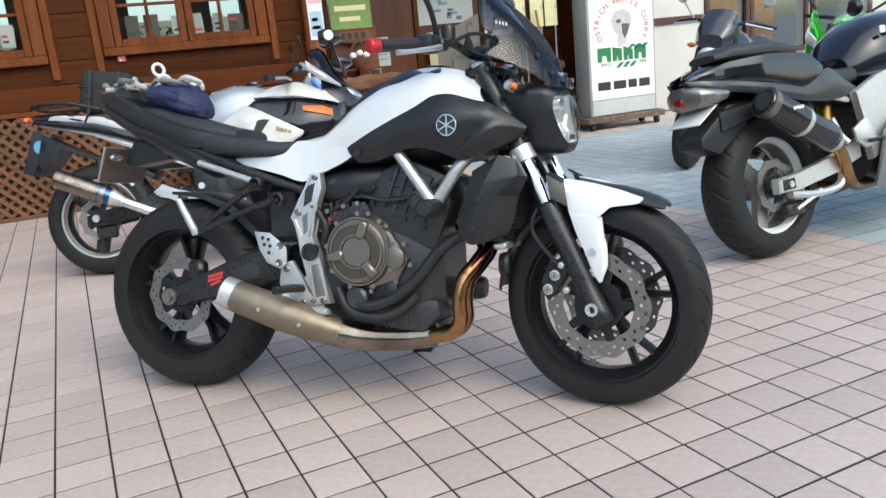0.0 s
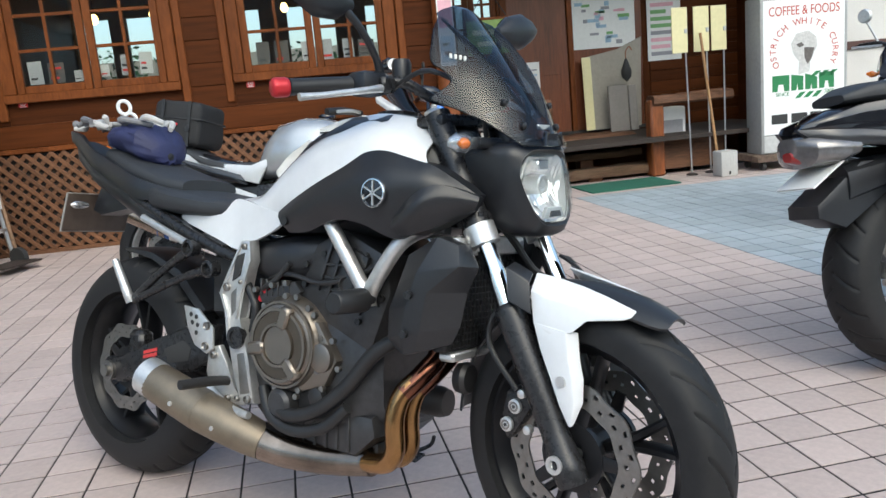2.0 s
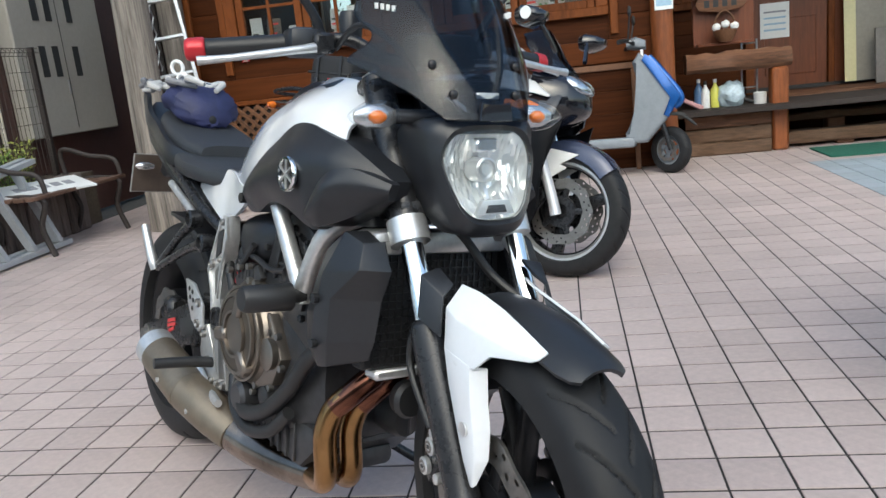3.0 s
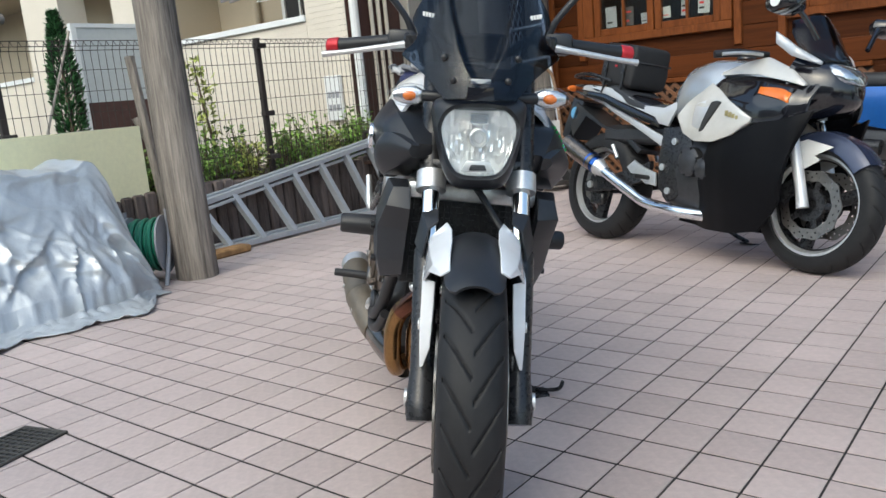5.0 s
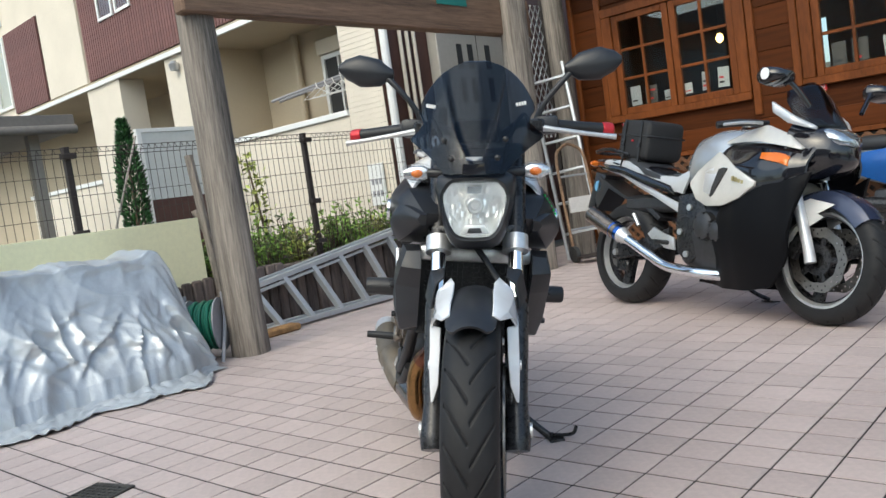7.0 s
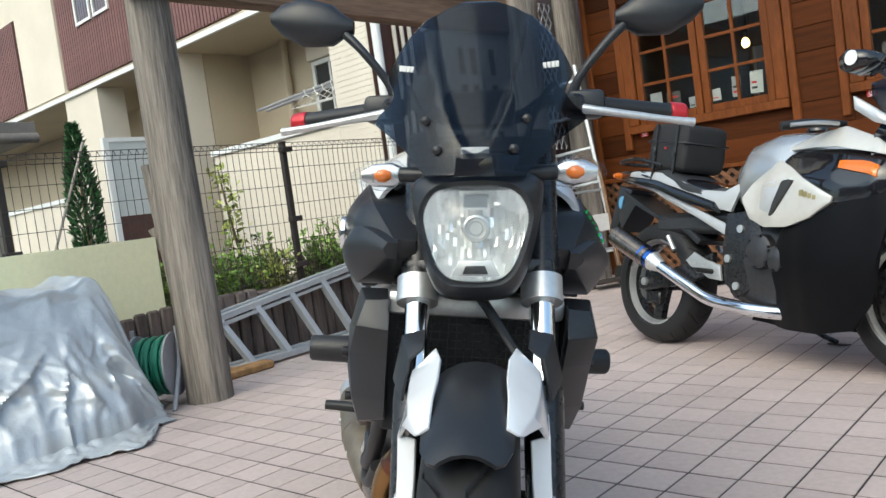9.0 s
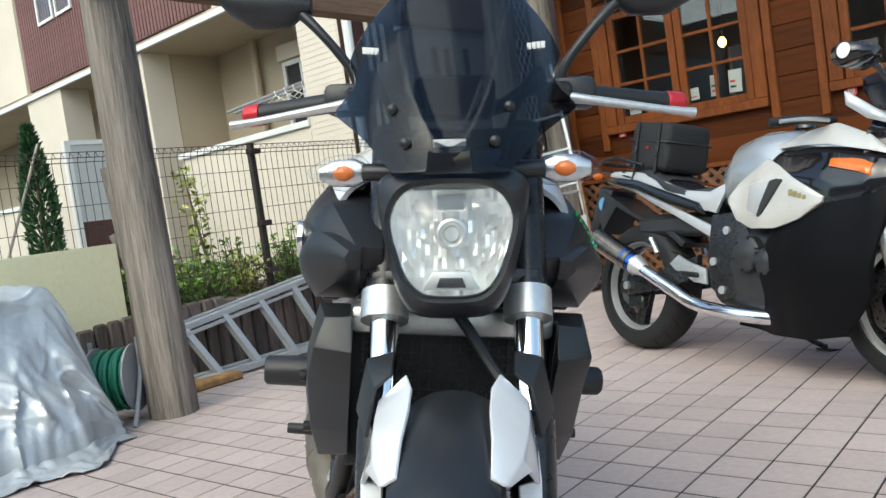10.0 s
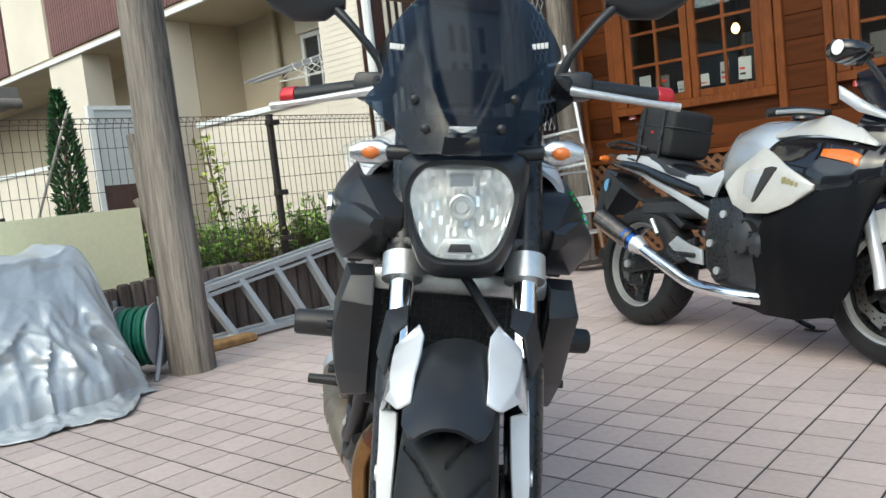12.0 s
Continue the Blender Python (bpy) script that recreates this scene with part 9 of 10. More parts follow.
# wire fence
built = set(scene.objects)
FX = -4.15
fen = thing("wire_fence", "dark brown wire mesh fence with looped top on the edging", "fence")
for y in (-2.43, -0.51, 1.41, 3.33, 5.25):
    part("fence_post", box(FX - 0.02, FX + 0.02, y - 0.02, y + 0.02, 0.40, 1.50, 0.003), M_iron, fen)
    part("cap", box(FX - 0.022, FX + 0.022, y - 0.022, y + 0.022, 1.50, 1.51, 0.002), M_iron, fen)
def wire(p, q, r, b, n=4):
    tube([p, q], r, n, b, caps=False, smooth=False)
for y in (-2.43, -0.51, 1.41, 3.33):
    b = bmesh.new()
    for k in range(1, 39):
        yy = y + 0.0492 * k
        wire((FX + 0.025, yy, 0.52), (FX + 0.025, yy, 1.44), 0.0021, b)
        # loop at the top
        wire((FX + 0.025, yy, 1.44), (FX + 0.055, yy, 1.495), 0.0021, b)
        wire((FX + 0.055, yy, 1.495), (FX + 0.085, yy, 1.46), 0.0021, b)
    for z in (0.54, 0.67, 0.80, 0.93, 1.06, 1.19, 1.32):
        wire((FX + 0.028, y, z), (FX + 0.028, y + 1.92, z), 0.0026, b)
    for x, z in ((0.028, 1.44), (0.057, 1.495), (0.085, 1.46)):
        wire((FX + x, y, z), (FX + x, y + 1.92, z), 0.0032, b)
    part("mesh_panel", b, M_wire, fen, smooth=False)
    for z in (0.62, 0.95, 1.45):
        part("clamp", box(FX + 0.0, FX + 0.06, y - 0.045, y + 0.045, z - 0.018, z + 0.018, 0.004), M_iron, fen)

# shrubs and weeds on the soil
M_leaf = mat("young_leaf", (0.25, 0.41, 0.07), rough=0.5, var=0.4, scale=20, island=0.9)
M_leaf2 = mat("yellow_leaf", (0.44, 0.48, 0.12), rough=0.5, var=0.4, scale=20, island=0.9)
M_leaf3 = mat("conifer_leaf", (0.055, 0.16, 0.05), rough=0.6, var=0.4, scale=20, island=0.9)
M_twig = mat("twig", (0.16, 0.11, 0.07), rough=0.8)
def leaf(b, p, d, ln, w):
    d = Vector(d).normalized()
    s = d.orthogonal().normalized()
    s.rotate(Matrix.Rotation(random.uniform(0, 6.28), 3, d))
    n_ = d.cross(s)
    v = [b.verts.new(q) for q in (p, p + d * ln * 0.5 + s * w - n_ * w * 0.3, p + d * ln, p + d * ln * 0.5 - s * w - n_ * w * 0.3)]
    b.faces.new(v)
def weed(x, y, z0, h, spread, count, material, label, name="shrub", size=0.05, upright=0.9):
    t = thing(name, label, "shrub", pose(x, y, z0))
    tw, lv = bmesh.new(), bmesh.new()
    for k in range(count):
        a = random.uniform(0, 6.28)
        top = Vector((math.cos(a) * spread * random.random(), math.sin(a) * spread * random.random() * 1.6, h * random.uniform(0.45, 1.0)))
        base = Vector((top.x * 0.3, top.y * 0.5, 0))
        tube([base, (base + top) / 2 + Vector((0.01, 0.01, 0)), top], [0.004, 0.003, 0.0015], 4, tw)
        for m_i in range(16):
            f = random.uniform(0.12, 1.02)
            p = base.lerp(top, f)
            leaf(lv, p, (random.uniform(-1, 1), random.uniform(-1, 1), random.uniform(-0.2, upright)), size * random.uniform(0.6, 1.3), size * 0.22)
    part("stem", tw, M_twig, t)
    part("foliage", lv, material, t, smooth=False)
random.seed(5)
for k in range(28):
    y = 1.8 + 0.125 * k + random.uniform(-0.08, 0.08)
    weed(-4.42 + random.uniform(-0.15, 0.18), y, 0.44, random.uniform(0.30, 0.50), 0.15, 24, random.choice((M_leaf, M_leaf, M_leaf2)), "patch of bright green weeds behind the fence")
t = thing("sapling", "thin yellow-green sapling behind the fence", "tree", pose(-4.55, 3.05, 0.44))
part("trunk", tube([(0.02, 0.12, 0), (0, 0.03, 0.5), (0, -0.02, 0.95)], [0.014, 0.011, 0.004], 8), M_twig, t)
lv = bmesh.new()
for k in range(150):
    f = random.uniform(0.35, 1.0)
    p = Vector((0.02 + random.gauss(0, 0.045), 0.12 - 0.14 * f + random.gauss(0, 0.05), 0.95 * f))
    leaf(lv, p, (random.uniform(-1, 1), random.uniform(-1, 1), random.uniform(-0.6, 0.8)), 0.065, 0.014)
part("crown", lv, M_leaf2, t, smooth=False)
t = thing("conifer", "slim dark green conifer behind the fence", "tree", pose(-4.71, 2.10, 0.44))
part("trunk", tube([(0, 0, 0), (0, 0, 1.0)], [0.03, 0.01], 8), M_twig, t)
lv = bmesh.new()
for k in range(4200):
    f = random.random() ** 0.8
    z = 0.05 + 1.25 * f
    r = 0.135 * (1 - f) ** 0.6 * random.uniform(0.55, 1.0) * (1 + 0.25 * math.sin(7 * f + 3))
    a = random.uniform(0, 6.28)
    leaf(lv, Vector((r * math.cos(a), r * math.sin(a), z)), (math.cos(a), math.sin(a), random.uniform(0.4, 1.6)), random.uniform(0.03, 0.06), 0.007)
part("crown", lv, M_leaf3, t, smooth=False)

settle(built, Matrix.Translation((0.16, -0.38, -0.045)))
# Shrubs added behind the openings for the green patches in the panes.
for x in (-2.7, -1.7, -0.6, 0.3, 1.4):
    weed(x, 10.7 + random.uniform(-0.3, 0.3), 0.0, random.uniform(1.7, 2.1), 0.5, 90, M_leaf3, "tall green shrub added behind the back openings of the cafe", size=0.11)

# ---- apartment house ----
AY = 4.37          # its front runs along x at this y
XE = -4.42         # its east corner
apt = thing("apartment_house", "cream and tan two-storey apartment house with maroon balcony slats", "house")


def wl(name, bmx, material, label=""):
    return part(name, bmx, material, apt, label, smooth=False)


def clad(x0, x1, z0, z1, y, pitch=0.052):
    """Fine horizontal siding boards on the front."""
    me = mesh_of("siding_board", loft([[(x, y, 0.001), (x, y - 0.005, 0.001), (x, y - 0.003, pitch - 0.001), (x, y, pitch - 0.002)] for x in (x0, x1)]), M_siding, False)
    for k in range(int((z1 - z0) / pitch)):
        share("siding_board", me, apt, pose(0, 0, z0 + pitch * k))


# right bay: siding wall to the corner, parapet, recessed balcony
wl("wall", box(-4.95, XE - 0.10, AY, AY + 0.14, 0.0, 6.2), M_siding, "cream siding wall")
clad(-4.95, XE, 0.02, 3.0, AY)
clad(-4.95, XE, 3.1, 6.2, AY)
wl("parapet", box(-7.10, -4.952, AY + 0.002, AY + 0.12, 0.0, 1.72), M_siding, "cream siding parapet")
clad(-7.10, -4.954, 0.02, 1.71, AY)
wl("parapet_cap", box(-7.14, -4.952, AY - 0.03, AY + 0.15, 1.722, 1.782, 0.006), M_white)
wl("balcony_wall", box(-7.6, -4.95, AY + 1.00, AY + 1.12, 0, 3.0), M_tan, "tan recessed balcony wall")
wl("balcony_wall", box(-7.75, -7.602, AY + 0.36, AY + 1.12, 0, 3.0), M_tan)
wl("balcony_wall", box(-4.95, -4.85, AY + 0.142, AY + 1.0, 0, 3.0), M_tan)
win_ = wl("window", box(-6.33, -5.82, AY + 0.985, AY + 0.996, 1.72, 2.60), M_ink, "dark balcony window in a white frame")
for a, b_ in ((-6.38, -6.33), (-6.09, -6.06), (-5.82, -5.77)):
    part("window_bar", box(a, b_, AY + 0.96, AY + 0.996, 1.68, 2.65), M_white, win_)
part("window_bar", box(-6.33, -5.82, AY + 0.962, AY + 0.994, 2.60, 2.65), M_white, win_)
wl("shutter_box", box(-6.42, -5.73, AY + 0.93, AY + 0.998, 2.66, 2.84, 0.01), M_siding)
wl("down_pipe", tube([(-6.80, AY + 0.93, 0.3), (-6.80, AY + 0.93, 3.0)], 0.045, 10), M_tan)
# left bays: columns, parapet, recessed entries
wl("column", box(-8.35, -7.60, AY, AY + 0.35, 0, 3.0), M_siding, "cream column")
wl("column", box(-10.60, -9.60, AY - 0.02, AY + 0.35, 0, 3.0), M_siding, "cream column")
wl("column", box(-11.85, -10.50, AY - 0.04, AY + 0.26, 3.102, 6.2), M_siding, "cream column")
wl("balcony_wall", box(-26, -7.752, AY + 1.40, AY + 1.52, 0, 3.0), M_tan, "tan recessed entry wall")
wl("parapet", box(-13.4, -10.602, AY, AY + 0.12, 0.0, 1.62), M_siding)
wl("parapet_cap", box(-13.4, -10.602, AY - 0.03, AY + 0.15, 1.622, 1.682), M_white)
wl("rail", box(-9.598, -8.352, AY + 0.04, AY + 0.10, 0.0, 1.25), M_siding, "cream low entry wall")
wl("rail_cap", box(-9.598, -8.352, AY, AY + 0.14, 1.252, 1.30), M_white)
wl("lamp", lathe([(0, 0.05), (0.08, 0.07), (0.12, 0.03)], "z", 14, (-8.03, AY - 0.06, 2.80)), M_steel, "small round entry lamp")
wl("balcony_slab", box(-26, XE - 0.002, AY - 0.02, AY + 1.52, 3.002, 3.10), M_tan)
wl("slab_edge", box(-26, -4.955, AY - 0.06, AY - 0.022, 3.0, 3.06), M_white)
wl("upper_wall", box(-26, -4.952, AY + 0.03, AY + 0.30, 3.102, 6.2), M_siding)
wl("roof", box(-26.3, XE + 0.3, AY - 0.45, 10.8, 6.202, 6.32), M_brown, "dark brown flat eaves")
for a, b_, z1 in ((-13.3, -11.9, 4.45), (-10.4, -6.2, 5.2)):
    bs = wl("balcony_front", box(a, b_, AY - 0.03, AY + 0.028, 3.105, z1), M_brown, "maroon slatted balcony front")
    slat = mesh_of("slat", box(0, 0.050, AY - 0.050, AY - 0.031, 3.11, z1 - 0.01), M_slat, False)
    for k in range(int((b_ - a) / 0.066)):
        share("slat", slat, bs, pose(a + 0.008 + 0.066 * k, 0, 0))
for a, b_ in ((-9.75, -9.39), (-9.24, -8.90)):
    uw = wl("window", box(a, b_, AY - 0.062, AY - 0.052, 3.87, 4.8), M_pane, "narrow window in a white frame")
    for c, d in ((a - 0.04, a), (b_, b_ + 0.04)):
        part("window_bar", box(c, d, AY - 0.075, AY - 0.051, 3.83, 4.84), M_white, uw)
    for c in (3.83, 4.80):
        part("window_bar", box(a, b_, AY - 0.073, AY - 0.053, c, c + 0.04), M_white, uw)
for a in (-16.2, -14.6):
    for z in (3.3, 4.7):
        uw = wl("window", box(a, a + 1.1, AY + 0.005, AY + 0.02, z, z + 1.1), M_pane, "wide window in a white frame")
        for b0, b1 in ((-0.06, 0.0), (0.52, 0.58), (1.1, 1.16)):
            part("window_bar", box(a + b0, a + b1, AY - 0.02, AY + 0.026, z - 0.05, z + 1.15), M_white, uw)
        for c0 in (-0.05, 1.1):
            part("window_bar", box(a, a + 1.1, AY - 0.018, AY + 0.024, z + c0, z + c0 + 0.05), M_white, uw)
# east end: brown cladding with pipes and a meter cabinet
wl("end_wall", box(XE - 0.10, XE, AY + 0.012, 10.5, 0, 6.2), M_brown, "dark brown end wall")
for y, r, mt_ in ((4.43, 0.042, M_white), (4.66, 0.020, M_siding), (4.76, 0.020, M_siding), (4.86, 0.020, M_siding)):
    wl("down_pipe", tube([(XE + 0.05, y, 0.2), (XE + 0.05, y, 5.2)], r, 10), mt_)
cb = wl("meter_cabinet", box(XE + 0.002, XE + 0.14, 5.10, 6.40, 0.75, 2.50, 0.01), mat("cabinet_grey", (0.40, 0.375, 0.33), rough=0.5, var=0.06), "grey-beige meter cabinet with slot windows")
part("cabinet_top", box(XE + 0.002, XE + 0.17, 5.07, 6.43, 2.502, 2.54), M_white, cb)
for yy in (5.40, 5.58, 5.88):
    for zz in (1.25, 1.72, 2.08):
        part("slot", box(XE + 0.141, XE + 0.146, yy, yy + 0.085, zz, zz + 0.26), M_ink, cb)
part("door_seam", box(XE + 0.141, XE + 0.143, 5.745, 5.752, 0.80, 2.46), M_ink, cb)
for zz in (1.1, 1.9):
    part("pull", box(XE + 0.141, XE + 0.152, 5.715, 5.73, zz, zz + 0.12), M_steel, cb)
nb = wl("notice_box", box(-4.76, -4.55, AY - 0.05, AY - 0.011, 0.77, 1.19, 0.006), M_white, "white notice box on the siding")
for z in (0.86, 0.98):
    for x in (-4.72, -4.665, -4.61):
        part("dial", box(x, x + 0.035, AY - 0.053, AY - 0.0505, z, z + 0.06), M_greyink, nb)
rk = thing("clothes_poles", "grey laundry poles with white hangers on the balcony", "rack", pose(-5.85, AY + 0.45, 2.20))
for k in range(2):
    part("pole", tube([(-0.95, 0.12 * k, -0.02), (0.85, 0.12 * k + 0.05, 0.08)], 0.018, 8), M_greyink, rk)
for x in (-0.10, 0.06, 0.20, 0.34, 0.47):
    part("hanger", tube([(x, 0.0, 0.05), (x + 0.02, 0.0, -0.01), (x + 0.20, 0.05, -0.12), (x - 0.18, -0.05, -0.12), (x, 0.0, -0.01)], 0.006, 6, smooth=False), M_white, rk)
part("bracket", tube([(0.86, 0.06, 0.08), (0.90, 0.10, -0.05), (0.90, 0.53, -0.05)], 0.014, 8), M_greyink, rk)
built = set(scene.objects)

# carport roof, white screen and cycles behind the fence
cp = thing("carport", "grey flat carport roof on slim posts behind the fence", "carport", pose(-8.2, 1.9, 0))
part("roof", box(-2.2, 1.2, -3.5, 0.9, 2.08, 2.26, 0.01), mat("carport_grey", (0.20, 0.18, 0.16), rough=0.6), cp)
part("gutter", tube([(1.2, -3.5, 2.10), (1.2, 0.9, 2.10)], 0.05, 10), mat("carport_grey", (0.20, 0.18, 0.16)), cp)
for y in (-3.0, 0.5):
    part("post", box(0.9, 1.0, y, y + 0.1, 0, 2.08), mat("carport_post", (0.3, 0.27, 0.23)), cp)
ws = thing("white_screen", "pale translucent screen panel behind the conifer", "screen", pose(-6.45, 3.18, 0))
part("sheet", box(-0.02, 0.02, 0.0, 0.68, 1.22, 1.95), mat("pale_screen", (0.55, 0.57, 0.56), rough=0.5, var=0.06), ws)
part("frame", box(-0.03, 0.03, -0.05, 0.0, 0.0, 1.99), M_white, ws)
part("frame", box(-0.03, 0.03, 0.0, 0.73, 1.95, 1.99), M_white, ws)
part("frame", box(-0.03, 0.03, 0.68, 0.73, 0.0, 1.95), M_white, ws)
part("lower_sheet", box(-0.02, 0.02, 0.0, 0.68, 0.1, 1.22), M_brown, ws)
for k, (x, y) in enumerate(((-7.2, 1.2), (-7.5, 0.6))):
    cy = thing("bicycle", "parked bicycle seen through the wire fence", "bicycle", pose(x, y, 0, 0, 0, 20 + 25 * k), "bicycles behind the fence")
    for wx in (-0.5, 0.5):
        ring = [(wx + 0.32 * math.cos(a), 0, 0.34 + 0.32 * math.sin(a)) for a in [2 * math.pi * i / 28 for i in range(29)]]
        part("wheel", tube(ring, 0.018, 6, smooth=False), M_ink, cy)
    part("frame", tube([(-0.5, 0, 0.34), (-0.1, 0, 0.34), (0.38, 0, 0.80), (-0.2, 0, 0.75), (-0.1, 0, 0.34)], 0.018, 8, smooth=False), M_greyink, cy)
    part("fork", tube([(0.5, 0, 0.34), (0.36, 0, 0.92)], 0.015, 8), M_greyink, cy)
    part("handlebar", tube([(0.22, -0.26, 1.0), (0.38, -0.1, 1.02), (0.38, 0.1, 1.02), (0.22, 0.26, 1.0)], 0.013, 8), M_ink, cy)
    part("saddle", box(-0.34, -0.1, -0.08, 0.08, 0.86, 0.92, 0.02, seg=2), M_ink, cy)

settle(built, Matrix.Translation((0.05, -0.35, 0)) @ Matrix.Diagonal((1, 1, 0.94, 1)))
built = set(scene.objects)

# things between the pillars near the cafe corner
tr_ = thing("hand_truck", "old steel hand truck leaning against the timber pillar", "hand truck", pose(-3.12, 5.78, 0, 0, 0, 60))
for sx in (-0.15, 0.15):
    part("upright", tube([(sx, 0.0, 0.12), (sx, 0.12, 0.9), (sx * 0.7, 0.15, 1.05)], 0.015, 8), mat("truck_paint", (0.36, 0.22, 0.13), rough=0.5, metal=0.4, var=0.4), tr_)
    part("wheel", lathe([(-0.02, 0.04), (-0.02, 0.075), (0.02, 0.075), (0.02, 0.04)], "x", 18, (sx, -0.02, 0.08)), M_ink, tr_)
part("top_bar", tube([(-0.105, 0.15, 1.05), (0, 0.16, 1.10), (0.105, 0.15, 1.05)], 0.015, 8), mat("truck_paint", (0.36, 0.22, 0.13)), tr_)
for z in (0.3, 0.55, 0.8):
    part("cross_bar", tube([(-0.15, 0.03 + 0.12 * (z - 0.12), z), (0.15, 0.03 + 0.12 * (z - 0.12), z)], 0.011, 8), M_steel, tr_)
part("label_plate", box(-0.12, 0.12, 0.02, 0.035, 0.46, 0.60), M_offwall, tr_)
part("toe_plate", box(-0.17, 0.17, -0.22, 0.0, 0.05, 0.062), M_iron, tr_)
al = thing("step_ladder", "tall grey aluminium ladder leaning beside the pillar", "ladder", pose(-3.25, 5.95, 0, -6, -6, 25))
for sx in (-0.17, 0.17):
    part("stile", box(sx - 0.015, sx + 0.015, -0.03, 0.03, 0.0, 1.9, 0.004), M_alu, al)
for k in range(6):
    part("rung", box(-0.155, 0.155, -0.025, 0.025, 0.25 + 0.3 * k, 0.275 + 0.3 * k, 0.003), M_alu, al)
bn = thing("garden_bench", "old dark iron garden bench with a white lettered board on it", "bench", pose(-3.99, 5.04, 0, 0, 0, 88))
for sx in (-0.45, 0.45):
    part("leg", tube([(sx, -0.22, 0.0), (sx, -0.16, 0.2), (sx, -0.2, 0.40), (sx, 0.2, 0.40), (sx, 0.16, 0.2), (sx, 0.24, 0.0)], 0.02, 8), M_iron, bn)
    part("arm", tube([(sx, 0.22, 0.40), (sx, 0.24, 0.66), (sx, 0.0, 0.60), (sx, -0.2, 0.56), (sx, -0.24, 0.44)], 0.018, 8), M_iron, bn)
for k in range(5):
    part("slat", box(-0.55, 0.55, -0.22 + 0.09 * k, -0.15 + 0.09 * k, 0.40, 0.425, 0.004), M_beam, bn)
wbd = thing("white_board", "white board with plain dark marks lying on the bench", "board", pose(-3.99, 4.88, 0.44, 12, 0, 60))
part("board", box(-0.32, 0.32, -0.16, 0.16, 0.0, 0.015, 0.002), M_white, wbd)
for k in range(5):
    part("mark", box(-0.2 + 0.09 * k, -0.14 + 0.09 * k, -0.04, 0.05, 0.015, 0.018), M_greyink, wbd)
tpl = thing("screen_lattice", "grey metal lattice screen behind the pillars", "screen", pose(-3.62, 5.75, 1.2))
for k in range(-8, 12):
    for sgn in (-1, 1):
        a0 = Vector((0, 0.08 * k, 0.0 if sgn > 0 else 1.3))
        a1 = Vector((0, 0.08 * k + 0.75, 1.3 if sgn > 0 else 0.0))
        if a0.y < 0:
            f = -a0.y / 0.75
            a0 = a0.lerp(a1, f)
        if a1.y > 0.5:
            f = (0.5 - a0.y) / max(1e-6, a1.y - a0.y)
            if f <= 0:
                continue
            a1 = a0.lerp(a1, f)
        if (a1 - a0).length > 0.02:
            part("bar", tube([a0, a1], 0.006, 4, caps=False, smooth=False), M_steel, tpl, smooth=False)
part("frame", box(-0.02, 0.02, -0.03, 0.0, -1.2, 1.35), M_iron, tpl)
part("frame", box(-0.02, 0.02, 0.5, 0.53, -1.2, 1.35), M_iron, tpl)

settle(built, Matrix.Translation((0.32, -0.66, 0)))

# ---- pieces of the floor and walls ----
def tile_mesh(name, material, w, d, h=0.007, c=0.0012):
    me = bpy.data.meshes.new(name)
    x, y = w / 2, d / 2
    v = [(-x, -y, -h), (x, -y, -h), (x, y, -h), (-x, y, -h), (-x, -y, -c * 0.6), (x, -y, -c * 0.6), (x, y, -c * 0.6), (-x, y, -c * 0.6),
         (-x + c, -y + c, 0), (x - c, -y + c, 0), (x - c, y - c, 0), (-x + c, y - c, 0)]
    f = [(8, 9, 10, 11), (0, 1, 5, 4), (1, 2, 6, 5), (2, 3, 7, 6), (3, 0, 4, 7), (4, 5, 9, 8), (5, 6, 10, 9), (6, 7, 11, 10), (7, 4, 8, 11)]
    me.from_pydata(v, [], f)
    me.materials.append(material)
    return me


near_tile = tile_mesh("tile", M_tile, PX - 0.0065, PY - 0.009)
fields = {"pink": ([], []), "blue": ([], [])}
V0 = [tuple(v.co) for v in near_tile.vertices]
F0 = [tuple(p.vertices) for p in near_tile.polygons]
rng = random.Random(21)
count = 0
for i in range(-28, 49):
    for j in range(-24, 44):
        cx, cy = TX + (i + 0.5) * PX, TY + (j + 0.5) * PY
        if cy > 6.5 or cx < -3.95 or cy < -3.5 or cx > 7.3:
            continue
        blue = i >= 12 and cy < 5.35
        if not blue and -10 <= i < 10 and -6 <= j < 9:
            t = new("tile", near_tile)
            t.parent = tile_floor
            t.matrix_basis = pose(cx, cy, rng.uniform(-0.0006, 0.0006), rng.uniform(-0.25, 0.25), rng.uniform(-0.25, 0.25), rng.uniform(-0.25, 0.25))
            count += 1
            continue
        vs, fs = fields["blue" if blue else "pink"]
        n0 = len(vs)
        dz = rng.uniform(-0.0006, 0.0006)
        vs.extend((x + cx, y + cy, z + dz) for x, y, z in V0)
        fs.extend(tuple(a + n0 for a in f) for f in F0)
for key, mt_ in (("pink", M_tile_far), ("blue", M_tile_blue)):
    me = bpy.data.meshes.new("tile_field")
    me.from_pydata(*[fields[key][0], [], fields[key][1]])
    me.materials.append(mt_)
    ob = new("tile_field", me)
    ob.parent = tile_floor
    ob["kind"] = "stuff"
    ob["label"] = "pinkish square floor tiles" if key == "pink" else "blue-grey square floor tiles"

# horizontal boards of the cafe front
def board_mesh(ln, h=0.184, t=0.013):
    b = bmesh.new()
    loft([[(x, 0, 0.0), (x, -t * 0.8, 0.001), (x, -t, 0.004), (x, -t, h - 0.005), (x, -t * 0.8, h - 0.001), (x, 0, h)] for x in (0, ln)], b)
    return mesh_of("board", b, M_board, False)


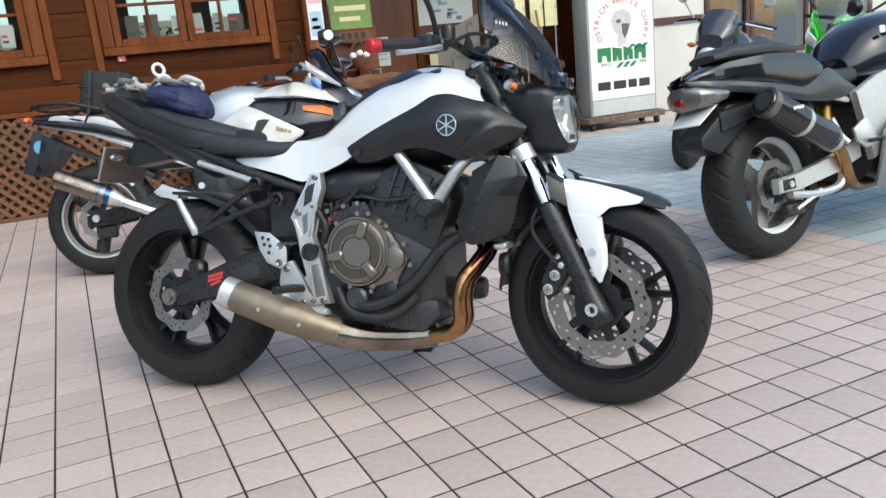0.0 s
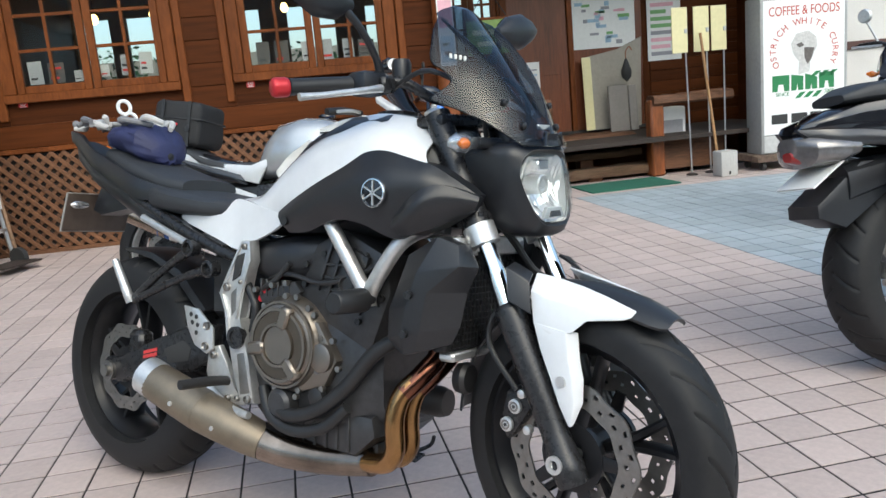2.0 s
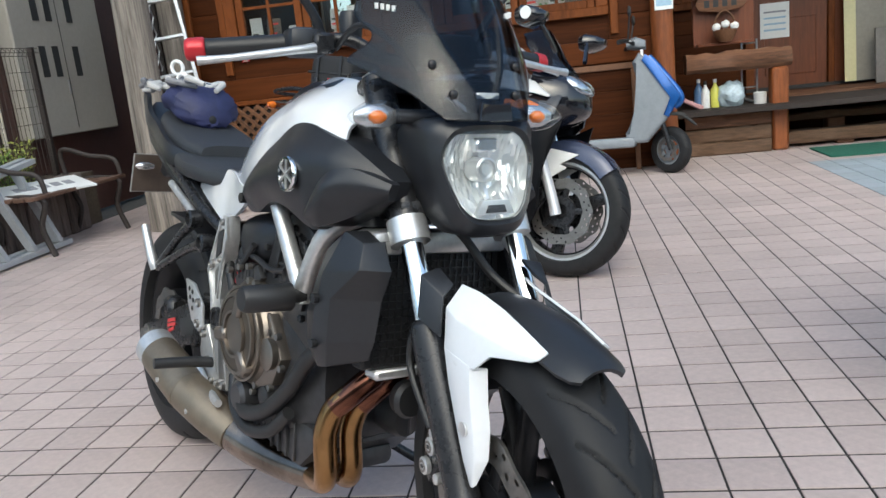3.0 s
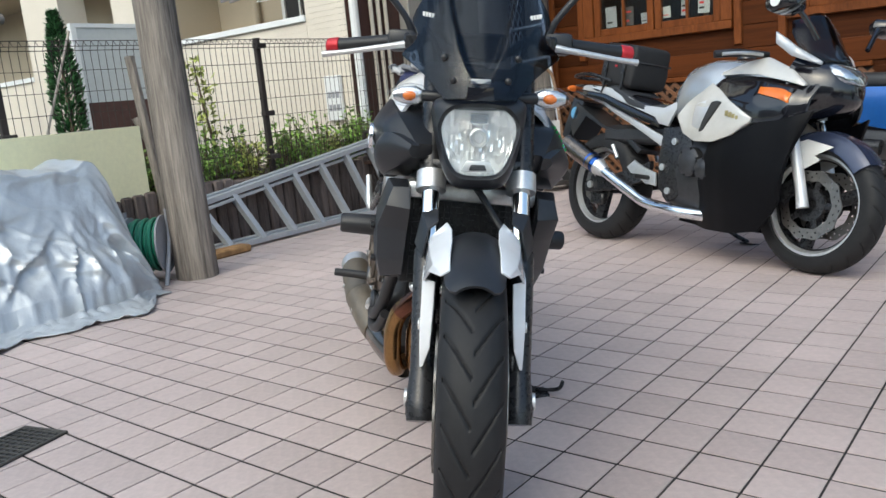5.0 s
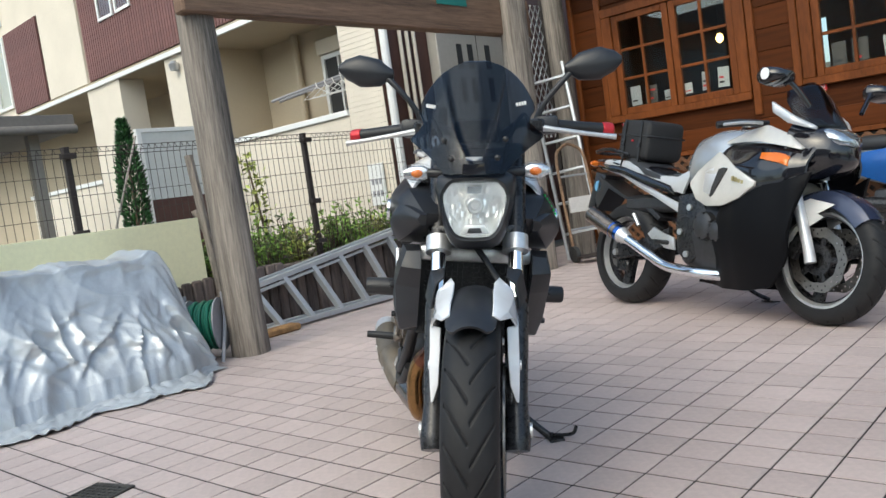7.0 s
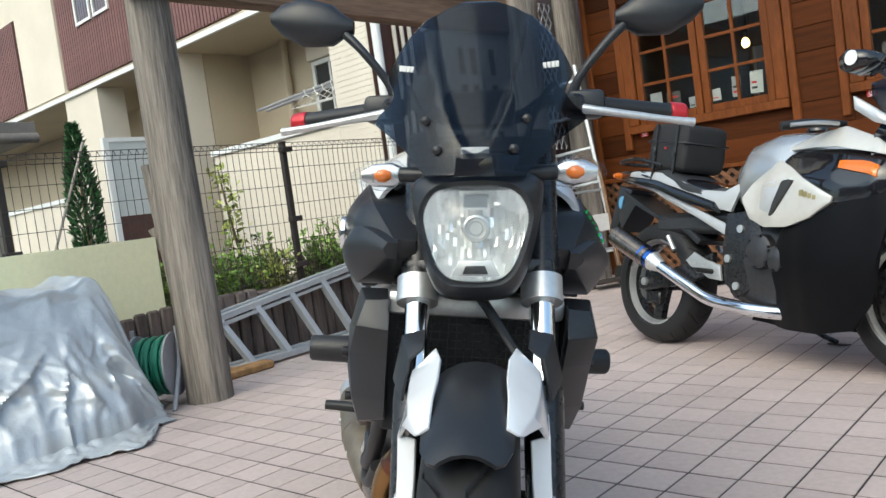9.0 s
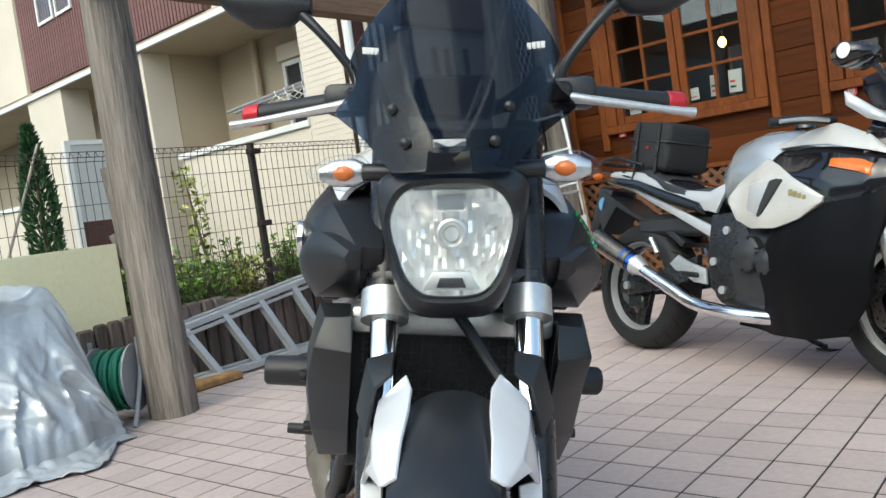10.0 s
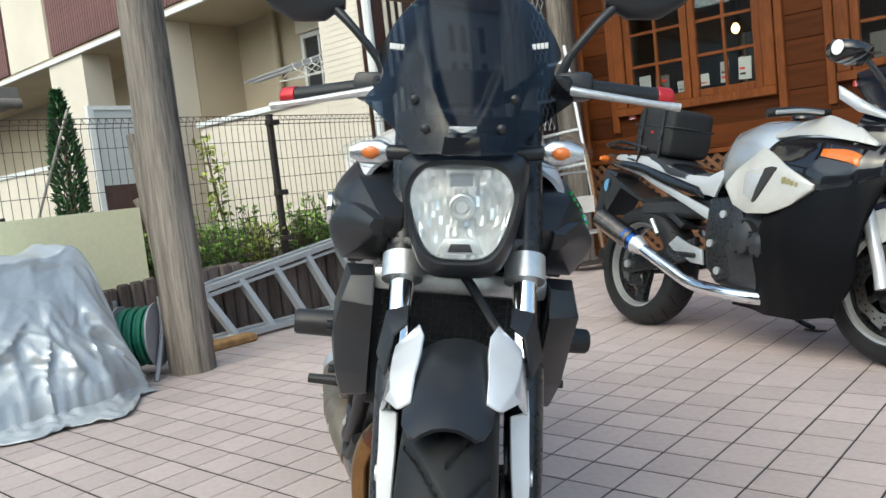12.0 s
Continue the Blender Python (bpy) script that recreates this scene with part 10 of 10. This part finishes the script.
bcache = {}
def lay(x0, x1, z, y, parent, h=0.184):
    key = (round(x1 - x0, 3), h)
    if key not in bcache:
        bcache[key] = board_mesh(x1 - x0, h)
    share("board", bcache[key], parent, pose(x0, y, z))


for k in range(11):
    z = 0.877 + 0.187 * k
    segs = [(-3.08, 0.80)]
    if z + 0.184 > WIN[0][2] - 0.07 and z < WIN[0][3] + 0.085:
        segs = [(-3.08, -2.77), (-1.40, -0.97), (0.445, 0.80)]
    for a, b_ in segs:
        lay(a, b_, z, WALL_Y, wall_front)
for k in range(4):
    lay(-0.36, 0.80, 0.09 + 0.187 * k, WALL_Y, wall_front)
for k in range(20):
    z = 0.42 + 0.125 * k
    lay(0.80, 1.12 if 1.2 < z < 2.34 else 1.84, z, DOOR_Y, wall_door, 0.121)
    lay(3.58, 4.68, z, DOOR_Y, wall_door, 0.121)

# lattice skirt
lat = thing("lattice_skirt", "diagonal orange-brown wooden lattice closing the space under the cafe wall", "lattice", kind="structure")
LX0, LX1, LZ0, LZ1 = -3.08, -0.36, 0.03, 0.83
# Near-black sheet painting in the shade of the space under the cafe.
part("underfloor_shade", box(LX0, LX1, WALL_Y - 0.004, WALL_Y + 0.002, LZ0, LZ1), M_dark, lat)
lcache = {}
for sgn, y in ((1, WALL_Y - 0.022), (-1, WALL_Y - 0.034)):
    c = LX0 - 0.9
    while c < LX1 + 0.9:
        H = LZ1 - LZ0
        a0, a1 = (c, LZ0), (c + H * 1.0, LZ1)
        if sgn < 0:
            a0, a1 = (c, LZ1), (c + H, LZ0)
        p, q = Vector((a0[0], 0, a0[1])), Vector((a1[0], 0, a1[1]))
        if p.x < LX0:
            p = p.lerp(q, (LX0 - p.x) / (q.x - p.x)) if q.x > LX0 else q
        if q.x > LX1:
            q = p.lerp(q, (LX1 - p.x) / (q.x - p.x)) if p.x < LX1 else p
        ln = (q - p).length
        if ln > 0.06:
            key = round(ln, 2)
            if key not in lcache:
                lcache[key] = mesh_of("lath", box(0, key, -0.005, 0.005, -0.017, 0.017, 0.002), M_lattice, False)
            share("lath", lcache[key], lat, pose(p.x, y, p.z, 0, -45 * sgn, 0))
        c += 0.098
part("bottom_rail", box(LX0, LX1, WALL_Y - 0.045, WALL_Y - 0.004, 0.0, 0.035, 0.004), M_lattice, lat)
